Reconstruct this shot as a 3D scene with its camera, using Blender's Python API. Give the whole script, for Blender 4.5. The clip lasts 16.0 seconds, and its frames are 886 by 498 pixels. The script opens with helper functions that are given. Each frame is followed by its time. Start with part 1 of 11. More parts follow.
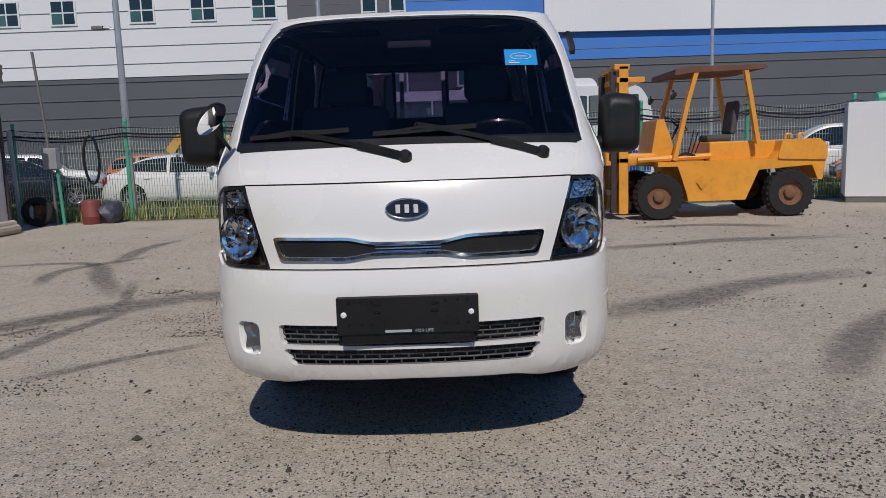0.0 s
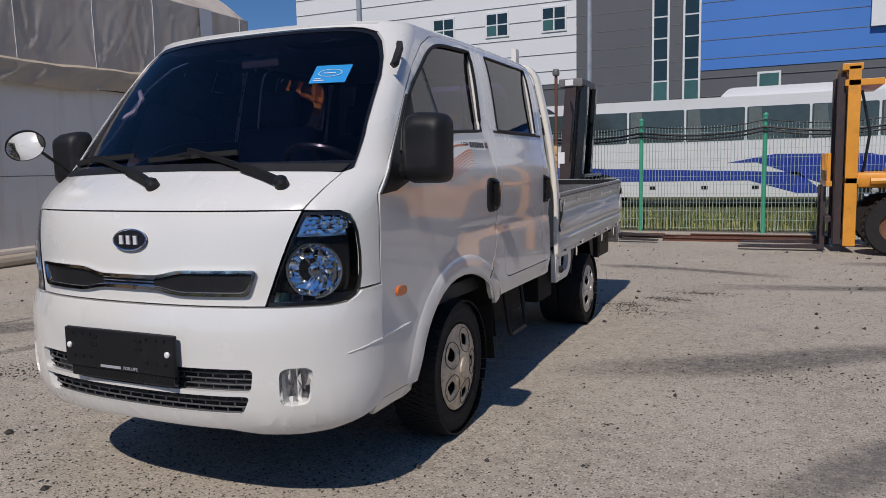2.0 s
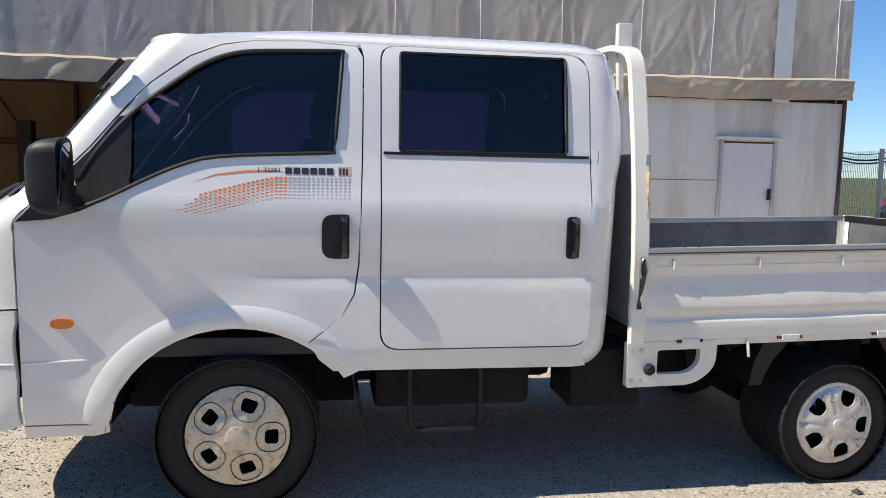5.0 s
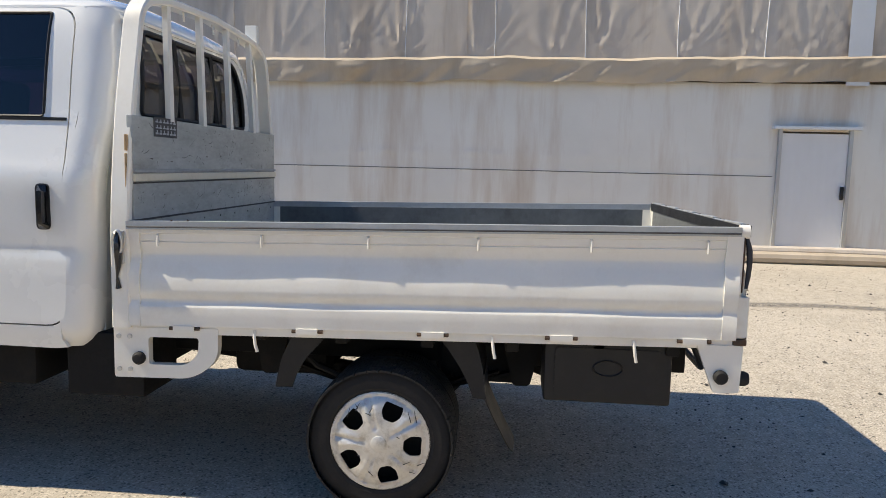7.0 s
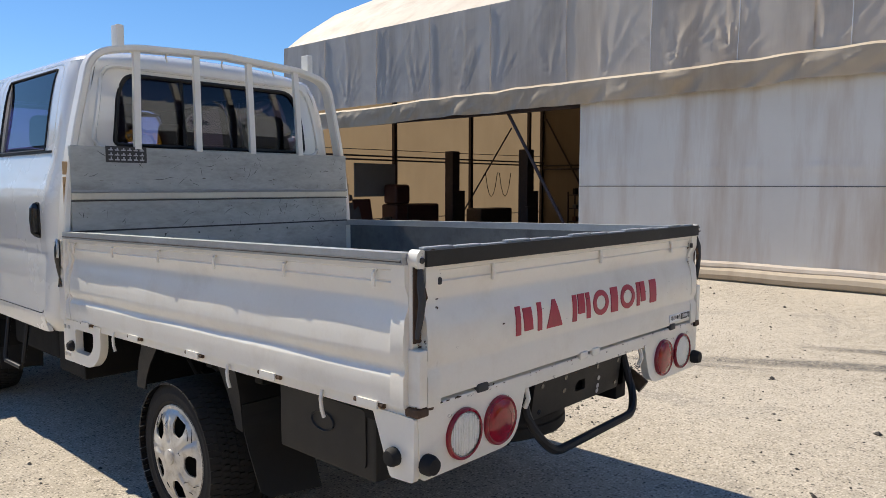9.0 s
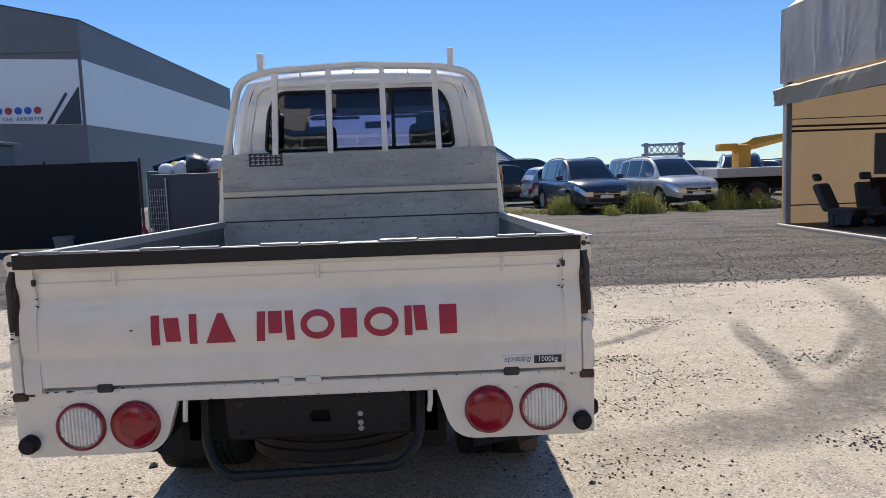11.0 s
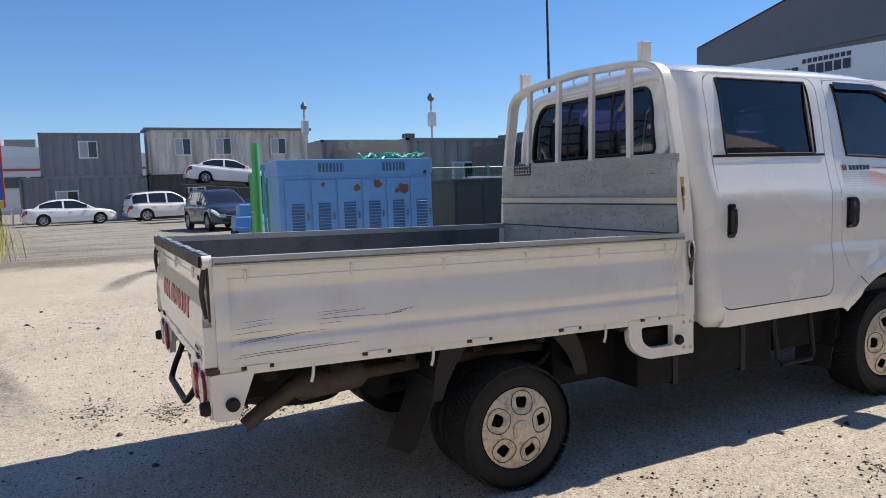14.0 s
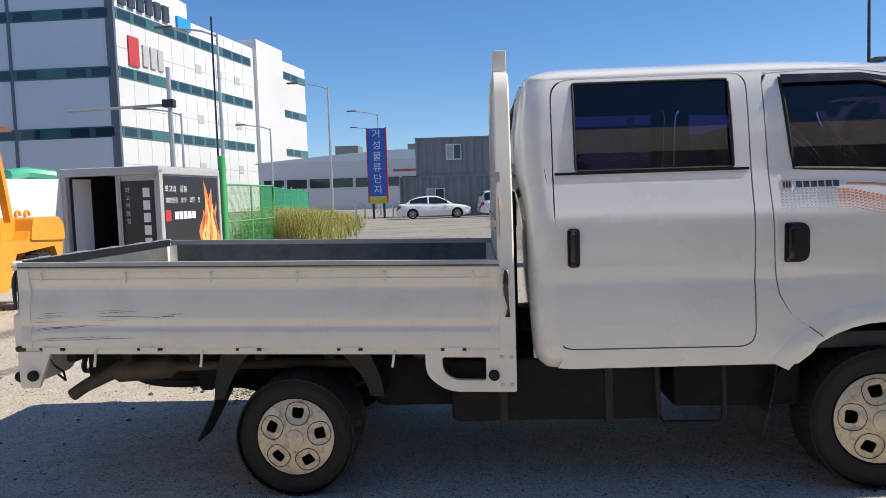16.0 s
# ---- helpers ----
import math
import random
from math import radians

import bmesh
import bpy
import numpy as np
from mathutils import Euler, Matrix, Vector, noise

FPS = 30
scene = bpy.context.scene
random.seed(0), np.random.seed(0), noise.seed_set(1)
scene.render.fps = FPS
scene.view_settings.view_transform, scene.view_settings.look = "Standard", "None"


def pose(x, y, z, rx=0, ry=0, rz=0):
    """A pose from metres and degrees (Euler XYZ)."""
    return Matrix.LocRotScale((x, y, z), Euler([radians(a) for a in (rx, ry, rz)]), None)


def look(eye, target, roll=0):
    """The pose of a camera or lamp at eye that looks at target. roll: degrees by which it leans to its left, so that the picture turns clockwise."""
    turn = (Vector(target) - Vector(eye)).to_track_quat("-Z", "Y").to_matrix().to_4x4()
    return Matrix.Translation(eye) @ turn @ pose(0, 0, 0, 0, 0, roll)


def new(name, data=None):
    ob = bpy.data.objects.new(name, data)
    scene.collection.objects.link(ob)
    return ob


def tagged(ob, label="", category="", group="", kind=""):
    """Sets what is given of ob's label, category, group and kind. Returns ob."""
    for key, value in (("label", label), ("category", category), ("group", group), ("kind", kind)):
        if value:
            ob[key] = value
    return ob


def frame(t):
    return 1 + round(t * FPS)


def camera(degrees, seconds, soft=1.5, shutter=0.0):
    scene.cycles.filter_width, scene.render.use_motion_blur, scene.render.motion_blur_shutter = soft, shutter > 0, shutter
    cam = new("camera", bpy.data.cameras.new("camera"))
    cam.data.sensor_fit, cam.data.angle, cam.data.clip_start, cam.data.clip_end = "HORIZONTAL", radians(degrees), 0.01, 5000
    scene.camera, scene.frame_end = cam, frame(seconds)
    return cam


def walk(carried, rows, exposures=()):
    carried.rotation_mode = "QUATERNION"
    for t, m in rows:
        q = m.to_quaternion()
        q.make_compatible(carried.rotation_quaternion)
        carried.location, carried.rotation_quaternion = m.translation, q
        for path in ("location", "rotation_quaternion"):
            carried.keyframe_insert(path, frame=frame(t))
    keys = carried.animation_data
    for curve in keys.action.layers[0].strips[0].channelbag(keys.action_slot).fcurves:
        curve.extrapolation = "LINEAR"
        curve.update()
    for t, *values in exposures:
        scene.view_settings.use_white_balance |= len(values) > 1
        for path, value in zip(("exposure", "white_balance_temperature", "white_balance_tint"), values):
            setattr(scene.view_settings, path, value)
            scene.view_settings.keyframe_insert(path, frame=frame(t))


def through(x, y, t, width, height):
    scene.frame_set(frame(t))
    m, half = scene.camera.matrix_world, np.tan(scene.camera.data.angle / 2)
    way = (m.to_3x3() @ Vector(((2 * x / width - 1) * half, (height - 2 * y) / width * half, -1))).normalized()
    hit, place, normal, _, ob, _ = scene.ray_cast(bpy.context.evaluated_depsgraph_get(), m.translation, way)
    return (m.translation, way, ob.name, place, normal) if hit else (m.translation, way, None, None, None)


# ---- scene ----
cam = camera(63.0, 16.0, 0.4)
PATH = [
    (0, (0.15, -3.349, 1.283), (0.142, -1.367, 1.016), -1.9),
    (0.5, (0.568, -3.299, 1.305), (0.383, -1.324, 1.046), -1.8),
    (1, (1.092, -3.1, 1.327), (0.676, -1.157, 1.098), -2.4),
    (1.5, (1.692, -2.869, 1.312), (1.068, -0.981, 1.094), -1.8),
    (2, (2.221, -2.48, 1.305), (1.401, -0.669, 1.086), -1.2),
    (2.5, (2.713, -2.001, 1.307), (1.604, -0.356, 1.052), -0.7),
    (3, (3.108, -1.461, 1.334), (1.673, -0.095, 1.062), 0.0),
    (3.2, (3.226, -1.251, 1.345), (1.672, -0.021, 1.077), 0.3),
    (5.5, (3.845, 1.811, 1.460), (1.866, 2.011, 1.248), 1.4),
    (6, (3.806, 2.544, 1.429), (1.82, 2.643, 1.221), 1.7),
    (6.5, (3.708, 3.276, 1.409), (1.72, 3.242, 1.193), 1.7),
    (7, (3.535, 3.955, 1.356), (1.556, 3.77, 1.131), 1.4),
    (7.5, (3.341, 4.64, 1.374), (1.411, 4.171, 1.137), 1.9),
    (8, (3.073, 5.165, 1.34), (1.239, 4.394, 1.136), 1.5),
    (10.3, (0.535, 6.928, 1.347), (-0.105, 5.044, 1.144), -1.4),
    (10.5, (0.269, 6.967, 1.364), (-0.216, 5.038, 1.156), -1.5),
    (11, (-0.364, 6.953, 1.366), (-0.42, 4.965, 1.161), -2.0),
    (11.5, (-0.995, 6.931, 1.378), (-0.64, 4.974, 1.168), -1.7),
    (12, (-1.596, 6.788, 1.353), (-0.88, 4.933, 1.14), -2.2),
    (12.5, (-2.201, 6.575, 1.355), (-1.138, 4.896, 1.129), -2.3),
    (13, (-2.719, 6.186, 1.359), (-1.358, 4.735, 1.156), -2.6),
    (13.5, (-3.229, 5.736, 1.389), (-1.634, 4.544, 1.2), -2.1),
    (14, (-3.581, 5.202, 1.394), (-1.801, 4.306, 1.224), -2.0),
    (14.5, (-3.875, 4.594, 1.425), (-1.958, 4.049, 1.258), -1.3),
    (15, (-4.032, 3.952, 1.421), (-2.053, 3.714, 1.259), -1.0),
    (15.5, (-4.182, 3.267, 1.436), (-2.188, 3.248, 1.279), -1.0),
    (16, (-4.213, 2.559, 1.423), (-2.221, 2.664, 1.277), -1.8),
]
walk(cam, [(t, look(eye, aim, roll)) for t, eye, aim, roll in PATH], [(0, -0.33, 6600, 13), (2.5, -0.25, 6600, 14), (3.2, 0.00, 6450, 10), (5.5, 0.84, 7150, 8), (8.0, 0.82, 7350, 8), (10.5, 0.64, 6880, 11), (12.5, 0.70, 7050, 12), (16, 0.70, 6980, 10)])

# ---- light ----
world = bpy.data.worlds.new("world")
scene.world = world
world.use_nodes = True
sky = world.node_tree.nodes.new("ShaderNodeTexSky")
sky.sky_type = "NISHITA"
sky.sun_disc = False
SUN_WAY = Vector((0.048, -0.66, 0.75)).normalized()
sky.sun_elevation = math.asin(SUN_WAY.z)
sky.sun_rotation = math.atan2(SUN_WAY.x, SUN_WAY.y)
sky.altitude, sky.air_density, sky.dust_density, sky.ozone_density = 1000.0, 1.0, 0.0, 2.0
clear = world.node_tree.nodes.new("ShaderNodeHueSaturation")
clear.inputs["Saturation"].default_value = 1.24
world.node_tree.links.new(sky.outputs[0], clear.inputs["Color"])
tint = world.node_tree.nodes.new("ShaderNodeVectorMath")
tint.operation = "MULTIPLY"
tint.inputs[1].default_value = (0.64, 0.865, 1.18)
soften = world.node_tree.nodes.new("ShaderNodeGamma")
soften.inputs["Gamma"].default_value = 0.8
world.node_tree.links.new(clear.outputs[0], soften.inputs["Color"])
world.node_tree.links.new(soften.outputs[0], tint.inputs[0])
world.node_tree.links.new(tint.outputs[0], world.node_tree.nodes["Background"].inputs[0])
world.node_tree.nodes["Background"].inputs[1].default_value = 0.104
sun = new("sun", bpy.data.lights.new("sun", "SUN"))
sun.data.energy, sun.data.angle, sun.data.color = 3.7, radians(0.53), (1.0, 0.95, 0.87)
sun.matrix_world = look(SUN_WAY * 50, (0, 0, 0))


# ---- materials ----
def nodes_of(name):
    m = bpy.data.materials.new(name)
    m.use_nodes = True
    nt = m.node_tree
    return m, nt, nt.nodes["Principled BSDF"]


def node(nt, kind, **inputs):
    n = nt.nodes.new(kind)
    for k, v in inputs.items():
        n.inputs[k.replace("_", " ")].default_value = v
    return n


def ramp(nt, src, stops):
    r = nt.nodes.new("ShaderNodeValToRGB")
    e = r.color_ramp.elements
    while len(e) < len(stops):
        e.new(0.5)
    for el, (p, c) in zip(e, stops):
        el.position, el.color = p, (*c, 1) if len(c) == 3 else c
    nt.links.new(src, r.inputs[0])
    return r.outputs[0]


def mixed(nt, fac, a, b):
    m = nt.nodes.new("ShaderNodeMix")
    m.data_type = "RGBA"
    for sock, v in ((m.inputs[0], fac), (m.inputs[6], a), (m.inputs[7], b)):
        if hasattr(v, "links"):
            nt.links.new(v, sock)
        else:
            sock.default_value = v if isinstance(v, float) else (*v, 1)
    return m.outputs[2]


def noise_out(nt, scale, detail=4.0, rough=0.55, coord="Object", stretch=None, distortion=0.0):
    tc = nt.nodes.new("ShaderNodeTexCoord")
    src = tc.outputs[coord]
    if stretch:
        mp = nt.nodes.new("ShaderNodeMapping")
        mp.inputs["Scale"].default_value = stretch
        nt.links.new(src, mp.inputs[0])
        src = mp.outputs[0]
    n = node(nt, "ShaderNodeTexNoise", Scale=scale, Detail=detail, Roughness=rough, Distortion=distortion)
    nt.links.new(src, n.inputs["Vector"])
    return n.outputs["Fac"]


def bumped(nt, bsdf, height, strength, distance):
    b = node(nt, "ShaderNodeBump", Strength=strength, Distance=distance)
    nt.links.new(height, b.inputs["Height"])
    nt.links.new(b.outputs[0], bsdf.inputs["Normal"])
    return b


def surface(name, colour, rough=0.5, metal=0.0, vary=0.12, grain=60.0, blotch=4.0, bump=0.1, coat=0.0, dirt=None, dirt_amount=0.0, stretch=None, spec=0.5):
    """A painted, rubber, plastic, cloth or metal surface: two scales of variation, dirt of its own shape, fine relief."""
    m, nt, b = nodes_of(name)
    fine, broad = noise_out(nt, grain, 3.0, stretch=stretch), noise_out(nt, blotch, 5.0, 0.6, stretch=stretch)
    lo = tuple(max(0.0, c * (1 - vary)) for c in colour)
    hi = tuple(min(1.0, c * (1 + vary)) for c in colour)
    c1 = ramp(nt, broad, [(0.3, lo), (0.7, hi)])
    c2 = mixed(nt, 0.25, c1, ramp(nt, fine, [(0.35, lo), (0.65, hi)]))
    if dirt:
        spots = ramp(nt, noise_out(nt, blotch * 1.7, 8.0, 0.7, stretch=stretch), [(0.5, (0, 0, 0)), (0.72, (1, 1, 1))])
        mul = nt.nodes.new("ShaderNodeMath")
        mul.operation = "MULTIPLY"
        nt.links.new(spots, mul.inputs[0])
        mul.inputs[1].default_value = dirt_amount
        c2 = mixed(nt, mul.outputs[0], c2, dirt)
    nt.links.new(c2, b.inputs["Base Color"])
    b.inputs["Metallic"].default_value = metal
    b.inputs["Coat Weight"].default_value = coat
    b.inputs["Coat Roughness"].default_value = 0.04
    b.inputs["Specular IOR Level"].default_value = spec
    rr = ramp(nt, broad, [(0.3, (max(0.02, rough - 0.07),) * 3), (0.7, (min(1, rough + 0.07),) * 3)])
    nt.links.new(rr, b.inputs["Roughness"])
    if bump:
        bumped(nt, b, fine, bump, 0.004)
    return m


def glass(name, tint, gloss_colour=(1, 1, 1), ior=1.45, rough=0.0):
    """A thin pane: what is behind shows through the tint, and the pane mirrors by Fresnel."""
    m = bpy.data.materials.new(name)
    m.use_nodes = True
    nt = m.node_tree
    nt.nodes.remove(nt.nodes["Principled BSDF"])
    tr, gl, mx = node(nt, "ShaderNodeBsdfTransparent"), node(nt, "ShaderNodeBsdfGlossy"), nt.nodes.new("ShaderNodeMixShader")
    tr.inputs[0].default_value = (*tint, 1)
    gl.inputs["Color"].default_value = (*gloss_colour, 1)
    gl.inputs["Roughness"].default_value = rough
    fr = node(nt, "ShaderNodeFresnel", IOR=ior)
    nt.links.new(fr.outputs[0], mx.inputs[0])
    nt.links.new(tr.outputs[0], mx.inputs[1])
    nt.links.new(gl.outputs[0], mx.inputs[2])
    nt.links.new(mx.outputs[0], nt.nodes["Material Output"].inputs[0])
    return m


M = {}
M["white_paint"] = surface("white_paint", (0.80, 0.792, 0.752), 0.26, 0, 0.02, 90, 1.6, 0.010, 1.0, (0.62, 0.57, 0.48), 0.10)
M["white_paint"].node_tree.nodes["Principled BSDF"].inputs["Coat IOR"].default_value = 1.65
M["bed_paint"] = surface("bed_paint", (0.83, 0.795, 0.71), 0.36, 0, 0.03, 90, 2.6, 0.02, 0.6, (0.52, 0.43, 0.30), 0.25)
M["chip"] = surface("chip", (0.09, 0.055, 0.035), 0.85, 0.1, 0.5, 70, 10, 0.2)
M["grey_steel"] = surface("grey_steel", (0.33, 0.34, 0.34), 0.5, 0.15, 0.18, 45, 3.0, 0.10, 0, (0.16, 0.15, 0.13), 0.5)
M["rail_steel"] = surface("rail_steel", (0.45, 0.46, 0.46), 0.42, 0.5, 0.15, 70, 6.0, 0.06)
M["cream_strip"] = surface("cream_strip", (0.68, 0.63, 0.50), 0.5, 0, 0.08, 60, 5, 0.05, 0, (0.4, 0.33, 0.22), 0.3)
M["trim"] = surface("trim", (0.035, 0.035, 0.038), 0.6, 0, 0.15, 200, 6, 0.05)
M["black_plastic"] = surface("black_plastic", (0.013, 0.013, 0.014), 0.5, 0, 0.2, 350, 8, 0.12, 0, (0.07, 0.065, 0.06), 0.12, None, 0.35)
M["mesh_grey"] = surface("mesh_grey", (0.075, 0.075, 0.078), 0.38, 0, 0.15, 120, 8, 0.05)
M["gloss_black"] = surface("gloss_black", (0.012, 0.012, 0.013), 0.22, 0, 0.2, 100, 6, 0.0, 0.4)
M["rubber"] = surface("rubber", (0.018, 0.0172, 0.0168), 0.78, 0, 0.25, 120, 9, 0.2, 0, (0.07, 0.06, 0.05), 0.16, None, 0.35)
M["flap_rubber"] = surface("flap_rubber", (0.010, 0.0098, 0.0095), 0.62, 0, 0.25, 120, 9, 0.15, 0, (0.05, 0.043, 0.036), 0.18)
M["underside"] = surface("underside", (0.011, 0.0105, 0.010), 0.8, 0.1, 0.3, 50, 6, 0.2, 0, (0.035, 0.028, 0.022), 0.35, None, 0.3)
M["chrome"] = surface("chrome", (0.82, 0.83, 0.85), 0.08, 1.0, 0.03, 60, 6, 0.0)
M["satin_steel"] = surface("satin_steel", (0.56, 0.56, 0.55), 0.35, 0.9, 0.12, 60, 6, 0.05)
M["hubcap"] = surface("hubcap", (0.64, 0.62, 0.58), 0.36, 0.45, 0.08, 80, 12, 0.05, 0.1, (0.22, 0.18, 0.13), 0.65)
M["hubcap_grimy"] = surface("hubcap_grimy", (0.64, 0.56, 0.44), 0.4, 0.3, 0.10, 60, 16, 0.06, 0.1, (0.15, 0.105, 0.065), 0.8)
M["grab"] = surface("grab", (0.62, 0.63, 0.65), 0.5, 0, 0.05, 100, 8, 0.02)
M["rust_run"] = surface("rust_run", (0.50, 0.33, 0.17), 0.7, 0, 0.3, 50, 9, 0.1)
M["rust"] = surface("rust", (0.20, 0.10, 0.055), 0.85, 0.1, 0.35, 70, 10, 0.25)
M["exhaust"] = surface("exhaust", (0.085, 0.068, 0.056), 0.7, 0.4, 0.35, 40, 7, 0.2)
M["board_grey"] = surface("board_grey", (0.40, 0.415, 0.395), 0.52, 0.2, 0.2, 30, 3.5, 0.08, 0, (0.19, 0.185, 0.165), 0.6, (1, 1, 2.5))
M["seat"] = surface("seat", (0.07, 0.07, 0.075), 0.85, 0, 0.2, 180, 7, 0.2)
M["light_trim"] = surface("light_trim", (0.42, 0.42, 0.43), 0.6, 0, 0.1, 120, 5, 0.05)
M["tinted_glass"] = glass("tinted_glass", (0.160, 0.115, 0.26), (1, 1, 1), 1.52)
M["screen_glass"] = glass("screen_glass", (0.66, 0.61, 0.72), (1, 1, 1), 1.42)
M["rear_glass"] = glass("rear_glass", (0.30, 0.26, 0.38), (1, 1, 1), 1.62)
M["clear_glass"] = glass("clear_glass", (0.93, 0.95, 0.97), (1, 1, 1), 1.3)
M["inner_face"] = glass("inner_face", (1.0, 1.0, 1.0), (1, 1, 1), 1.0)
M["reflector"] = surface("reflector", (0.86, 0.87, 0.89), 0.06, 1.0, 0.05, 150, 30, 0.0)
M["crystal_bright"] = surface("crystal_bright", (0.92, 0.92, 0.93), 0.12, 0.2, 0.12, 150, 40, 0.0, 0.6)
M["bed_inner"] = surface("bed_inner", (0.125, 0.131, 0.130), 0.55, 0.15, 0.25, 30, 3.5, 0.08, 0, (0.045, 0.045, 0.043), 0.75)
M["crystal"] = surface("crystal", (0.72, 0.74, 0.77), 0.12, 0.55, 0.2, 150, 30, 0.0, 0.5)
M["mirror"] = surface("mirror", (0.30, 0.28, 0.34), 0.02, 1.0, 0.0, 10, 3, 0.0)
M["lamp_silver"] = surface("lamp_silver", (0.80, 0.80, 0.81), 0.17, 1.0, 0.08, 150, 40, 0.0)
M["red_lens"] = surface("red_lens", (0.30, 0.003, 0.014), 0.14, 0, 0.35, 200, 40, 0.05, 0.3)
M["red_ring"] = surface("red_ring", (0.26, 0.004, 0.018), 0.3, 0, 0.1, 200, 20, 0.0, 0.3)
M["orange_lens"] = surface("orange_lens", (0.75, 0.17, 0.02), 0.15, 0, 0.15, 200, 20, 0.05, 0.7)
M["red_letter"] = surface("red_letter", (0.40, 0.012, 0.045), 0.4, 0, 0.2, 60, 18, 0.0, 0.2)
M["decal_black"] = surface("decal_black", (0.03, 0.03, 0.035), 0.4, 0, 0.1, 60, 18, 0.0)
M["decal_orange"] = surface("decal_orange", (0.72, 0.22, 0.07), 0.4, 0, 0.15, 60, 18, 0.0)
M["decal_fade"] = surface("decal_fade", (0.62, 0.42, 0.32), 0.4, 0, 0.1, 60, 18, 0.0)
M["decal_grey"] = surface("decal_grey", (0.42, 0.44, 0.47), 0.4, 0, 0.1, 60, 18, 0.0)
M["decal_blue"] = surface("decal_blue", (0.02, 0.30, 0.68), 0.35, 0, 0.08, 60, 10, 0.0)
M["decal_white"] = surface("decal_white", (0.82, 0.82, 0.82), 0.4, 0, 0.03, 60, 10, 0.0)


# ---- building helpers ----
def link_mesh(name, bm, material, smooth=35):
    me = bpy.data.meshes.new(name)
    bmesh.ops.remove_doubles(bm, verts=bm.verts, dist=1e-5)
    bmesh.ops.recalc_face_normals(bm, faces=bm.faces)
    bm.to_mesh(me)
    bm.free()
    for m in material if isinstance(material, (list, tuple)) else [material]:
        me.materials.append(M[m] if isinstance(m, str) else m)
    if smooth:
        me.polygons.foreach_set("use_smooth", [True] * len(me.polygons))
        me.set_sharp_from_angle(angle=radians(smooth))
    ob = new(name, me)
    areas = [p.area for p in me.polygons] if smooth and len(me.polygons) < 160 else []
    if len(areas) > 12 and max(areas) > 60 * sorted(areas)[len(areas) // 3]:
        ob.modifiers.new("flat_faces", "WEIGHTED_NORMAL").keep_sharp = True
    return ob


def part(name, bm, material, parent, label="", smooth=35):
    ob = link_mesh(name, bm, material, smooth)
    ob.parent = parent
    return tagged(ob, label)


def thing(name, label, category, group="", at=None):
    ob = new(name)
    ob.empty_display_size = 0.2
    if at is not None:
        ob.matrix_basis = at
    return tagged(ob, label, category, group)


def solo(name, bm, material, label, category, kind="", smooth=35, group=""):
    return tagged(link_mesh(name, bm, material, smooth), label, category, group, kind)


def add_box(bm, x0, x1, y0, y1, z0, z1, bevel=0.0, segs=2, m=None):
    r = bmesh.ops.create_cube(bm, size=1)
    for v in r["verts"]:
        v.co = Vector((x0 + (v.co.x + 0.5) * (x1 - x0), y0 + (v.co.y + 0.5) * (y1 - y0), z0 + (v.co.z + 0.5) * (z1 - z0)))
    if bevel:
        es = list({e for v in r["verts"] for e in v.link_edges})
        r2 = bmesh.ops.bevel(bm, geom=es, offset=bevel, segments=segs, affect="EDGES", profile=0.5)
        vs = list({v for f in r2["faces"] for v in f.verts})
    else:
        vs = r["verts"]
    if m is not None:
        vv = set(vs)
        for v in list(vv):
            for f in v.link_faces:
                vv.update(f.verts)
        bmesh.ops.transform(bm, matrix=m, verts=list(vv))
    return bm


def box(x0, x1, y0, y1, z0, z1, bevel=0.0, segs=2):
    return add_box(bmesh.new(), x0, x1, y0, y1, z0, z1, bevel, segs)


def add_tube(bm, pts, radius, sides=8, closed=False, flat=None):
    """A tube along the points; flat: (a, b) half sizes of a rectangular bar instead of a round one."""
    pts = [Vector(p) for p in pts]
    n = len(pts)
    rings = []
    up0 = Vector((0, 0, 1))
    for i, p in enumerate(pts):
        if closed:
            d = pts[(i + 1) % n] - pts[i - 1]
        else:
            d = pts[min(i + 1, n - 1)] - pts[max(i - 1, 0)]
        d.normalize()
        up = up0 if abs(d.z) < 0.9 else Vector((0, 1, 0))
        a = d.cross(up).normalized()
        b = a.cross(d).normalized()
        r = radius[i] if isinstance(radius, (list, tuple)) else radius
        ring = []
        if flat:
            for u, v in ((-1, -1), (1, -1), (1, 1), (-1, 1)):
                ring.append(bm.verts.new(p + a * u * flat[0] + b * v * flat[1]))
        else:
            for k in range(sides):
                t = 2 * math.pi * k / sides
                ring.append(bm.verts.new(p + a * (r * math.cos(t)) + b * (r * math.sin(t))))
        rings.append(ring)
    m = len(rings[0])
    for i in range(n if closed else n - 1):
        r0, r1 = rings[i], rings[(i + 1) % n]
        for k in range(m):
            bm.faces.new((r0[k], r0[(k + 1) % m], r1[(k + 1) % m], r1[k]))
    if not closed:
        bm.faces.new(rings[0])
        bm.faces.new(rings[-1])
    return bm


def tube(pts, radius, sides=8, closed=False, flat=None):
    return add_tube(bmesh.new(), pts, radius, sides, closed, flat)


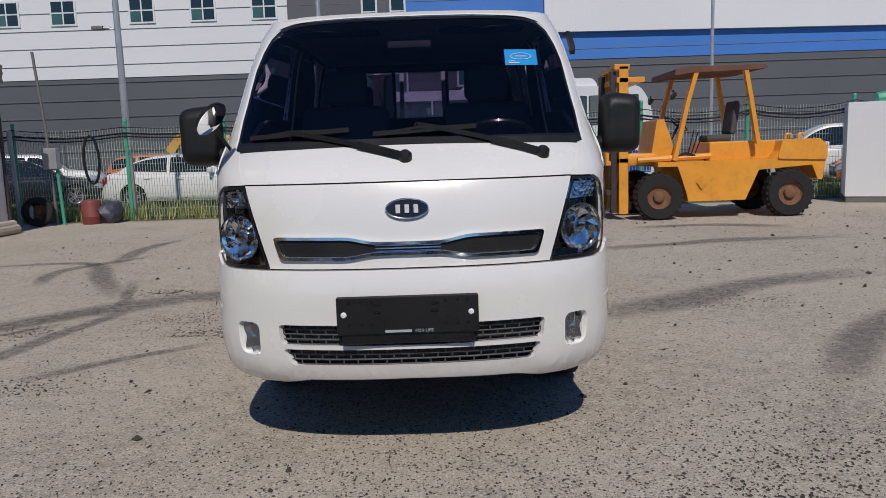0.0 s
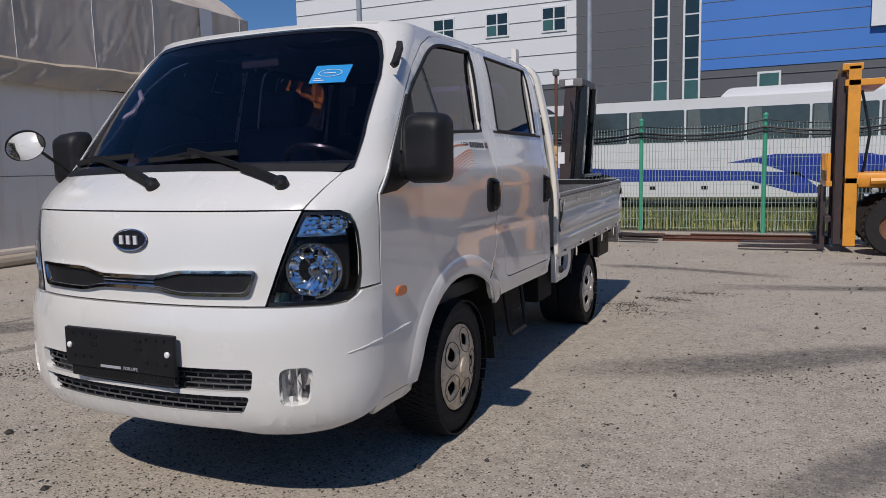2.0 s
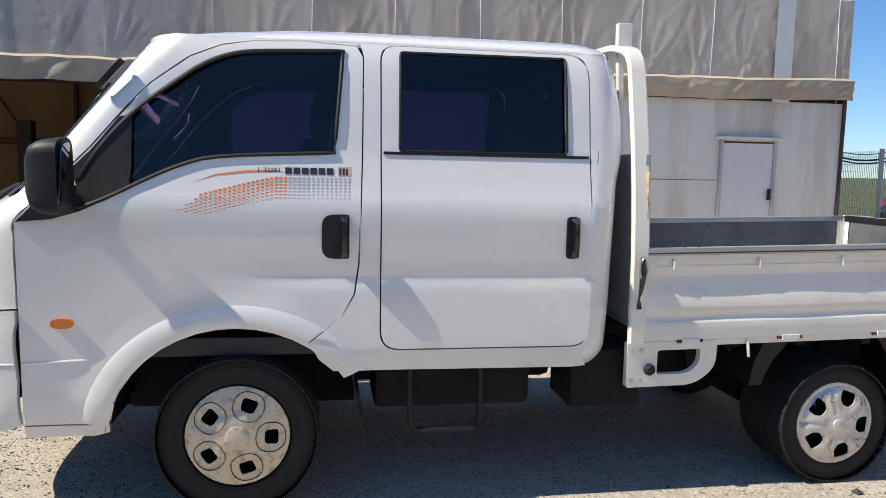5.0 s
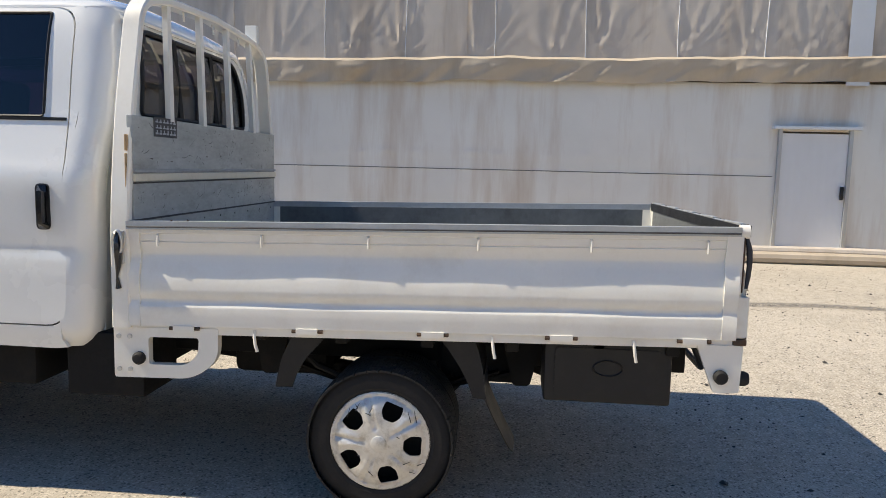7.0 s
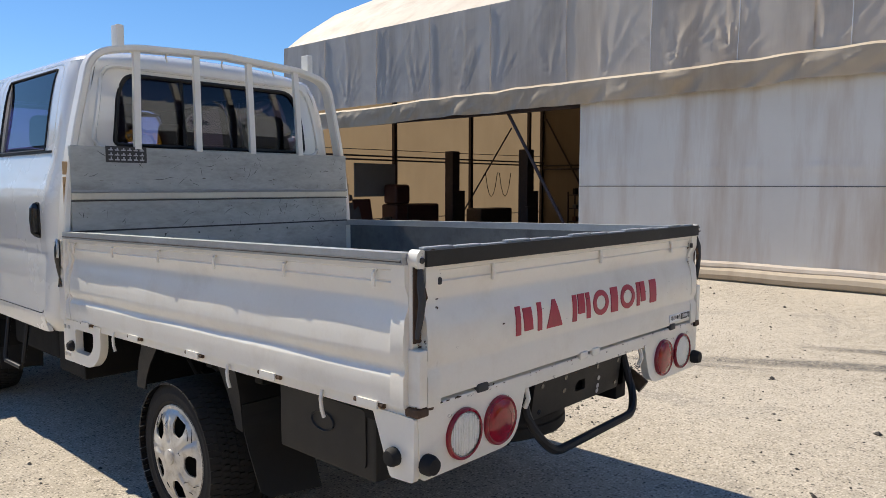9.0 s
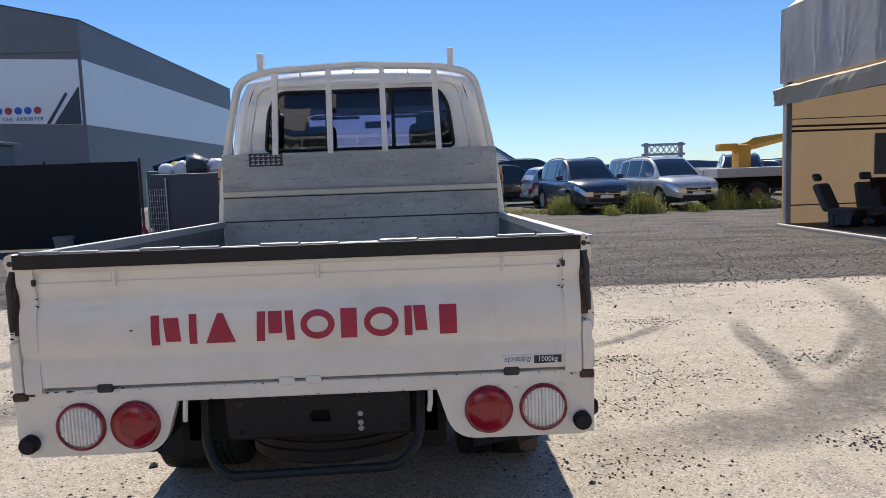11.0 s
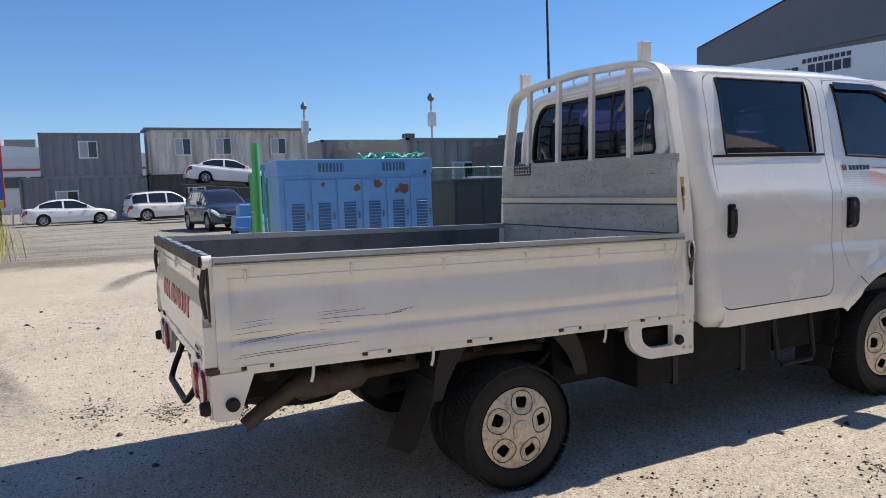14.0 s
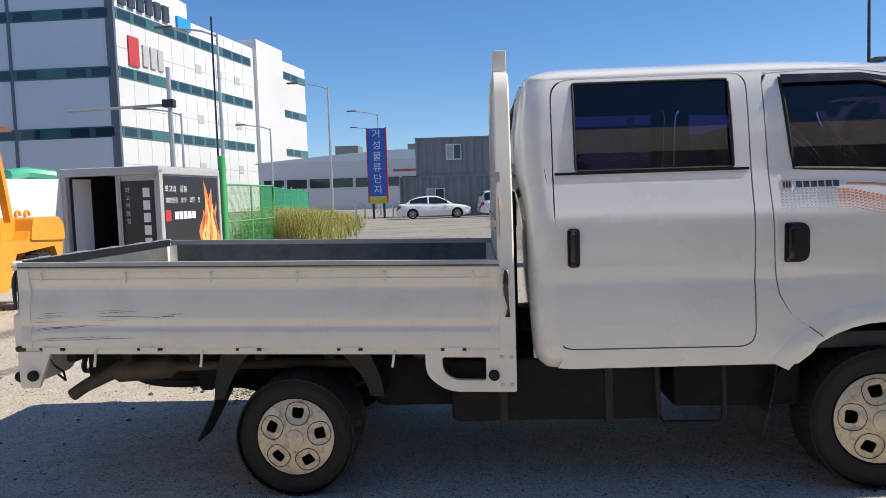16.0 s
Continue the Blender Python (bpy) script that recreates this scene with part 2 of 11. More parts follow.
def add_lathe(bm, profile, sides, m=Matrix(), ends=True):
    """profile: (radius, height) along local z, turned round it; m places it."""
    rings = []
    for r, h in profile:
        if r < 1e-6:
            rings.append([bm.verts.new(m @ Vector((0, 0, h)))])
        else:
            rings.append([bm.verts.new(m @ Vector((r * math.cos(2 * math.pi * k / sides), r * math.sin(2 * math.pi * k / sides), h))) for k in range(sides)])
    for a, b in zip(rings, rings[1:]):
        for k in range(sides):
            k2 = (k + 1) % sides
            if len(a) == 1 and len(b) == 1:
                continue
            if len(a) == 1:
                bm.faces.new((a[0], b[k], b[k2]))
            elif len(b) == 1:
                bm.faces.new((a[k], a[k2], b[0]))
            else:
                bm.faces.new((a[k], a[k2], b[k2], b[k]))
    if ends:
        for r in (rings[0], rings[-1]):
            if len(r) > 2:
                bm.faces.new(r)
    return bm


def lathe(profile, sides=24, m=Matrix(), ends=True):
    return add_lathe(bmesh.new(), profile, sides, m, ends)


def add_prism(bm, poly, depth, m=Matrix()):
    """A flat outline (x, y) pushed from z = 0 to depth, then placed by m."""
    a = [bm.verts.new(m @ Vector((x, y, 0))) for x, y in poly]
    b = [bm.verts.new(m @ Vector((x, y, depth))) for x, y in poly]
    bm.faces.new(a)
    bm.faces.new(b)
    n = len(poly)
    for i in range(n):
        bm.faces.new((a[i], a[(i + 1) % n], b[(i + 1) % n], b[i]))
    return bm


def prism(poly, depth, m=Matrix()):
    return add_prism(bmesh.new(), poly, depth, m)


SIDE = Matrix(((0, 0, 1, 0), (1, 0, 0, 0), (0, 1, 0, 0), (0, 0, 0, 1)))     # (y, z) outline, depth along x
FRONT = Matrix(((1, 0, 0, 0), (0, 0, 1, 0), (0, 1, 0, 0), (0, 0, 0, 1)))    # (x, z) outline, depth along y


def rounded(poly, r, n=4):
    """The outline with its corners rounded by r (a number, or one for each corner)."""
    out = []
    k = len(poly)
    for i in range(k):
        p, a, b = Vector(poly[i]), Vector(poly[i - 1]), Vector(poly[(i + 1) % k])
        ri = r[i] if isinstance(r, (list, tuple)) else r
        if ri <= 0:
            out.append(tuple(p))
            continue
        u, v = (a - p), (b - p)
        ri = min(ri, 0.45 * u.length, 0.45 * v.length)
        p0, p1 = p + u.normalized() * ri, p + v.normalized() * ri
        for j in range(n + 1):
            t = j / n
            q = p0 * (1 - t) ** 2 + p * 2 * t * (1 - t) + p1 * t ** 2
            out.append((q.x, q.y))
    return out


def eased(poly, keep=()):
    """The outline with its corners cut twice into a smooth line, but for the kept ones."""
    tags = [i in keep for i in range(len(poly))]
    for _ in range(2):
        out, marks = [], []
        for i, p in enumerate(poly):
            a, b = poly[i - 1], poly[(i + 1) % len(poly)]
            if tags[i]:
                out.append(p)
                marks.append(True)
            else:
                out += [(p[0] * 0.75 + a[0] * 0.25, p[1] * 0.75 + a[1] * 0.25), (p[0] * 0.75 + b[0] * 0.25, p[1] * 0.75 + b[1] * 0.25)]
                marks += [False, False]
        poly, tags = out, marks
    return poly


def dense(poly, step):
    out = []
    for i, p in enumerate(poly):
        q = poly[(i + 1) % len(poly)]
        d = math.hypot(q[0] - p[0], q[1] - p[1])
        k = max(1, int(math.ceil(d / step)))
        out += [(p[0] + (q[0] - p[0]) * j / k, p[1] + (q[1] - p[1]) * j / k) for j in range(k)]
    return out


def panel(loops, step, place, thick=0.0):
    """A sheet cut to an outline with holes (lists of (u, v)), divided by a grid of the step, bent by place(u, v, inward), with thickness."""
    bm = bmesh.new()
    us = [p[0] for p in loops[0]]
    vs = [p[1] for p in loops[0]]
    edges = []
    for loop in loops:
        ring = [bm.verts.new((u, v, 0)) for u, v in loop]
        edges += [bm.edges.new((ring[i], ring[(i + 1) % len(ring)])) for i in range(len(ring))]
    bmesh.ops.triangle_fill(bm, use_beauty=True, use_dissolve=False, edges=edges)
    for lo, hi, axis in ((min(us), max(us), 0), (min(vs), max(vs), 1)):
        c = math.floor(lo / step) * step + step
        while c < hi - 1e-6:
            co, no = [0, 0, 0], [0, 0, 0]
            co[axis], no[axis] = c + 1.37e-5, 1
            bmesh.ops.bisect_plane(bm, geom=bm.verts[:] + bm.edges[:] + bm.faces[:], plane_co=co, plane_no=no)
            c += step
    if thick:
        flat = [(v, v.co.x, v.co.y) for v in bm.verts]
        rim = [e for e in bm.edges if len(e.link_faces) == 1]
        twin = {v: bm.verts.new(place(u, w, thick)) for v, u, w in flat}
        for f in bm.faces[:]:
            g = bm.faces.new([twin[v] for v in reversed(f.verts)])
            g.material_index = 1
        for e in rim:
            a, b = e.verts
            bm.faces.new((a, b, twin[b], twin[a]))
        for v, u, w in flat:
            v.co = place(u, w, 0)
    else:
        for v in bm.verts:
            v.co = place(v.co.x, v.co.y, 0)
    return bm


def curve(table):
    """A smooth function through (x, y) pairs."""
    xs, ys = [p[0] for p in table], [p[1] for p in table]
    s = [(ys[i + 1] - ys[i]) / (xs[i + 1] - xs[i]) for i in range(len(xs) - 1)]
    t = [s[0]] + [0.0 if s[i - 1] * s[i] <= 0 else 2 * s[i - 1] * s[i] / (s[i - 1] + s[i]) for i in range(1, len(s))] + [s[-1]]

    def f(x):
        if x <= xs[0]:
            return ys[0]
        if x >= xs[-1]:
            return ys[-1]
        i = max(j for j in range(len(xs) - 1) if xs[j] <= x)
        h = xs[i + 1] - xs[i]
        u = (x - xs[i]) / h
        return (2 * u**3 - 3 * u**2 + 1) * ys[i] + (u**3 - 2 * u**2 + u) * h * t[i] + (3 * u**2 - 2 * u**3) * ys[i + 1] + (u**3 - u**2) * h * t[i + 1]
    return f


def ellipse(cx, cy, a, b, n=24, power=2.0):
    out = []
    for k in range(n):
        t = 2 * math.pi * k / n
        c, s = math.cos(t), math.sin(t)
        out.append((cx + a * math.copysign(abs(c) ** (2 / power), c), cy + b * math.copysign(abs(s) ** (2 / power), s)))
    return out


def words(text, size, depth=0.002, wide=1.0):
    """Flat letters of the built-in font as a mesh in the plane x, y, centred."""
    cu = bpy.data.curves.new("words", "FONT")
    cu.body, cu.size, cu.extrude, cu.align_x, cu.align_y = text, size, depth, "CENTER", "CENTER"
    cu.resolution_u = 3
    ob = bpy.data.objects.new("words", cu)
    scene.collection.objects.link(ob)
    me = bpy.data.meshes.new_from_object(ob.evaluated_get(bpy.context.evaluated_depsgraph_get()))
    bpy.data.objects.remove(ob)
    bpy.data.curves.remove(cu)
    bm = bmesh.new()
    bm.from_mesh(me)
    bpy.data.meshes.remove(me)
    for v in bm.verts:
        v.co.x *= wide
    return bm


def turned(bm, m):
    bmesh.ops.transform(bm, matrix=m, verts=bm.verts)
    return bm


def facing(x, y, z, nx, ny, nz=0.0):
    """A place whose local z points along the normal, local y up."""
    n = Vector((nx, ny, nz)).normalized()
    up = Vector((0, 0, 1)) if abs(n.z) < 0.95 else Vector((0, 1, 0))
    a = up.cross(n).normalized()
    b = n.cross(a)
    return Matrix(((a.x, b.x, n.x, x), (a.y, b.y, n.y, y), (a.z, b.z, n.z, z), (0, 0, 0, 1)))

# ---- the truck: shape of the cab ----
HALF = curve([(0.30, 0.80), (0.40, 0.845), (0.52, 0.864), (0.8, 0.866), (1.0, 0.868), (1.12, 0.8705), (1.22, 0.872), (1.29, 0.868), (1.36, 0.851), (1.5, 0.820), (1.7, 0.790), (1.82, 0.768), (1.89, 0.750), (1.957, 0.722), (2.0, 0.698)])
NOSE = curve([(0.30, -0.40), (0.36, -0.475), (0.42, -0.505), (0.55, -0.515), (0.70, -0.515), (0.80, -0.502), (0.83, -0.488), (0.95, -0.478), (1.06, -0.462), (1.17, -0.425), (1.25, -0.345), (1.31, -0.255), (1.5, -0.085), (1.7, 0.09), (1.85, 0.215), (1.95, 0.30)])
SWEEP = curve([(0.30, 0.42), (0.8, 0.45), (1.1, 0.42), (1.3, 0.34), (1.5, 0.27), (1.7, 0.238), (1.85, 0.24), (1.95, 0.26)])
BACK = curve([(0.58, 2.315), (0.9, 2.336), (1.25, 2.344), (1.40, 2.360), (1.52, 2.386), (1.65, 2.388), (1.85, 2.365), (1.955, 2.335)])
NN = 2.4
_th = [math.pi / 2 * k / 200 for k in range(201)]
_pts = [(0.87 * math.sin(a) ** (2 / NN), 0.44 * (1 - max(0.0, math.cos(a)) ** (2 / NN))) for a in _th]
_arc = [0.0]
for _a, _b in zip(_pts, _pts[1:]):
    _arc.append(_arc[-1] + math.hypot(_b[0] - _a[0], _b[1] - _a[1]))
QMAX = _arc[-1]


def q_of_x(x, z):
    t = min(1.0, abs(x) / HALF(z))
    return math.copysign(float(np.interp(math.asin(t ** (NN / 2)), _th, _arc)), x)


def q_of_y(y, z):
    d = (y - NOSE(z)) / SWEEP(z)
    if d >= 1:
        return QMAX + (d - 1) * SWEEP(z)
    return float(np.interp(math.acos(max(0.0, min(1.0, (1 - max(0.0, d)))) ** (NN / 2)), _th, _arc))


def nose_at(q, z, deep=0.0):
    s = math.copysign(1, q)
    a = abs(q)
    w, y0, d = HALF(z), NOSE(z), SWEEP(z)
    if a <= QMAX:
        th = float(np.interp(a, _arc, _th))
        x, y = w * math.sin(th) ** (2 / NN), y0 + d * (1 - max(0.0, math.cos(th)) ** (2 / NN))
        nx, ny = math.sin(th) ** 1.2, -max(0.0, math.cos(th)) ** 1.2
    else:
        x, y, nx, ny = w, y0 + d + (a - QMAX), 1, 0
    n = math.hypot(nx, ny) or 1
    return Vector((s * (x - nx / n * deep), y - ny / n * deep, z))


def side_x(y, z):
    x = HALF(z)
    e = math.sqrt(((y - 0.735) / 0.5) ** 2 + ((z - 0.36) / 0.44) ** 2)
    if e < 1.32 and z > 0.3:
        u = max(0.0, min(1.0, (1.33 - e) / 0.20))
        x += 0.006 * u * u * (3 - 2 * u)
    if y > 0.62:
        w = min(1.0, (y - 0.62) / 0.30)
        x += w * (0.10 * max(0.0, min(0.11, 1.0 - z)) + 0.045 * max(0.0, min(0.17, 0.89 - z)) - 0.20 * max(0.0, 0.68 - z))
        x -= w * 0.004 * max(0.0, 1 - abs(z - 1.0) / 0.05)
    return x


def side_place(sign, out=0.0):
    return lambda y, z, deep: Vector((sign * (side_x(y, z) + out - deep), y, z))


def glass_place(sign):
    """The side windows are flat panes that lean in; they sit a little inside the door's skin."""
    return lambda y, z, deep: Vector((sign * (0.804 + (1.5 - z) * 0.168 - deep), y, z))


def nose_place(out=0.0):
    return lambda q, z, deep: nose_at(q, z, deep - out)


def nose_poly(pts, step=0.05):
    """Points (x, z), or ('y', sign, y, z) where the outline runs round the corner, as an outline on the nose."""
    out = []
    for p in pts:
        out.append((math.copysign(q_of_y(p[2], p[3]), p[1]), p[3]) if p[0] == "y" else (q_of_x(p[0], p[1]), p[1]))
    return dense(out, step)


CRX, CRY = 0.085, 0.125    # how far the rear corner turns in across and along the cab


def back_place(x, z, deep):
    a = HALF(z) - CRX
    t = min(1.0, max(0.0, (abs(x) - a) / CRX))
    return Vector((x, BACK(z) - CRY * (1 - math.sqrt(1 - t * t)) - deep, z))


def back_poly(pts, step=0.05):
    return dense(pts, step)


PAINT2 = ["white_paint", "trim"]
truck = thing("crew_cab_truck", "white double-cab flatbed truck with low drop sides, parked on concrete", "truck")

# front panels
HL = [(0.585, 0.828), (0.690, 1.163), ("y", 1, -0.234, 1.161), ("y", 1, -0.208, 1.146), ("y", 1, -0.194, 1.12), ("y", 1, -0.186, 1.085), ("y", 1, -0.180, 1.014), ("y", 1, -0.180, 0.936), ("y", 1, -0.190, 0.885), ("y", 1, -0.205, 0.855), ("y", 1, -0.235, 0.836), ("y", 1, -0.285, 0.828)]


def flip(pts):
    return [("y", -p[1], p[2], p[3]) if p[0] == "y" else (-p[0], p[1]) for p in pts]


GR_TOP = rounded([(-0.53, 0.519), (0.53, 0.519), (0.54, 0.603), (-0.54, 0.603)], 0.02)
GR_LOW = rounded([(-0.49, 0.432), (0.49, 0.432), (0.525, 0.502), (-0.525, 0.502)], 0.02)
FOG = rounded([(0.624, 0.462), (0.718, 0.470), (0.732, 0.606), (0.626, 0.606)], 0.034)
edge_lo = [(x, z) for x, z in ((-0.82, 0.378), (-0.74, 0.350), (-0.64, 0.338), (-0.53, 0.342), (-0.42, 0.366), (0, 0.372), (0.42, 0.366), (0.53, 0.342), (0.64, 0.338), (0.74, 0.350), (0.82, 0.378))]
bump_out = edge_lo + [("y", 1, -0.083, 0.415), ("y", 1, -0.083, 0.60), ("y", 1, -0.083, 0.872), ("y", 1, -0.183, 0.866), ("y", 1, -0.203, 0.848), ("y", 1, -0.235, 0.829), ("y", 1, -0.285, 0.822)] + [(x, 0.822) for x in (0.7, 0.4, 0, -0.4, -0.7)] + [("y", -1, -0.285, 0.822), ("y", -1, -0.235, 0.829), ("y", -1, -0.203, 0.848), ("y", -1, -0.183, 0.866), ("y", -1, -0.083, 0.872), ("y", -1, -0.083, 0.60), ("y", -1, -0.083, 0.415)]
bumper = part("bumper", panel([nose_poly(bump_out), nose_poly(GR_TOP), nose_poly(GR_LOW), nose_poly(FOG, 0.02), nose_poly([(-x, z) for x, z in FOG], 0.02)], 0.055, nose_place(0.012), 0.03), PAINT2, truck, "white painted bumper with two grille slots")


def slot_mesh(x_half, z0, z1, z_rows):
    bm = bmesh.new()
    rows = z_rows
    for r in range(rows + 1):
        z = z0 + (z1 - z0) * r / rows
        add_tube(bm, [nose_at(q_of_x(x, z), z, 0.010) for x in np.linspace(-x_half, x_half, 13)], 0.0038, 4)
    k = int(x_half * 2 / 0.06)
    for r in range(rows):
        za, zb = z0 + (z1 - z0) * r / rows, z0 + (z1 - z0) * (r + 1) / rows
        for i in range(k + 1):
            x = -x_half + 2 * x_half * (i + (0.5 if r % 2 else 0)) / (k + 0.5)
            add_tube(bm, [nose_at(q_of_x(x, za), za, 0.010), nose_at(q_of_x(x, zb), zb, 0.010)], 0.0035, 4)
    return bm


part("grille_mesh", slot_mesh(0.535, 0.520, 0.602, 4), "mesh_grey", bumper, "black honeycomb grille")
part("grille_mesh", slot_mesh(0.52, 0.434, 0.500, 3), "mesh_grey", bumper, "black honeycomb grille")
part("grille_backing", panel([nose_poly([(-0.6, 0.372), (0.6, 0.372), (0.6, 0.62), (-0.6, 0.62)])], 0.06, nose_place(-0.045), 0.01), ["trim", "trim"], bumper)
for s in (1, -1):
    fp = [(s * x, z) for x, z in FOG]
    fog = part("fog_lamp", panel([nose_poly(fp, 0.02)], 0.02, nose_place(0.006), 0.004), ["clear_glass", "inner_face"], bumper, "clear ribbed fog lamp")
    fog.visible_shadow = False
    bm = bmesh.new()
    rn = random.Random(12)
    net = []
    for i in range(8):
        row = []
        for j in range(5):
            x = 0.624 + 0.0152 * i + rn.uniform(-0.003, 0.003)
            z = 0.456 + 0.039 * j + rn.uniform(-0.010, 0.010)
            row.append(bm.verts.new(nose_at(q_of_x(s * x, z), z, 0.006 + 0.010 * (i % 2) + rn.uniform(-0.004, 0.004))))
        net.append(row)
    for i in range(7):
        for j in range(4):
            a, b, c, d = net[i][j], net[i + 1][j], net[i + 1][j + 1], net[i][j + 1]
            bm.faces.new((a, b, c) if (i + j) % 2 else (a, b, d))
            bm.faces.new((a, c, d) if (i + j) % 2 else (b, c, d))
    tagged(part("reflector", bm, "lamp_silver", fog, "", 0), kind="stuff")
    part("lamp_housing", panel([nose_poly([(s * 0.62, 0.455), (s * 0.735, 0.455), (s * 0.735, 0.615), (s * 0.62, 0.615)], 0.03)], 0.03, nose_place(-0.030), 0.005), ["reflector", "gloss_black"], fog)

part("front_panel", panel([nose_poly([(-0.575, 0.828), (0.575, 0.828), (0.682, 1.166), (-0.682, 1.166)])], 0.055, nose_place(), 0.02), PAINT2, truck)
part("hood_panel", panel([nose_poly([(-0.684, 1.172), (0.684, 1.172), (0.745, 1.302), (0.60, 1.312), (0.3, 1.318), (-0.3, 1.318), (-0.60, 1.312), (-0.745, 1.302)])], 0.04, nose_place(), 0.02), PAINT2, truck)
EDGE = [(0.775, 1.312), (0.765, 1.45), (0.736, 1.700), (0.712, 1.790), (0.680, 1.860), (0.638, 1.904), (0.570, 1.926), (0.460, 1.934), (0.300, 1.938)]
SCREEN = [(-0.6, 1.325), (0, 1.332), (0.6, 1.325)] + EDGE + [(-x, z) for x, z in reversed(EDGE)]
RIM = [(0.768, 1.348), (0.758, 1.45), (0.728, 1.700), (0.702, 1.788), (0.670, 1.852), (0.630, 1.892), (0.562, 1.913), (0.455, 1.920), (0.300, 1.924)]
INNER = RIM + [(-x, z) for x, z in reversed(RIM)]
windscreen = part("windscreen", panel([nose_poly(SCREEN)], 0.08, nose_place(-0.008), 0.004), ["screen_glass", "inner_face"], truck, "dark tinted windscreen")
part("windscreen_border", panel([nose_poly(SCREEN), nose_poly(INNER)], 0.08, nose_place(-0.004), 0.003), ["gloss_black", "gloss_black"], windscreen)
part("roof_header", panel([nose_poly([(-0.546, 1.936), (-0.46, 1.940), (-0.30, 1.944), (0.30, 1.944), (0.46, 1.940), (0.546, 1.936), (0.546, 1.964), (-0.546, 1.964)])], 0.03, nose_place(), 0.018), PAINT2, truck)
part("cowl", panel([nose_poly([(-0.74, 1.306), (0, 1.322), (0.74, 1.306), (0.755, 1.335), (0, 1.350), (-0.755, 1.335)])], 0.06, nose_place(0.004), 0.01), ["black_plastic", "black_plastic"], truck)


def a_edge(z):
    """Front edge of the door, from the sill to the roof."""
    return -0.075 if z < 1.22 else float(np.interp(z, [1.22, 1.26, 1.35, 1.5, 1.62, 1.76, 1.9, 1.955], [-0.075, -0.035, 0.05, 0.19, 0.288, 0.412, 0.545, 0.66]))


for s in (1, -1):
    hl = HL if s > 0 else flip(HL)
    up = [(0.69, 1.17), (0.75, 1.302), (0.78, 1.32), (0.772, 1.45), (0.743, 1.700), (0.719, 1.792), (0.687, 1.864), (0.644, 1.910), (0.574, 1.932), (0.540, 1.935), (0.540, 1.962)]
    down = [("y", 1, 0.80, 1.964), ("y", 1, 1.236, 1.964), ("y", 1, 1.214, 1.947), ("y", 1, 1.0, 1.957), ("y", 1, 0.80, 1.949), ("y", 1, 0.678, 1.927), ("y", 1, 0.556, 1.874)] + [("y", 1, a_edge(z) - 0.004, z) for z in (1.76, 1.6, 1.5, 1.35, 1.22, 1.16, 1.0, 0.880)]
    hl_up = [("y", 1, -0.182, 0.874), ("y", 1, -0.175, 0.936), ("y", 1, -0.175, 1.014), ("y", 1, -0.181, 1.086), ("y", 1, -0.189, 1.122), ("y", 1, -0.203, 1.150), ("y", 1, -0.232, 1.166)]
    cp = up + down + hl_up
    cp = cp if s > 0 else flip(cp)
    part("corner_panel", panel([nose_poly(cp, 0.04)], 0.05, nose_place(), 0.018), PAINT2, truck)
    # headlight
    light = part("headlight", panel([nose_poly(hl, 0.03)], 0.04, nose_place(0.002), 0.004), ["clear_glass", "inner_face"], truck, "headlight with black housing behind a clear cover")
    light.visible_shadow = False
    part("housing", panel([nose_poly(hl, 0.03)], 0.04, nose_place(-0.055), 0.01), ["gloss_black", "gloss_black"], light)
    rim = panel([nose_poly(hl, 0.03), [(u * 0.965 + s * 0.0274, (v - 1.0) * 0.93 + 1.0) for u, v in nose_poly(hl, 0.03)]], 0.05, nose_place(0.003), 0.006)
    part("rim", rim, ["gloss_black", "gloss_black"], light)
    for (x, z, r, nm) in ((0.752, 0.950, 0.100, "main_reflector"),):
        p = nose_at(q_of_x(s * x, z), z, 0.050)
        m = facing(p.x, p.y, p.z, s * 0.42, -0.9)
        part("reflector_ring", lathe([(r * 1.02, 0.030), (r * 1.02, 0.037), (r * 0.96, 0.037), (r * 0.94, 0.030)], 32, m, False), "chrome", light)
        bm = bmesh.new()
        rn = random.Random(31)
        rings = []
        for q, h in ((0.97, 0.034), (0.80, 0.016), (0.55, 0.002), (0.30, -0.006)):
            rings.append([bm.verts.new(m @ Vector((q * r * math.cos(2 * math.pi * k / 18), q * r * math.sin(2 * math.pi * k / 18), h + rn.uniform(-0.006, 0.006)))) for k in range(18)])
        for r0, r1 in zip(rings, rings[1:]):
            for k in range(18):
                bm.faces.new((r0[k], r0[(k + 1) % 18], r1[(k + 1) % 18]))
                bm.faces.new((r0[k], r1[(k + 1) % 18], r1[k]))
        part(nm, bm, "reflector", light, "faceted silver reflector", 0)
        part("bulb_cap", lathe([(r * 0.30, -0.008), (r * 0.28, 0.026), (r * 0.20, 0.036), (0.0, 0.040)], 16, m, False), "chrome", light)
    top = [(0.676, 1.072), (0.702, 1.150), ("y", 1, -0.242, 1.148), ("y", 1, -0.216, 1.128), ("y", 1, -0.206, 1.072)]
    part("indicator", panel([nose_poly(top if s > 0 else flip(top), 0.03)], 0.03, nose_place(-0.030), 0.012), ["lamp_silver", "gloss_black"], light, "clear indicator over silver reflector")
    bm = bmesh.new()
    rn = random.Random(53)
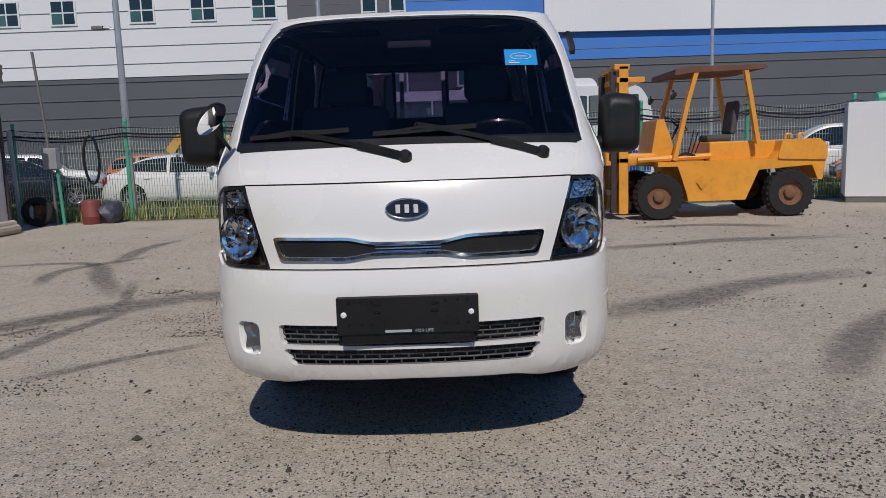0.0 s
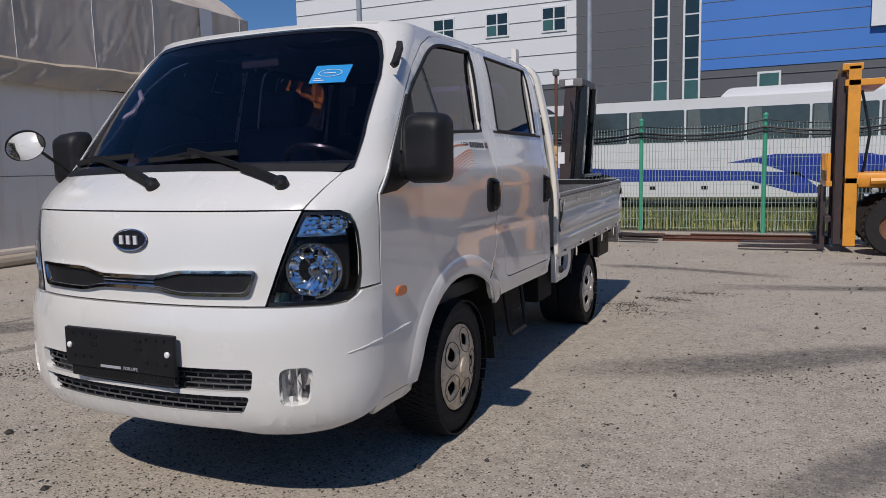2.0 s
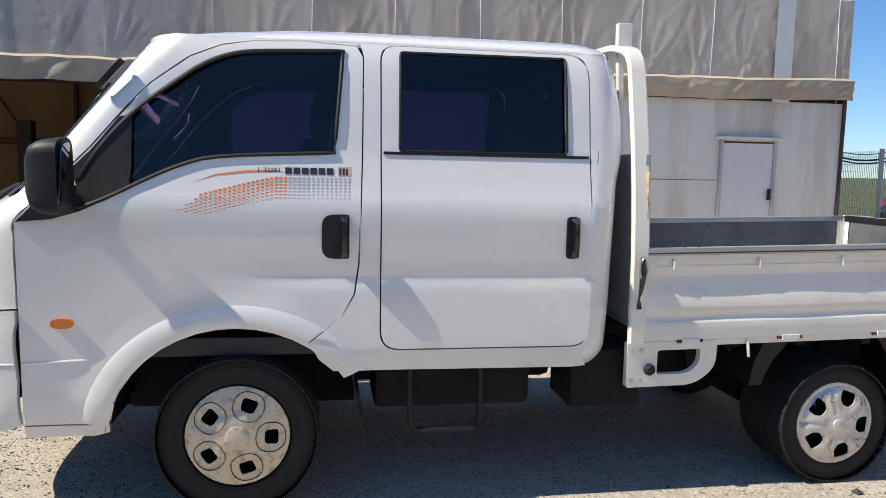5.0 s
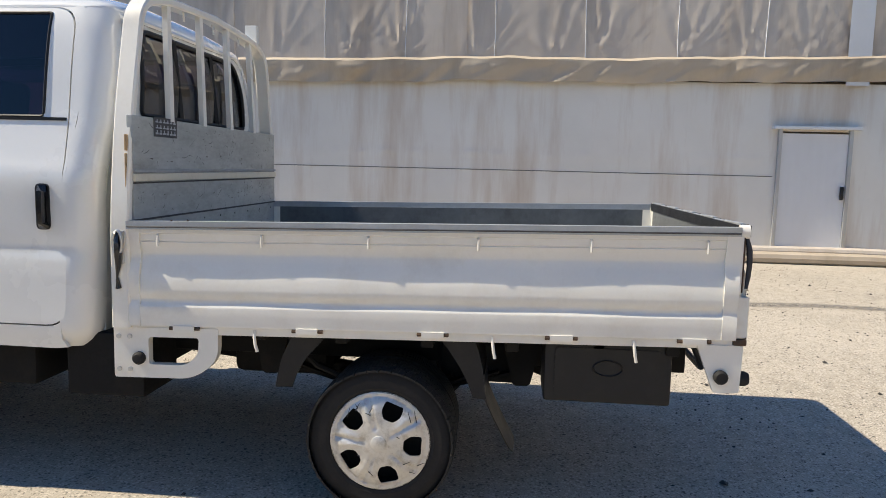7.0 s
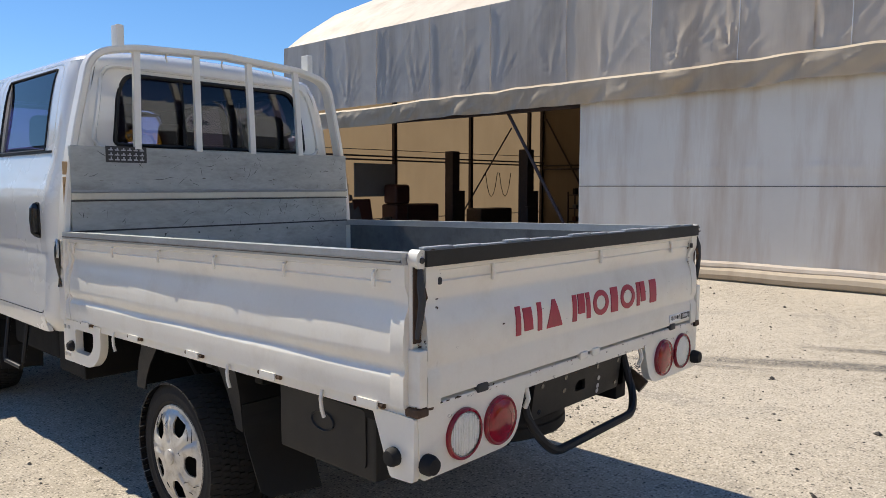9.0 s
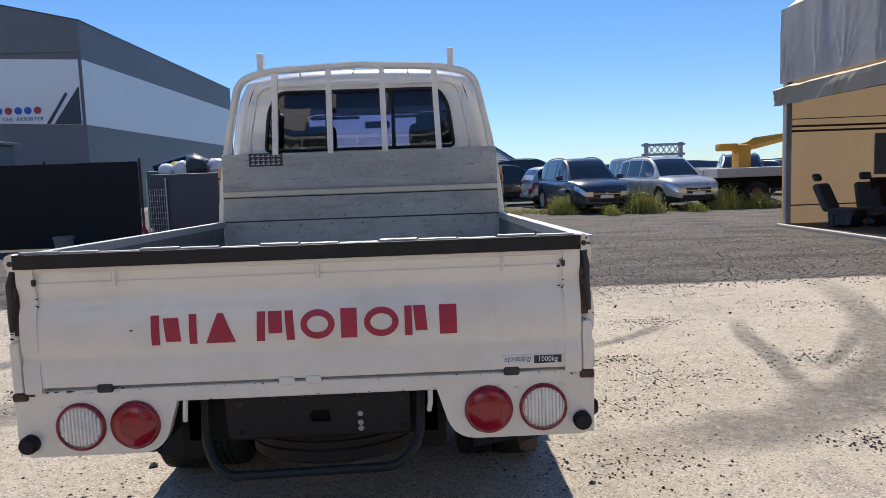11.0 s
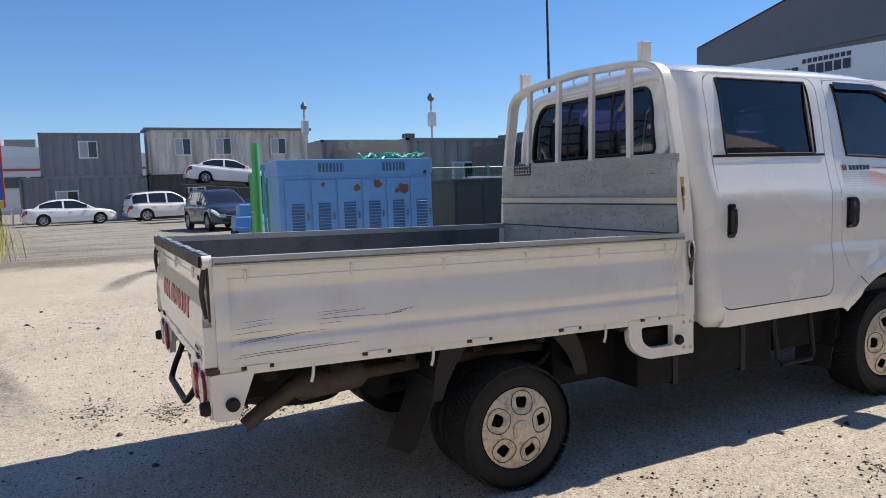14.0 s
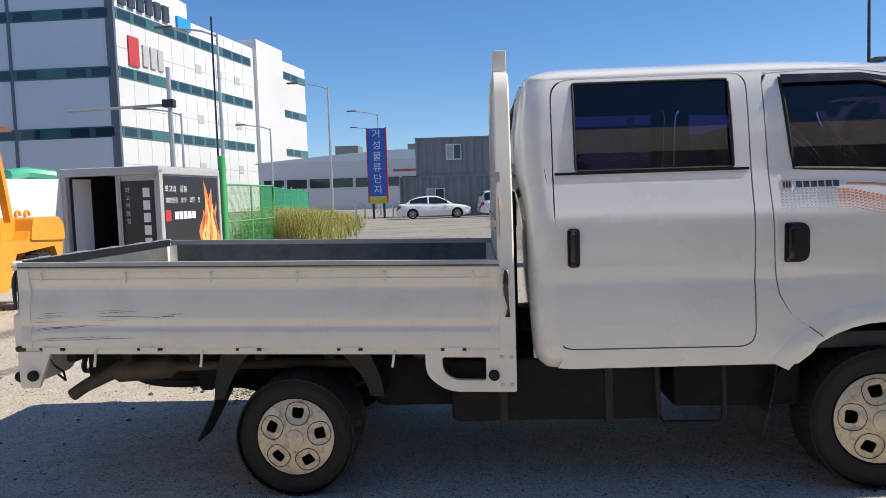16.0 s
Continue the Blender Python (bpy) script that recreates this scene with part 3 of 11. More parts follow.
    for i in range(4):
        for j in range(7):
            qa, qb = (0.712 + 0.012 * i + 0.026 * (j + k) for k in (0.0, 0.92))
            za, zb = 1.080 + 0.018 * i, 1.096 + 0.018 * i
            dip = rn.uniform(0.018, 0.032)
            quad = [nose_at(s * qa, za, 0.027), nose_at(s * qb, za, 0.027), nose_at(s * qb, zb, 0.027), nose_at(s * qa, zb, 0.027)]
            vs = [bm.verts.new(p) for p in quad]
            mid_v = bm.verts.new(nose_at(s * (qa + qb) / 2, (za + zb) / 2, dip))
            for k in range(4):
                bm.faces.new((vs[k], vs[(k + 1) % 4], mid_v))
    tagged(part("lens_facets", bm, "reflector", light, "", 0), kind="stuff")
    low = [(0.606, 0.836), (0.613, 0.874), (0.655, 0.872), (0.740, 0.856), (0.745, 0.838)]
    part("side_reflector", panel([nose_poly(low if s > 0 else flip(low), 0.03)], 0.03, nose_place(-0.015), 0.01), ["reflector", "gloss_black"], light)

# dark backing added behind the panel joints so that no sun leaks through
for za, zb, xh in ((0.785, 0.862, 0.86), (1.150, 1.190, 0.70)):
    part("joint_backing", panel([nose_poly([(-xh, za), (xh, za), (xh, zb), (-xh, zb)])], 0.06, nose_place(-0.030), 0.006), ["trim", "trim"], truck)
# unseen tray, added to stop sun passing through the grille slots
part("sun_stop_tray", box(-0.46, 0.46, -0.42, 0.30, 0.405, 0.42, 0.004), "underside", truck)

# oval badge, grille trim, number plate holder
badge = part("badge", panel([[(q_of_x(x, z), z) for x, z in ellipse(0, 1.063, 0.083, 0.038, 32)]], 0.05, nose_place(0.010), 0.011), ["gloss_black", "gloss_black"], truck, "dark oval badge with a chrome rim")
part("badge_rim", tube([nose_at(q_of_x(x, z), z, -0.010) for x, z in ellipse(0, 1.063, 0.084, 0.039, 40)], 0.0035, 6, True), "chrome", badge)
bm = bmesh.new()
for x in (-0.036, 0.0, 0.036):
    add_box(bm, x - 0.009, x + 0.009, -0.480, -0.474, 1.046, 1.080)
part("badge_mark", bm, "crystal_bright", badge)


def bow(grow):
    g = grow
    top = [(-0.545 - g, 0.955 + g), (-0.24, 0.952 + g), (-0.14, 0.930 + g), (0.14, 0.930 + g), (0.24, 0.952 + g), (0.545 + g, 0.955 + g)]
    bot = [(0.515 + g, 0.868 - g), (0.24, 0.866 - g), (0.14, 0.884 - g), (-0.14, 0.884 - g), (-0.24, 0.866 - g), (-0.515 - g, 0.868 - g)]
    return rounded(top + bot, [0.02, 0.03, 0.03, 0.03, 0.03, 0.02, 0.02, 0.03, 0.03, 0.03, 0.03, 0.02], 3)


grille = part("grille", panel([nose_poly(bow(-0.010), 0.03)], 0.05, nose_place(0.004), 0.01), ["black_plastic", "trim"], truck, "black slatted grille")
part("grille_trim", panel([nose_poly(bow(0.004), 0.03), nose_poly(bow(-0.008), 0.03)], 0.05, nose_place(0.014), 0.012), ["chrome", "chrome"], grille, "chrome bow-shaped surround")
bm = bmesh.new()
for z in (0.895, 0.907, 0.919):
    add_tube(bm, [nose_at(q_of_x(x, z), z, -0.008) for x in np.linspace(-0.13, 0.13, 5)], 0.003, 4)
part("grille_bar", bm, "chrome", grille)

plate = part("plate_holder", box(-0.292, 0.272, -0.555, -0.532, 0.572, 0.726, 0.008), "black_plastic", truck, "empty black number plate holder")
part("plate_bracket", box(-0.275, 0.255, -0.545, -0.515, 0.53, 0.575, 0.006), "gloss_black", plate)
for x in (-0.262, 0.242):
    part("bolt", lathe([(0.012, 0), (0.012, 0.004), (0.008, 0.008), (0, 0.009)], 12, facing(x, -0.555, 0.655, 0, -1)), "decal_white", plate)
for x in (-0.13, 0.10):
    for z in (0.665, 0.695):
        part("slot", box(x - 0.016, x + 0.016, -0.5575, -0.554, z - 0.005, z + 0.005), "gloss_black", plate)
for x in (-0.24, -0.19, -0.15, 0.14, 0.19, 0.23):
    for z in (0.615, 0.705):
        part("slot", box(x - 0.005, x + 0.005, -0.5575, -0.554, z - 0.005, z + 0.005), "gloss_black", plate)
bm = turned(words("FOR LIFE", 0.017, 0.001, 1.1), facing(0.055, -0.5565, 0.585, 0, -1))
part("lettering", bm, "decal_grey", plate)
part("maker_bar", box(-0.10, 0.005, -0.5575, -0.554, 0.580, 0.590), "decal_grey", plate)

# roof
def roof_place(u, b, deep):
    th = u * math.pi / 2
    x = 0.7225 * math.copysign(abs(math.sin(th)) ** 0.72, u)
    qf = q_of_x(min(0.70, abs(x)) * math.copysign(1, x), 1.95)
    y0 = nose_at(qf, 1.955).y + max(0.0, abs(x) - 0.63) * 1.1
    y1 = back_place(min(abs(x), 0.720), 1.955, 0).y
    c = math.sin(min(1.0, b) * math.pi / 2) ** 0.8
    rise = 0.104 * (1 - (1 - min(1.0, c / 0.46)) ** 2.4) * math.sqrt(max(0.0, 1 - max(0.0, (c - 0.90) / 0.10) ** 2.2))
    z = 1.957 + rise * max(0.0, 1 - (abs(x) / 0.7225) ** 2.8) ** 0.55
    return Vector((x, y0 + (y1 - y0) * c, z - deep))


part("roof", panel([dense([(-1, 0), (1, 0), (1, 1), (-1, 1)], 0.05)], 0.0625, roof_place, 0.02), ["white_paint", "light_trim"], truck)

# cab back with its window
BW = rounded([(-0.585, 1.545), (0.585, 1.545), (0.555, 1.80), (0.50, 1.905), (-0.50, 1.905), (-0.555, 1.80)], [0.03, 0.03, 0.1, 0.09, 0.09, 0.1], 4)
back_out = dense([(-(HALF(z) - CRX + 0.001), z) for z in (1.953, 1.8, 1.6, 1.4, 1.2, 1.0, 0.62)] + [(HALF(z) - CRX + 0.001, z) for z in (0.62, 1.0, 1.2, 1.4, 1.6, 1.8, 1.953)], 0.05)
back = part("cab_back", panel([back_out, back_poly(BW)], 0.045, back_place, 0.02), PAINT2, truck)
pane = part("rear_window", panel([back_poly(BW)], 0.1, lambda u, z, d: back_place(u, z, d + 0.006), 0.004), ["rear_glass", "inner_face"], back, "dark sliding rear window")
part("window_seal", tube([back_place(x, z, -0.002) for x, z in dense(BW, 0.04)], 0.011, 6, True), "black_plastic", pane)
for x in (-0.21, 0.20):
    part("window_frame", tube([back_place(x, 1.55, 0), back_place(x, 1.9, 0)], 0.012, 4), "black_plastic", pane)
swage = rounded([(-0.70, 1.52), (0.70, 1.52), (0.62, 1.945), (-0.62, 1.945)], 0.09)
part("pressed_rim", tube([back_place(x, z, -0.003) for x, z in dense(swage, 0.05)], 0.012, 6, True), "white_paint", back)

# rounded rear corners of the cab
for s in (1, -1):
    bm = bmesh.new()
    rows = []
    for z in np.linspace(0.602, 1.957, 48):
        tuck = 0.035 * max(0.0, 1 - (z - 0.602) / 0.09) ** 2
        wide = side_x(2.2, z) + 0.0006
        turn = CRX + wide - HALF(z)
        ring = [(wide, BACK(z) - CRY - 0.006)] + [(wide - turn * (1 - math.cos(t)), BACK(z) - CRY * (1 - math.sin(t)) - tuck * math.sin(t)) for t in np.linspace(0, math.pi / 2, 13)]
        rows.append([bm.verts.new((s * (x - tuck), y, z)) for x, y in ring])
    for r0, r1 in zip(rows, rows[1:]):
        for k in range(len(r0) - 1):
            bm.faces.new((r0[k], r0[k + 1], r1[k + 1], r1[k]))
    part("rear_corner", bm, "white_paint", truck, "", 60)

# sides
ARCH = [(0.735 - 0.5 * math.cos(a), 0.36 + 0.44 * math.sin(a)) for a in [math.pi * k / 20 for k in range(21)]]
FD = [(-0.071, 0.41), (0.24, 0.41)] + [p for p in ARCH[2:15] if p[0] < 1.0] + [(1.02, 0.73), (1.155, 0.835), (1.205, 0.93), (1.222, 1.05), (1.236, 1.5), (1.240, 1.9), (1.215, 1.942), (1.0, 1.953), (0.80, 1.945), (0.68, 1.923), (0.56, 1.87)] + [(a_edge(z) + 0.004, z) for z in (1.76, 1.6, 1.5, 1.35, 1.22, 1.16, 1.0, 0.7)]
FW = [(1.125, 1.502), (0.66, 1.482), (0.53, 1.445), (0.40, 1.385), (0.27, 1.315), (0.15, 1.265), (0.125, 1.29), (0.14, 1.36), (0.22, 1.50), (0.36, 1.66), (0.50, 1.765), (0.60, 1.84), (0.70, 1.885), (0.80, 1.905), (1.16, 1.920)]
FW = eased(FW, (0, 14))
RD = rounded([(1.318, 0.698), (2.214, 0.698), (2.214, 1.948), (1.318, 1.952)], [0.08, 0.08, 0.10, 0.07], 6)
RW = rounded([(1.392, 1.517), (2.112, 1.517), (2.112, 1.930), (1.396, 1.926)], 0.012, 2)
bk = lambda z: BACK(z) - CRY + 0.003
CS = [(1.026, 0.728), (1.065, 0.66), (1.125, 0.608), (2.16, 0.600), (2.215, 0.606)] + [(bk(z) - 0.002, z) for z in (0.64, 0.8, 1.0, 1.2, 1.4, 1.6, 1.8, 1.953)] + [(1.6, 1.957), (1.23, 1.957), (1.246, 1.9), (1.242, 1.5), (1.228, 1.05), (1.211, 0.928), (1.16, 0.84)]
RDH = rounded([(1.312, 0.692), (2.220, 0.692), (2.220, 1.953), (1.312, 1.9555)], [0.085, 0.085, 0.10, 0.07], 6)
for s in (1, -1):
    door = part("front_door", panel([dense(FD, 0.025), dense(FW, 0.03)], 0.025, side_place(s), 0.03), PAINT2, truck)
    part("sill", panel([dense([(-0.080, 0.401), (0.238, 0.401), (0.236, 0.366), (0.18, 0.350), (-0.078, 0.350)], 0.04)], 0.05, side_place(s, -0.008), 0.02), PAINT2, truck)
    part("window_glass", panel([dense(FW, 0.08)], 0.1, glass_place(s), 0.004), ["tinted_glass", "inner_face"], door, "dark tinted door window")
    part("window_seal", tube([side_place(s, 0.002)(y, z, 0) for y, z in dense(FW, 0.06)], 0.009, 6, True), "black_plastic", door)
    part("sail_panel", panel([dense([(-0.066, 1.215), (0.06, 1.226), (0.16, 1.256), (0.26, 1.302), (0.34, 1.345), (0.345, 1.42), (0.345, 1.63), (0.300, 1.625), (0.195, 1.49), (0.075, 1.365), (-0.035, 1.245)], 0.05)], 0.06, side_place(s, 0.006), 0.012), ["black_plastic", "black_plastic"], door, "black plastic mirror mount")
    rdoor = part("rear_door", panel([dense(RD, 0.025), dense(RW, 0.03)], 0.025, side_place(s), 0.03), PAINT2, truck)
    part("window_glass", panel([dense(RW, 0.08)], 0.1, glass_place(s), 0.004), ["tinted_glass", "inner_face"], rdoor, "dark tinted door window")
    part("window_seal", tube([side_place(s, 0.001)(y, z, 0) for y, z in dense(RW, 0.06)], 0.006, 6, True), "black_plastic", rdoor)
    part("belt_strip", tube([side_place(s, 0.002)(y, 1.507, 0) for y in np.linspace(1.325, 2.208, 8)], 0, flat=(0.004, 0.006)), "black_plastic", rdoor)
    part("cab_side", panel([dense(CS, 0.025), dense(RDH, 0.03)], 0.025, side_place(s, 0.0005), 0.02), PAINT2, truck)
    # door handles: a dark bowl with a grip across it
    for (y0, y1, dr, wide) in ((1.075, 1.186, door, True), (2.105, 2.162, rdoor, False)):
        z0, z1 = 1.075, 1.255
        if wide:
            bowl = rounded([(y0, z0), (y1, z0), (y1, z1), (y0, z1)], [0.07, 0.012, 0.012, 0.07], 5)
        else:
            bowl = rounded([(y0, z0), (y1, z0), (y1, z1), (y0, z1)], 0.02, 4)
        h = part("door_handle", panel([dense(bowl, 0.04)], 0.05, side_place(s, 0.006), 0.008), ["black_plastic", "black_plastic"], dr, "black plastic pull handle")
        gx = s * (side_x(y1, 1.15) + 0.022)
        gy = y1 - 0.020
        part("grip", tube([(gx - s * 0.012, gy, z0 + 0.010), (gx, gy, z0 + 0.03), (gx + s * 0.004, gy, 1.165), (gx, gy, z1 - 0.03), (gx - s * 0.012, gy, z1 - 0.010)], 0, flat=(0.016, 0.010)), "gloss_black", h)
    # a crease low on the door and round the bumper's corner
    part("door_crease", tube([side_place(s, -0.002)(y, z, 0) for y, z in ((-0.066, 0.664), (0.04, 0.668), (0.14, 0.672), (0.20, 0.674))], [0.006, 0.006, 0.006, 0.001], 6), "white_paint", door)
    part("bumper_crease", tube([nose_at(s * q, z, -0.009) for q, z in ((0.868, 0.640), (0.90, 0.644), (0.95, 0.652), (1.0, 0.660), (1.03, 0.663), (1.065, 0.664))], [0.001, 0.005, 0.006, 0.006, 0.006, 0.006], 6), "white_paint", bumper)
    # wheel arch lip, side repeater
    bm = bmesh.new()
    rows = []
    for k in range(45):
        a = 0.10 + (math.pi - 0.62) * k / 44
        row = []
        for e, o in ((0.995, -0.012), (0.995, 0.006), (1.015, 0.010), (1.06, 0.011), (1.10, 0.0095), (1.145, 0.006), (1.19, 0.0015), (1.225, -0.005)):
            y, z = 0.735 - 0.5 * e * math.cos(a), 0.36 + 0.44 * e * math.sin(a)
            row.append(bm.verts.new((s * (side_x(y, z) + o), y, z)))
        rows.append(row)
    for r0, r1 in zip(rows, rows[1:]):
        for k in range(7):
            bm.faces.new((r0[k], r0[k + 1], r1[k + 1], r1[k]))
    part("arch_flare", bm, "white_paint", truck, "", 50)
    part("panel_gap", tube([side_place(s, 0.012)(y, z, 0) for y, z in ((1.024, 0.735), (1.06, 0.763), (1.085, 0.782))], 0.0025, 5), "trim", door)
    part("arch_lip", tube([side_place(s, -0.003)(y, z, 0) for y, z in ARCH[1:16]], 0.008, 6), "white_paint", truck)
    part("side_marker", panel([ellipse(0.085, 0.821, 0.042, 0.020, 20, 2.6)], 0.03, side_place(s, 0.010), 0.012), ["orange_lens", "orange_lens"], truck, "orange side indicator")
    part("inner_arch", panel([dense([(y * 0.985 + 0.011, z) for y, z in ARCH], 0.08)], 0.12, lambda y, z, d, s=s: Vector((s * (0.50 - d), y, z)), 0.01), ["underside", "underside"], truck)
    bm = bmesh.new()
    arc = [(0.735 - 0.515 * math.cos(a), 0.37 + 0.45 * math.sin(a)) for a in [math.pi * k / 16 for k in range(17)]]
    for (ya, za), (yb, zb) in zip(arc, arc[1:]):
        vs = [bm.verts.new((s * x, y, z)) for x, y, z in ((0.845, ya, za), (0.845, yb, zb), (0.45, yb, zb), (0.45, ya, za))]
        bm.faces.new(vs)
    part("wheel_housing", bm, "underside", truck)
    # front door stripe: dots that fade from orange to grey, a thin line over them
    for mat, near, far in (("decal_orange", 14, 40), ("decal_grey", 0, 14)):
        bm = bmesh.new()
        for i in range(near, far):
            y0 = 1.190 - 0.018 * i
            for r in range(7):
                z = 1.402 - r * 0.0135 - 0.0032 * max(0, i - 16) ** 1.12
                hgt = 0.0085 * (1 - r * 0.11) * (1 if i < 28 else 1 - (i - 28) * 0.05)
                if i > 37 - abs(r - 3) * 1.6:
                    continue
                long = 0.0135 if i > 8 else 0.010
                bm.faces.new([bm.verts.new(side_place(s, 0.0012)(y, zz, 0)) for y, zz in ((y0, z), (y0 - long, z), (y0 - long, z - hgt), (y0, z - hgt))])
        part("dotted_decal", bm, mat, door, "dotted stripe sticker, orange fading to grey", 0)
    fade = [(0.90, 1.428), (0.90, 1.421), (0.78, 1.416), (0.66, 1.402), (0.57, 1.372), (0.66, 1.408), (0.78, 1.425)]
    part("stripe_decal", panel([dense(fade, 0.05)], 0.05, side_place(s, 0.0010)), "decal_orange", door, "thin orange stripe sticker", 35)
    part("end_block", panel([[(1.140, 1.409), (1.192, 1.409), (1.192, 1.446), (1.140, 1.446)]], 0.05, side_place(s, 0.0012), 0.0004), ["decal_fade", "decal_fade"], door, "pale orange block")
    for k, y in enumerate([0.93 + 0.033 * k for k in range(6)] + [1.145, 1.158, 1.171]):
        w = 0.026 if k < 6 else 0.008
        part("name_bar", panel([[(y, 1.413), (y + w, 1.413), (y + w, 1.440), (y, 1.440)]], 0.05, side_place(s, 0.002), 0.001), ["decal_black", "decal_black"], door)
    if s > 0:
        bm = words("1 TON", 0.026, 0.0006, 1.2)
        part("lettering", turned(bm, facing(side_x(0.86, 1.427) + 0.002, 0.865, 1.427, 1, 0)), "decal_black", door)

# wing mirrors
for s in (1, -1):
    arm = part("wing_mirror", tube([(s * 0.84, 0.15, 1.30), (s * 0.90, 0.11, 1.30), (s * 0.96, 0.10, 1.33)], 0.034, 10), "black_plastic", truck, "large black wing mirror")
    shell = bmesh.new()
    out = rounded([(-0.095, -0.17), (0.095, -0.17), (0.10, 0.15), (-0.085, 0.17)], [0.05, 0.05, 0.06, 0.07], 5)
    prev = None
    for k, (d, g) in enumerate(((0.0, 1.0), (0.03, 1.0), (0.07, 0.95), (0.10, 0.82), (0.118, 0.55))):
        ring = [shell.verts.new((s * (0.985 + x * g), 0.155 - d, 1.395 + z * g * 0.84)) for x, z in out]
        if prev:
            for i in range(len(ring)):
                shell.faces.new((prev[i], prev[(i + 1) % len(ring)], ring[(i + 1) % len(ring)], ring[i]))
        else:
            shell.faces.new(ring)
        prev = ring
    shell.faces.new(prev)
    sh = part("mirror_shell", shell, "black_plastic", arm)
    part("mirror_glass", prism([(s * x * 0.88, z * 0.74) for x, z in out], 0.003, pose(s * 0.985, 0.152, 1.395, -4, 0, s * 7) @ FRONT), "mirror", arm, "mirror glass")
# round under-view mirror on a stalk at the passenger corner
stalk = part("under_view_mirror", tube([(-0.790, -0.02, 1.29), (-0.815, -0.08, 1.345), (-0.832, -0.18, 1.42), (-0.832, -0.255, 1.450)], 0.008, 8), "black_plastic", truck, "small round mirror on a black stalk")
part("mirror_dish", lathe([(0, -0.028), (0.05, -0.024), (0.080, -0.008), (0.084, 0.004), (0.078, 0.006)], 24, facing(-0.820, -0.269, 1.449, 0.74, -0.22, -0.60)), "black_plastic", stalk)
part("mirror_glass", lathe([(0.078, 0.006), (0.05, 0.010), (0, 0.013)], 24, facing(-0.820, -0.269, 1.449, 0.74, -0.22, -0.60), False), "chrome", stalk)

# wipers
for (px, tx, zt) in ((-0.005, -0.50, 1.385), (0.56, 0.045, 1.405)):
    z0 = 1.268
    piv = nose_at(q_of_x(px, z0), z0, -0.02)
    pts = []
    for k in range(6):
        t = k / 5
        x, z = px + (tx - px) * t, z0 + (zt - z0) * (t + 0.25 * t * (1 - t))
        pts.append(nose_at(q_of_x(x, z), z, -0.028 + 0.012 * t))
    w = part("wiper", tube([piv] + pts[1:3], 0, flat=(0.014, 0.016)), "black_plastic", truck, "black wiper")
    part("wiper_cap", lathe([(0.028, -0.012), (0.028, 0.012), (0.018, 0.024), (0, 0.026)], 14, facing(piv.x, piv.y, piv.z, 0, -0.6, 0.8)), "black_plastic", w)
    bl = []
    for k in range(9):
        t = k / 8
        x, z = tx - 0.19 + t * 0.44, 1.368 + 0.022 * t
        bl.append(nose_at(q_of_x(x, z), z, -0.012))
    part("blade", tube(bl, 0, flat=(0.006, 0.010)), "rubber", w)
    part("wiper_arm", tube(pts[1:6], 0, flat=(0.009, 0.010)), "black_plastic", w)
    part("blade_link", tube([pts[5], bl[3], bl[4]], 0, flat=(0.008, 0.008)), "black_plastic", w)
    part("blade_bow", tube([bl[1], nose_at(q_of_x(tx, 1.39), 1.39, -0.026), bl[7]], 0, flat=(0.005, 0.006)), "black_plastic", w)

# sticker on the windscreen
stick = [(0.455, 1.672), (0.610, 1.672), (0.610, 1.752), (0.455, 1.752)]
st = part("sticker", panel([nose_poly(stick, 0.03)], 0.05, nose_place(-0.001), 0.0015), ["decal_blue", "decal_blue"], windscreen, "blue dealer sticker")
part("sticker_mark", tube([nose_at(q_of_x(x, z), z, -0.002) for x, z in ellipse(0.53, 1.716, 0.05, 0.016, 20)], 0.0016, 4, True), "decal_white", st)
bm = bmesh.new()
for z, xa, xb in ((1.690, 0.47, 0.50), (1.682, 0.47, 0.52), (1.715, 0.505, 0.555)):
    add_tube(bm, [nose_at(q_of_x(xa, z), z, -0.002), nose_at(q_of_x(xb, z), z, -0.002)], 0.003, 4)
tagged(part("sticker_print", bm, "decal_white", st), kind="stuff")
part("roof_clip", tube([(0.786, 0.225, 1.735), (0.792, 0.235, 1.748), (0.786, 0.295, 1.822), (0.776, 0.305, 1.840)], 0, flat=(0.012, 0.012)), "black_plastic", truck)

# rain visor over the passenger windows
for (ya, yb) in ((0.62, 1.16),):
    part("rain_visor", panel([dense([(ya, 1.875), (ya + 0.12, 1.893), (yb, 1.893), (yb, 1.935), (0.80, 1.930), (0.68, 1.905)], 0.05)], 0.06, side_place(-1, 0.022), 0.004), ["gloss_black", "gloss_black"], truck, "smoked rain visor over the door window")

# inside of the cab
part("dashboard", panel([dense([(-0.66, 0), (0.66, 0), (0.66, 1), (-0.66, 1)], 0.1)], 0.125, lambda x, v, d: Vector((x, -0.14 + 0.50 * v + 0.16 * (x * x), 1.335 - 0.02 * v - 0.25 * max(0, v - 0.75) - d)), 0.25), ["trim", "trim"], truck, "black dashboard")
part("cab_floor", box(-0.80, 0.80, 0.0, 2.30, 0.66, 0.74, 0.01), "trim", truck)
part("bulkhead", box(-0.60, 0.60, -0.20, -0.16, 0.5, 1.26, 0.01), "trim", truck)


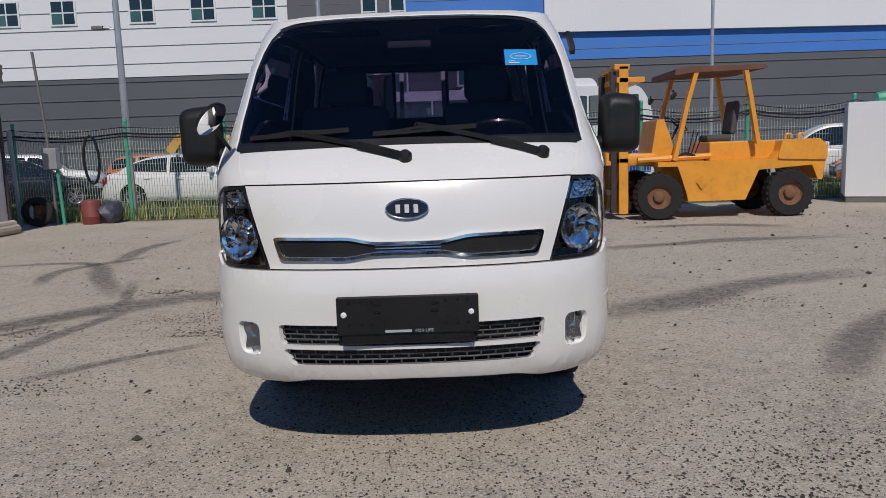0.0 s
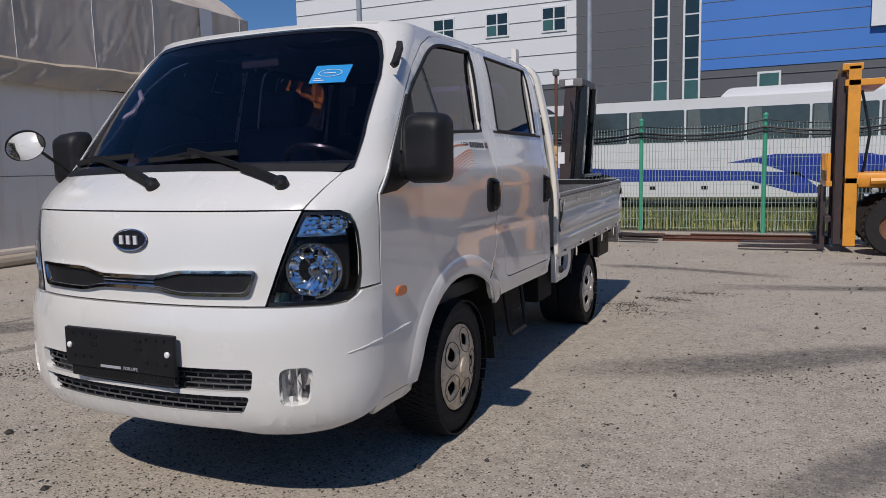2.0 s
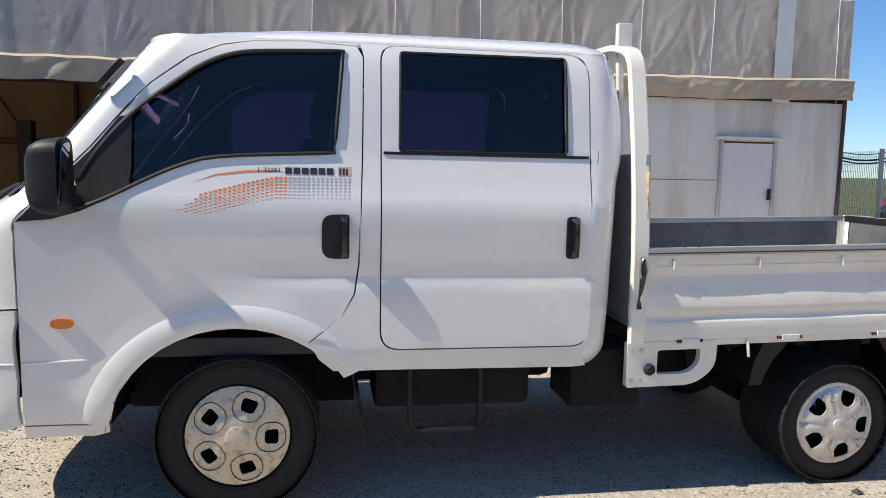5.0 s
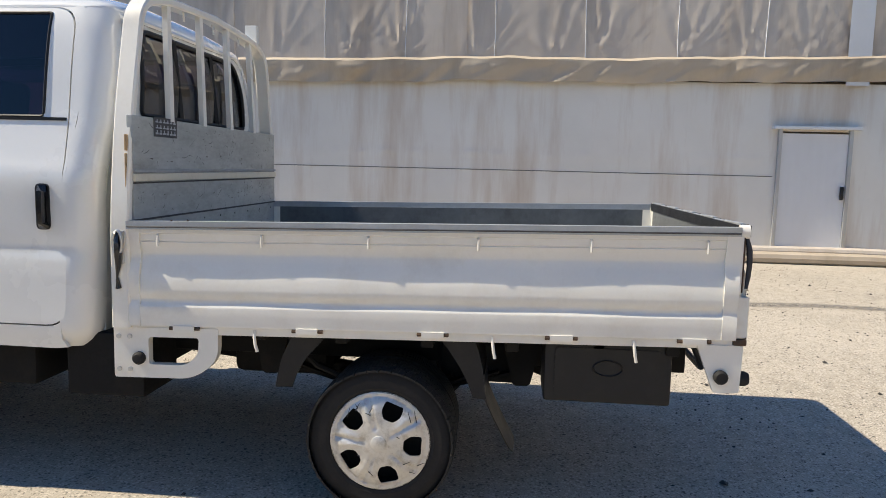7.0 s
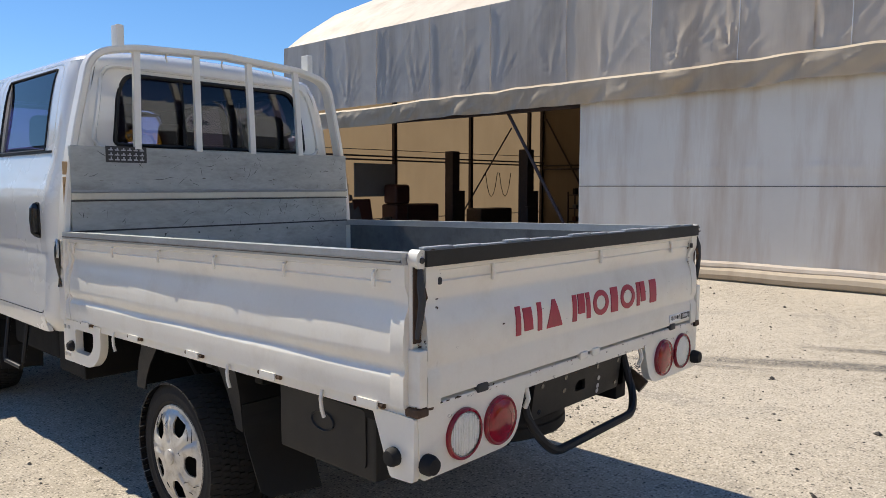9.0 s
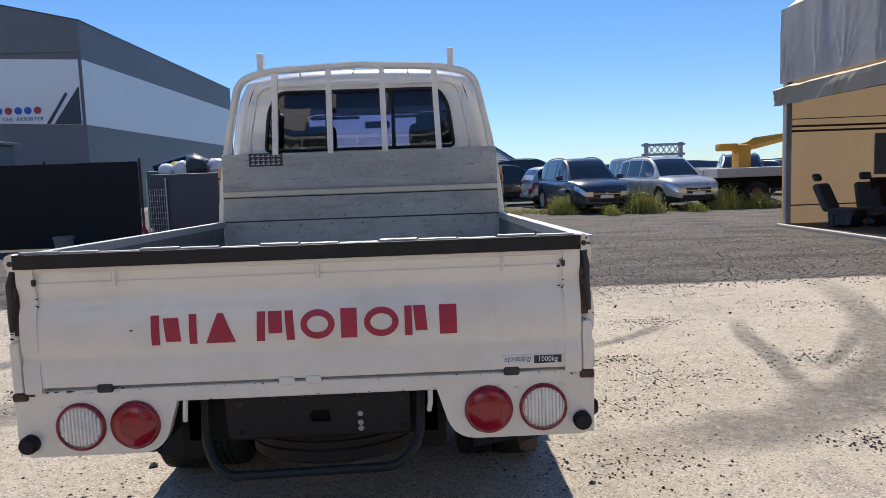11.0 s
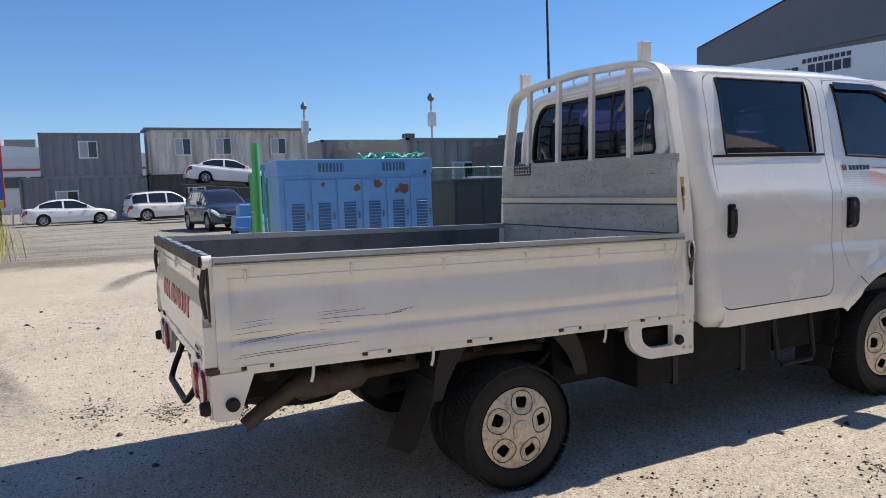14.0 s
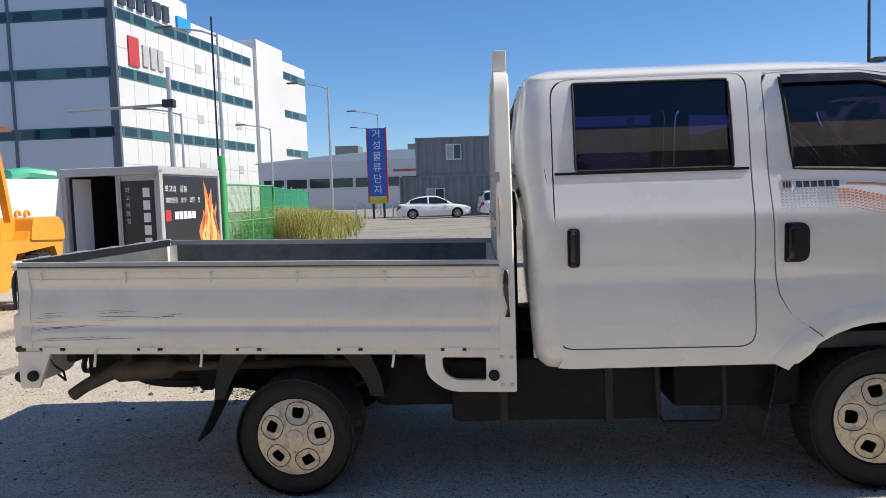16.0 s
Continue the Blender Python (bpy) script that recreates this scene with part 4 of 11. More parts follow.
def seat_row(y, xs, wide):
    for x in xs:
        st = part("seat", box(x - wide, x + wide, y, y + 0.46, 0.80, 1.03, 0.05, 3), "seat", truck, "dark grey cloth seat")
        bm = turned(box(-wide, wide, -0.06, 0.07, 0, 0.60 if x else 0.48, 0.06, 3), pose(x, y + 0.44, 0.98, -12))
        part("backrest", bm, "seat", st)
        if x:
            bm = turned(box(-0.13, 0.13, -0.04, 0.06, 0, 0.21, 0.045, 3), pose(x, y + 0.565, 1.575, -10))
            part("headrest", bm, "seat", st)


seat_row(0.48, (-0.42, 0.42), 0.26)
seat_row(1.52, (-0.48, 0.0, 0.48), 0.23)
swm = pose(0.42, 0.26, 1.30, -32, 0, 0)
sw = part("steering_wheel", tube([swm @ Vector((0.19 * math.cos(a), 0.19 * math.sin(a), 0.02)) for a in [2 * math.pi * k / 28 for k in range(28)]], 0.014, 8, True), "gloss_black", truck, "black steering wheel")
bm = add_lathe(bmesh.new(), [(0.06, 0.0), (0.055, 0.025), (0, 0.03)], 16, swm)
for a in (0.3, math.pi - 0.3, -math.pi / 2):
    add_tube(bm, [swm @ Vector((0.05 * math.cos(a), 0.05 * math.sin(a), 0.01)), swm @ Vector((0.18 * math.cos(a), 0.18 * math.sin(a), 0.02))], 0.012, 6)
part("spokes", bm, "trim", sw)
part("rear_view_mirror", box(-0.11, 0.11, 0.36, 0.39, 1.80, 1.86, 0.012), "trim", truck)
part("grab_handle", tube(((-0.715, 0.300, 1.735), (-0.697, 0.300, 1.69), (-0.707, 0.250, 1.62), (-0.745, 0.205, 1.585)), 0.014, 8), "grab", truck, "pale grab handle on the pillar")
for s in (1, -1):
    part("sun_visor", box(s * 0.15 if s > 0 else -0.58, 0.58 if s > 0 else -0.15, 0.36, 0.52, 1.885, 1.90, 0.008), "trim", truck)

# ---- the truck: load bed ----
ZF = 0.775
part("bed_floor", box(-0.85, 0.85, 2.46, 4.79, ZF - 0.03, ZF, 0.004), "grey_steel", truck, "scuffed grey steel load floor")
GATE = [(1.136, 0.012), (1.122, 0.012), (1.119, 0.006), (1.093, 0.004), (1.089, 0.000), (1.085, 0.003), (1.045, -0.011), (1.030, -0.010), (1.005, -0.003), (0.978, 0.005), (0.942, 0.013), (0.905, 0.0165), (0.882, 0.017), (0.868, 0.009), (0.858, 0.007), (0.846, 0.010), (0.838, 0.0165), (0.830, 0.018), (0.795, 0.018), (0.772, 0.016), (0.757, 0.016)]
GATE_END = [(1.1355, 0.0145), (1.085, 0.0145), (1.050, 0.002), (1.020, 0.003), (0.990, 0.015), (0.940, 0.020), (0.885, 0.020), (0.868, 0.012), (0.852, 0.013), (0.838, 0.020), (0.772, 0.020), (0.757, 0.019)]


BACK_GATE = [(1.132, 0.010), (1.119, 0.010), (1.115, 0.004), (1.093, 0.003), (1.089, 0.000), (1.085, 0.003), (1.046, -0.008), (1.030, -0.007), (1.005, 0.002), (0.980, 0.011), (0.950, 0.0165), (0.920, 0.0185), (0.885, 0.0185), (0.866, 0.013), (0.852, 0.0125), (0.838, 0.016), (0.772, 0.013)]


def raked(p):
    """The bed sits nose down: its sides drop towards the cab."""
    return Vector((p[0], p[1], p[2] - 0.0205 * (4.79 - p[1])))


def rake(bm):
    for v in bm.verts:
        v.co = raked(v.co)
    return bm


def gate_sheet(a, b, place, back=0.022, form=GATE, dented=1.0):
    """A pressed drop-side from a to b along its length; place(s, out, z)."""
    bm = bmesh.new()
    k = max(2, int((b - a) / 0.12))
    rows = []
    for i in range(k + 1):
        s = a + (b - a) * i / k
        dent = dented * 0.003 * math.sin(7.3 * s) * math.sin(3.1 * s + 1)
        front = [bm.verts.new(place(s, o + (dent if 0.86 < z < 1.03 else 0), z)) for z, o in form]
        rear = [bm.verts.new(place(s, -back, z)) for z in (form[-1][0], form[0][0])]
        rows.append(front + rear)
    n = len(rows[0])
    for r0, r1 in zip(rows, rows[1:]):
        for j in range(n):
            f = bm.faces.new((r0[j], r0[(j + 1) % n], r1[(j + 1) % n], r1[j]))
            if j == len(form):
                f.material_index = 1
    bm.faces.new(rows[0])
    bm.faces.new(rows[-1])
    return bm


def gate_out(z, form=GATE):
    """How far the pressed sheet stands out at a height, with a hair to spare."""
    return float(np.interp(z, [p[0] for p in reversed(form)], [p[1] for p in reversed(form)])) + 0.0008


for s in (1, -1):
    put = lambda y, o, z, s=s: Vector((s * (0.862 + o), y, z))
    gate = part("drop_side", rake(gate_sheet(2.474, 4.775, put)), ["bed_paint", "bed_inner"], truck, "white pressed-steel drop side, grey inside" if s > 0 else "white drop side with black scratches and dents")
    part("top_rail", rake(tube([put(y, 0.0, 1.152) for y in np.linspace(2.475, 4.775, 6)], 0, flat=(0.021, 0.016))), "rail_steel", gate, "worn bare-metal top rail")
    part("rail_bead", rake(tube([put(y, 0.0205, 1.146) for y in np.linspace(2.478, 4.772, 4)], 0.0035, 6)), "trim", gate, "dark seam along the rail")
    for (ya, yb) in ((2.470, 2.524), (4.728, 4.779)):
        part("end_post", rake(gate_sheet(ya, yb, put, 0.024, GATE_END)), "bed_paint", gate)
    for i in range(6):
        y = 2.60 + i * 0.4125
        part("tie_hook", rake(tube([put(y, 0.008, 1.118), put(y, 0.017, 1.112), put(y, 0.018, 1.09), put(y, 0.016, 1.072)], 0.0055, 6)), "bed_paint", gate)
    for y in (2.70, 3.19, 3.675, 4.155, 4.635):
        hb = part("hinge", rake(tube([put(y - 0.042, 0.010, 0.749), put(y + 0.042, 0.010, 0.749)], 0, flat=(0.012, 0.011))), "bed_paint", gate)
        part("hinge_pin", rake(tube([put(y - 0.060, 0.010, 0.749), put(y + 0.060, 0.010, 0.749)], 0.0085, 8)), "chip", hb, "dark rusty hinge pin")
    if s < 0:
        bm = bmesh.new()
        for (y0, y1, z0, z1) in ((4.70, 4.20, 0.900, 0.935), (4.66, 4.10, 0.915, 0.905), (4.70, 4.36, 0.842, 0.868), (4.12, 3.98, 0.900, 0.925), (4.08, 4.02, 0.905, 0.91), (4.72, 4.30, 0.880, 0.893), (4.72, 4.22, 0.790, 0.806), (4.70, 4.34, 0.800, 0.812), (4.68, 4.28, 0.922, 0.938), (4.70, 4.45, 0.848, 0.866)):
            n = 7
            pts = [put(y0 + (y1 - y0) * k / n, gate_out(z0 + (z1 - z0) * k / n), z0 + (z1 - z0) * k / n + 0.0012 * math.sin(k * 1.9 + y0 * 9)) for k in range(n + 1)]
            add_tube(bm, pts, [0.0010 * (0.35 + 0.65 * math.sin(math.pi * (k + 0.5) / (n + 1))) for k in range(n + 1)], 4)
        part("scratch", rake(bm), "trim", gate)
    sill = part("bed_sill", rake(box(*sorted((s * 0.79, s * 0.866)), 2.46, 4.79, 0.722, 0.757, 0.005)), "bed_paint", truck)
    for y in (2.98, 3.90, 4.42):
        part("rope_hook", rake(tube([(s * 0.868, y, 0.745), (s * 0.876, y + 0.002, 0.720), (s * 0.876, y + 0.006, 0.690), (s * 0.872, y + 0.012, 0.664)], 0.0065, 6)), "bed_paint", sill)
    # front bracket below the guard, with its window-like cut
    br = rounded([(2.408, 0.546), (2.730, 0.546), (2.834, 0.620), (2.834, 0.748), (2.408, 0.748)], [0.012, 0.15, 0.10, 0.004, 0.004], 7)
    cut = rounded([(2.550, 0.600), (2.700, 0.600), (2.752, 0.640), (2.756, 0.710), (2.550, 0.710)], [0.014, 0.08, 0.05, 0.014, 0.014], 5)
    b = part("guard_bracket", rake(panel([dense(br, 0.05), dense(cut, 0.05)], 0.08, lambda y, z, d, s=s: Vector((s * (0.870 - d), y, z)), 0.035)), ["bed_paint", "bed_paint"], truck)
    part("rubber_stop", rake(lathe([(0.026, 0), (0.026, 0.012), (0.017, 0.024), (0, 0.026)], 14, facing(s * 0.870, 2.513, 0.626, s, 0))), "rubber", b)
    for (y, z) in ((2.430, 0.712), (2.475, 0.712), (2.430, 0.580), (2.475, 0.580)):
        part("bolt", rake(lathe([(0.010, 0), (0.010, 0.005), (0, 0.007)], 8, facing(s * 0.870, y, z, s, 0))), "satin_steel", b)
    # latch at the front edge of the drop side
    la = part("latch", rake(tube([(s * 0.887, 2.448, 1.130), (s * 0.899, 2.447, 1.095), (s * 0.900, 2.450, 1.040), (s * 0.894, 2.446, 0.985), (s * 0.890, 2.440, 0.95), (s * 0.888, 2.444, 0.905)], [0.009, 0.012, 0.013, 0.009, 0.004, 0.012], 8)), "gloss_black", truck, "black over-centre latch")
    part("latch_link", rake(tube([(s * 0.902, 2.450 + 0.018 * math.cos(a), 1.085 + 0.048 * math.sin(a)) for a in [2 * math.pi * k / 14 for k in range(14)]], 0.006, 6, True)), "satin_steel", la)
    part("latch_plate", rake(box(*sorted((s * 0.868, s * 0.890)), 2.436, 2.468, 1.000, 1.130, 0.004)), "satin_steel", la)

# tailgate
rear_put = lambda x, o, z: Vector((x, 4.800 + o, z))
tail = part("tailgate", gate_sheet(-0.79, 0.79, rear_put, form=BACK_GATE, dented=0.0), ["bed_paint", "bed_inner"], truck, "cream-white tailgate with red lettering bars and chipped edges")
part("top_rail", tube([(x, 4.797, 1.152) for x in np.linspace(-0.835, 0.835, 8)], 0, flat=(0.024, 0.021)), "black_plastic", tail, "black rubber-topped rail")
for i in range(14):
    x = -0.82 + i * 0.118
    part("rail_wear", box(x, x + 0.112, 4.780, 4.802, 1.172, 1.178 + 0.003 * math.sin(i * 2.1), 0.002), "rail_steel", tail, "worn bare metal on the rail")
for x in (-0.60, -0.05, 0.55):
    part("tie_hook", tube([(x, 4.808, 1.118), (x, 4.812, 1.09), (x, 4.81, 1.072)], 0.006, 6), "bed_paint", tail)
# the red maker's mark as nine plain shapes
ZM, HM = 0.935, 0.044


def mark_at(x, z, d):
    return Vector((x, 4.8 + gate_out(z, BACK_GATE) + 0.002 - d, z))


def mark_bar(x0, x1, half, lo=-1.0, hi=1.0):
    """A bar from the foot at x0 to the head at x1."""
    bar = [(x0 - half, ZM + HM * lo), (x0 + half, ZM + HM * lo), (x1 + half, ZM + HM * hi), (x1 - half, ZM + HM * hi)]
    part("mark", panel([dense(bar, 0.02)], 0.022, mark_at, 0.003), ["red_letter", "red_letter"], tail)


for x0, x1, w, lo, hi in ((0.438, 0.438, 0.012, -1, 1), (0.385, 0.392, 0.022, -0.8, 0.8), (0.327, 0.327, 0.011, -1, 1), (0.128, 0.124, 0.012, -1, 1), (0.084, 0.084, 0.020, -0.5, 1), (0.039, 0.043, 0.012, -1, 1),
                          (-0.135, -0.135, 0.024, -1, 1), (-0.313, -0.313, 0.011, -1, 1), (-0.352, -0.346, 0.018, -0.7, 1), (-0.432, -0.432, 0.026, -1, 1)):
    mark_bar(x0, x1, w, lo, hi)
part("mark", panel([dense([(0.290, ZM - HM), (0.202, ZM - HM), (0.238, ZM + HM), (0.254, ZM + HM)], 0.02)], 0.022, mark_at, 0.003), ["red_letter", "red_letter"], tail)
for c_, w in ((-0.042, 0.051), (-0.232, 0.052)):
    part("mark", panel([ellipse(c_, ZM, w, HM, 24), ellipse(c_, ZM, w - 0.019, HM - 0.019, 18)], 0.022, mark_at, 0.003), ["red_letter", "red_letter"], tail)
lab = part("load_label", box(-0.775, -0.590, 4.8145, 4.8185, 0.785, 0.815), "decal_white", tail, "white and black load rating label")
part("label_field", box(-0.772, -0.688, 4.818, 4.8195, 0.788, 0.812), "decal_black", lab)
part("lettering", turned(words("1000kg", 0.022, 0.0005, 0.95), facing(-0.730, 4.8198, 0.800, 0, 1)), "decal_white", lab)
part("lettering", turned(words("최대적재량", 0.019, 0.0005, 0.95), facing(-0.638, 4.8190, 0.800, 0, 1)), "decal_black", lab)
for x in (-0.62, -0.02, 0.06, 0.60):
    part("hinge", box(x - 0.024, x + 0.024, 4.80, 4.820, 0.752, 0.778, 0.006), "bed_paint" if abs(x) < 0.1 else "trim", tail)
for s in (1, -1):
    put = lambda x, o, z, s=s: Vector((s * x, 4.800 + o, z))
    part("end_post", gate_sheet(0.783, 0.833, put, 0.022, GATE_END, 0.0), "bed_paint", tail)
    pst = part("corner_post", box(*sorted((s * 0.836, s * 0.861)), 4.772, 4.792, 0.745, 1.150, 0.004), "bed_paint", truck)
    part("post_cheek", prism(ellipse(s * 0.845, 1.150, 0.020, 0.026, 18), 0.034, Matrix.Translation((0, 4.777, 0)) @ FRONT), "bed_paint", pst)
    part("cap", lathe([(0.008, 0), (0.008, 0.004), (0, 0.006)], 12, facing(s * 0.846, 4.811, 1.148, 0, 1)), "trim", pst)
    part("post_gap", box(*sorted((s * 0.8345, s * 0.8600)), 4.792, 4.797, 0.93, 1.130), "chip", pst, "dark rusty gap beside the tailgate")
    lb_ = part("latch_bar", tube([(s * 0.846, 4.806, 1.125), (s * 0.852, 4.814, 1.085), (s * 0.851, 4.818, 1.04), (s * 0.856, 4.814, 0.99), (s * 0.861, 4.808, 0.945)], [0.007, 0.011, 0.010, 0.009, 0.006], 8), "trim", pst, "black tailgate latch")
    part("latch_link", tube([(s * 0.840, 4.812, 1.075), (s * 0.838, 4.818, 1.05), (s * 0.842, 4.816, 1.03), (s * 0.849, 4.812, 1.045)], 0.006, 6), "chip", lb_)
    part("post_step", box(*sorted((s * 0.836, s * 0.866)), 4.775, 4.824, 0.762, 0.915, 0.006), "bed_paint", pst)
    part("side_knob", box(*sorted((s * 0.776, s * 0.788)), 4.808, 4.820, 1.080, 1.100, 0.004), "trim", tail)
    part("sill_corner", box(*sorted((s * 0.828, s * 0.872)), 4.772, 4.822, 0.736, 0.760, 0.005), "chip", pst, "rusty corner of the sill")
part("rear_sill", box(-0.86, 0.86, 4.765, 4.812, 0.715, 0.762, 0.006), "bed_paint", truck, "white sill with rust spots")

# rear lamps
for s in (1, -1):
    pl = rounded([(s * 0.385, 0.735), (s * 0.862, 0.735), (s * 0.850, 0.560), (s * 0.44, 0.560)], [0.01, 0.01, 0.02, 0.07], 5)
    lp = part("lamp_panel", prism(pl, 0.03, Matrix.Translation((0, 4.782, 0)) @ FRONT), "bed_paint", truck)
    sp = rounded([(4.645, 0.735), (4.81, 0.735), (4.805, 0.560), (4.715, 0.555), (4.69, 0.62)], 0.012, 3)
    part("lamp_panel_side", prism(sp, 0.02, Matrix.Translation((s * 0.862 - 0.01, 0, 0)) @ SIDE), "bed_paint", lp)
    for x, kind in ((0.680 if s > 0 else 0.714, "clear"), (0.518 if s > 0 else 0.547, "red")):
        m = facing(s * x, 4.812, 0.650, 0, 1)
        ln = part("tail_lamp" if kind == "red" else "turn_lamp", lathe([(0.074, 0), (0.073, 0.009), (0.069, 0.013), (0.064, 0.011)], 36, m, False), "red_ring", lp, "round red tail lamp" if kind == "red" else "round clear lamp with a red rim")
        if kind == "red":
            part("lens", lathe([(0.066, 0.009), (0.060, 0.014), (0.038, 0.018), (0.0375, 0.0172), (0.022, 0.019), (0, 0.020)], 36, m, False), "red_lens", ln)
        else:
            part("reflector", lathe([(0.066, 0.006), (0.04, 0.002), (0.022, 0.001), (0.020, 0.003), (0, 0.004)], 30, m, False), "crystal", ln)
            bm = bmesh.new()
            for i in range(-5, 6):
                h = math.sqrt(max(0.0, 0.061**2 - (i * 0.0108) ** 2))
                if h > 0.012:
                    add_box(bm, i * 0.0108 - 0.0050, i * 0.0108 + 0.0050, -h, h, 0.004, 0.009, 0.0024, 1)
            part("lens_ribs", turned(bm, m), "crystal_bright", ln, "clear ribbed lens")
            part("lens", lathe([(0.066, 0.010), (0.046, 0.015), (0, 0.018)], 30, m, False), "clear_glass", ln)
    part("bump_stop", lathe([(0.028, 0), (0.028, 0.020), (0.022, 0.034), (0, 0.036)], 16, facing(s * 0.832, 4.812, 0.605, 0, 1)), "rubber", lp)
    part("bump_stop", lathe([(0.026, 0), (0.026, 0.016), (0.020, 0.026), (0, 0.028)], 16, facing(s * 0.872, 4.735, 0.618, s, 0)), "rubber", lp)

# plate holder and under-run bar at the back
RP = pose(-0.02, 4.74, 0.635, -8)
rp = part("rear_plate_holder", panel([dense(rounded([(-0.285, -0.068), (0.285, -0.068), (0.285, 0.068), (-0.285, 0.068)], 0.014, 3), 0.08), rounded([(-0.040, -0.022), (0.022, -0.022), (0.030, 0.0), (0.014, 0.018), (-0.034, 0.018)], 0.006, 2)], 0.06, lambda u, v, d: RP @ Vector((u, 0.012 - d, v)), 0.012), ["black_plastic", "black_plastic"], truck, "empty black rear plate holder with bolt holes")
for x, z in ((0.24, 0.045), (-0.26, 0.045), (0.24, -0.045), (-0.26, -0.045), (0.10, 0.048), (0.10, 0.0), (-0.11, 0.048), (-0.13, -0.030), (-0.13, -0.050), (-0.13, 0.0)):
    part("bolt_hole", lathe([(0.009, 0.0), (0.009, 0.0015), (0, 0.0015)], 10, RP @ facing(x, 0.012, z, 0, 1)), "decal_grey" if x == -0.13 else "gloss_black", rp)
part("holder_lip", turned(box(-0.285, 0.285, 0.0, 0.016, 0.060, 0.072, 0.004), RP), "black_plastic", rp)
part("under_run_bar", tube([(x, 4.735 + max(0.0, 0.68 - z) * 0.5, z) for x, z in rounded([(-0.34, 0.72), (-0.335, 0.56), (-0.27, 0.490), (0.26, 0.482), (0.32, 0.56), (0.33, 0.72)], [0, 0.05, 0.06, 0.06, 0.05, 0], 5)], 0.015, 8), "black_plastic", truck, "bent black under-run bar")
for x in (-0.37, 0.37):
    part("rope_hook", tube([(x, 4.80, 0.715), (x, 4.81, 0.68), (x + 0.005, 4.80, 0.65)], 0.008, 6), "bed_paint", truck)

# air duct standing between the cab and the headboard
duct = part("air_duct", box(-0.52, -0.16, 2.376, 2.446, 0.50, 1.44, 0.02, 3), "black_plastic", truck, "black air duct behind the cab")
part("duct_mouth", box(-0.50, -0.18, 2.372, 2.380, 1.26, 1.40, 0.003), "gloss_black", duct)

# headboard and guard frame
hb = part("headboard", box(-0.838, 0.838, 2.462, 2.488, 0.775, 1.528, 0.004), "board_grey", truck, "scuffed grey steel headboard")
for (z0, z1, mname, out) in ((1.262, 1.268, "trim", 0.004), (1.272, 1.302, "cream_strip", 0.010), (1.306, 1.318, "grey_steel", 0.008), (1.115, 1.123, "trim", 0.003)):
    part("board_strip", box(-0.84, 0.84, 2.486, 2.488 + out, z0, z1, 0.002), mname, hb)
for i in range(9):
    part("rivet", lathe([(0.005, 0), (0.004, 0.002), (0, 0.003)], 6, facing(-0.76 + i * 0.19, 2.488, 1.088, 0, 1)), "trim", hb)
lb = part("builder_label", box(0.468, 0.672, 2.487, 2.490, 1.452, 1.532), "decal_black", hb, "black label with worn silver bars")
bm = bmesh.new()
for r in range(3):
    for c in range(6):
        h = 0.014 if r else 0.018
        x = 0.482 + c * 0.031
        add_box(bm, x, x + 0.022, 2.490, 2.4915, 1.462 + r * 0.024, 1.462 + r * 0.024 + h * 0.4)
        add_box(bm, x + 0.006, x + 0.012, 2.490, 2.4915, 1.462 + r * 0.024, 1.462 + r * 0.024 + h)
part("label_bars", bm, "decal_grey", lb)
ARC = rounded([(0.868, 0.70), (0.866, 1.12), (0.822, 1.50), (0.715, 1.975), (0.52, 2.025), (0.0, 2.048)], [0, 0.15, 0.3, 0.22, 0.12, 0], 8)
frame_pts = ARC + [(-x, z) for x, z in reversed(ARC[:-1])]


def plane_bar(pts, y, half_y, half_n):
    """A bar with softened edges bent in a plane of constant y, through (x, z) points."""
    bm = bmesh.new()
    rows = []
    for i, p in enumerate(pts):
        d = (Vector(pts[min(i + 1, len(pts) - 1)]) - Vector(pts[max(i - 1, 0)])).normalized()
        nx, nz = -d.y, d.x
        ring = [(half_n, half_y - 0.007), (half_n - 0.007, half_y), (-half_n + 0.007, half_y), (-half_n, half_y - 0.007), (-half_n, -half_y + 0.007), (-half_n + 0.007, -half_y), (half_n - 0.007, -half_y), (half_n, -half_y + 0.007)]
        rows.append([bm.verts.new((p[0] + nx * a, y + b, p[1] + nz * a)) for a, b in ring])
    for r0, r1 in zip(rows, rows[1:]):
        for k in range(8):
            bm.faces.new((r0[k], r0[(k + 1) % 8], r1[(k + 1) % 8], r1[k]))
    bm.faces.new(rows[0])
    bm.faces.new(rows[-1])
    return bm


def arc_z(x):
    xs = [p[0] for p in reversed(ARC)]
    zs = [p[1] for p in reversed(ARC)]
    return float(np.interp(abs(x), xs, zs))


guard = part("guard_frame", plane_bar(frame_pts, 2.446, 0.038, 0.017), "bed_paint", truck, "white tubular guard frame with rust runs")
for x in (0.50, 0.172, -0.155, -0.478):
    part("guard_bar", tube([(x * 1.02, 2.480, 1.52), (x, 2.470, 1.80), (x * 0.985, 2.462, arc_z(x) - 0.012)], 0, flat=(0.017, 0.012)), "bed_paint", guard)
for s in (1, -1):
    part("guard_horn", box(*sorted((s * 0.555, s * 0.592)), 2.411, 2.481, 2.018, 2.128, 0.006), "bed_paint", guard)
for x in (0.33, 0.01, -0.32):
    part("tie_hook", tube([(x, 2.46, 2.02), (x + 0.01, 2.468, 2.0), (x, 2.465, 1.975)], 0.005, 6), "bed_paint", guard)
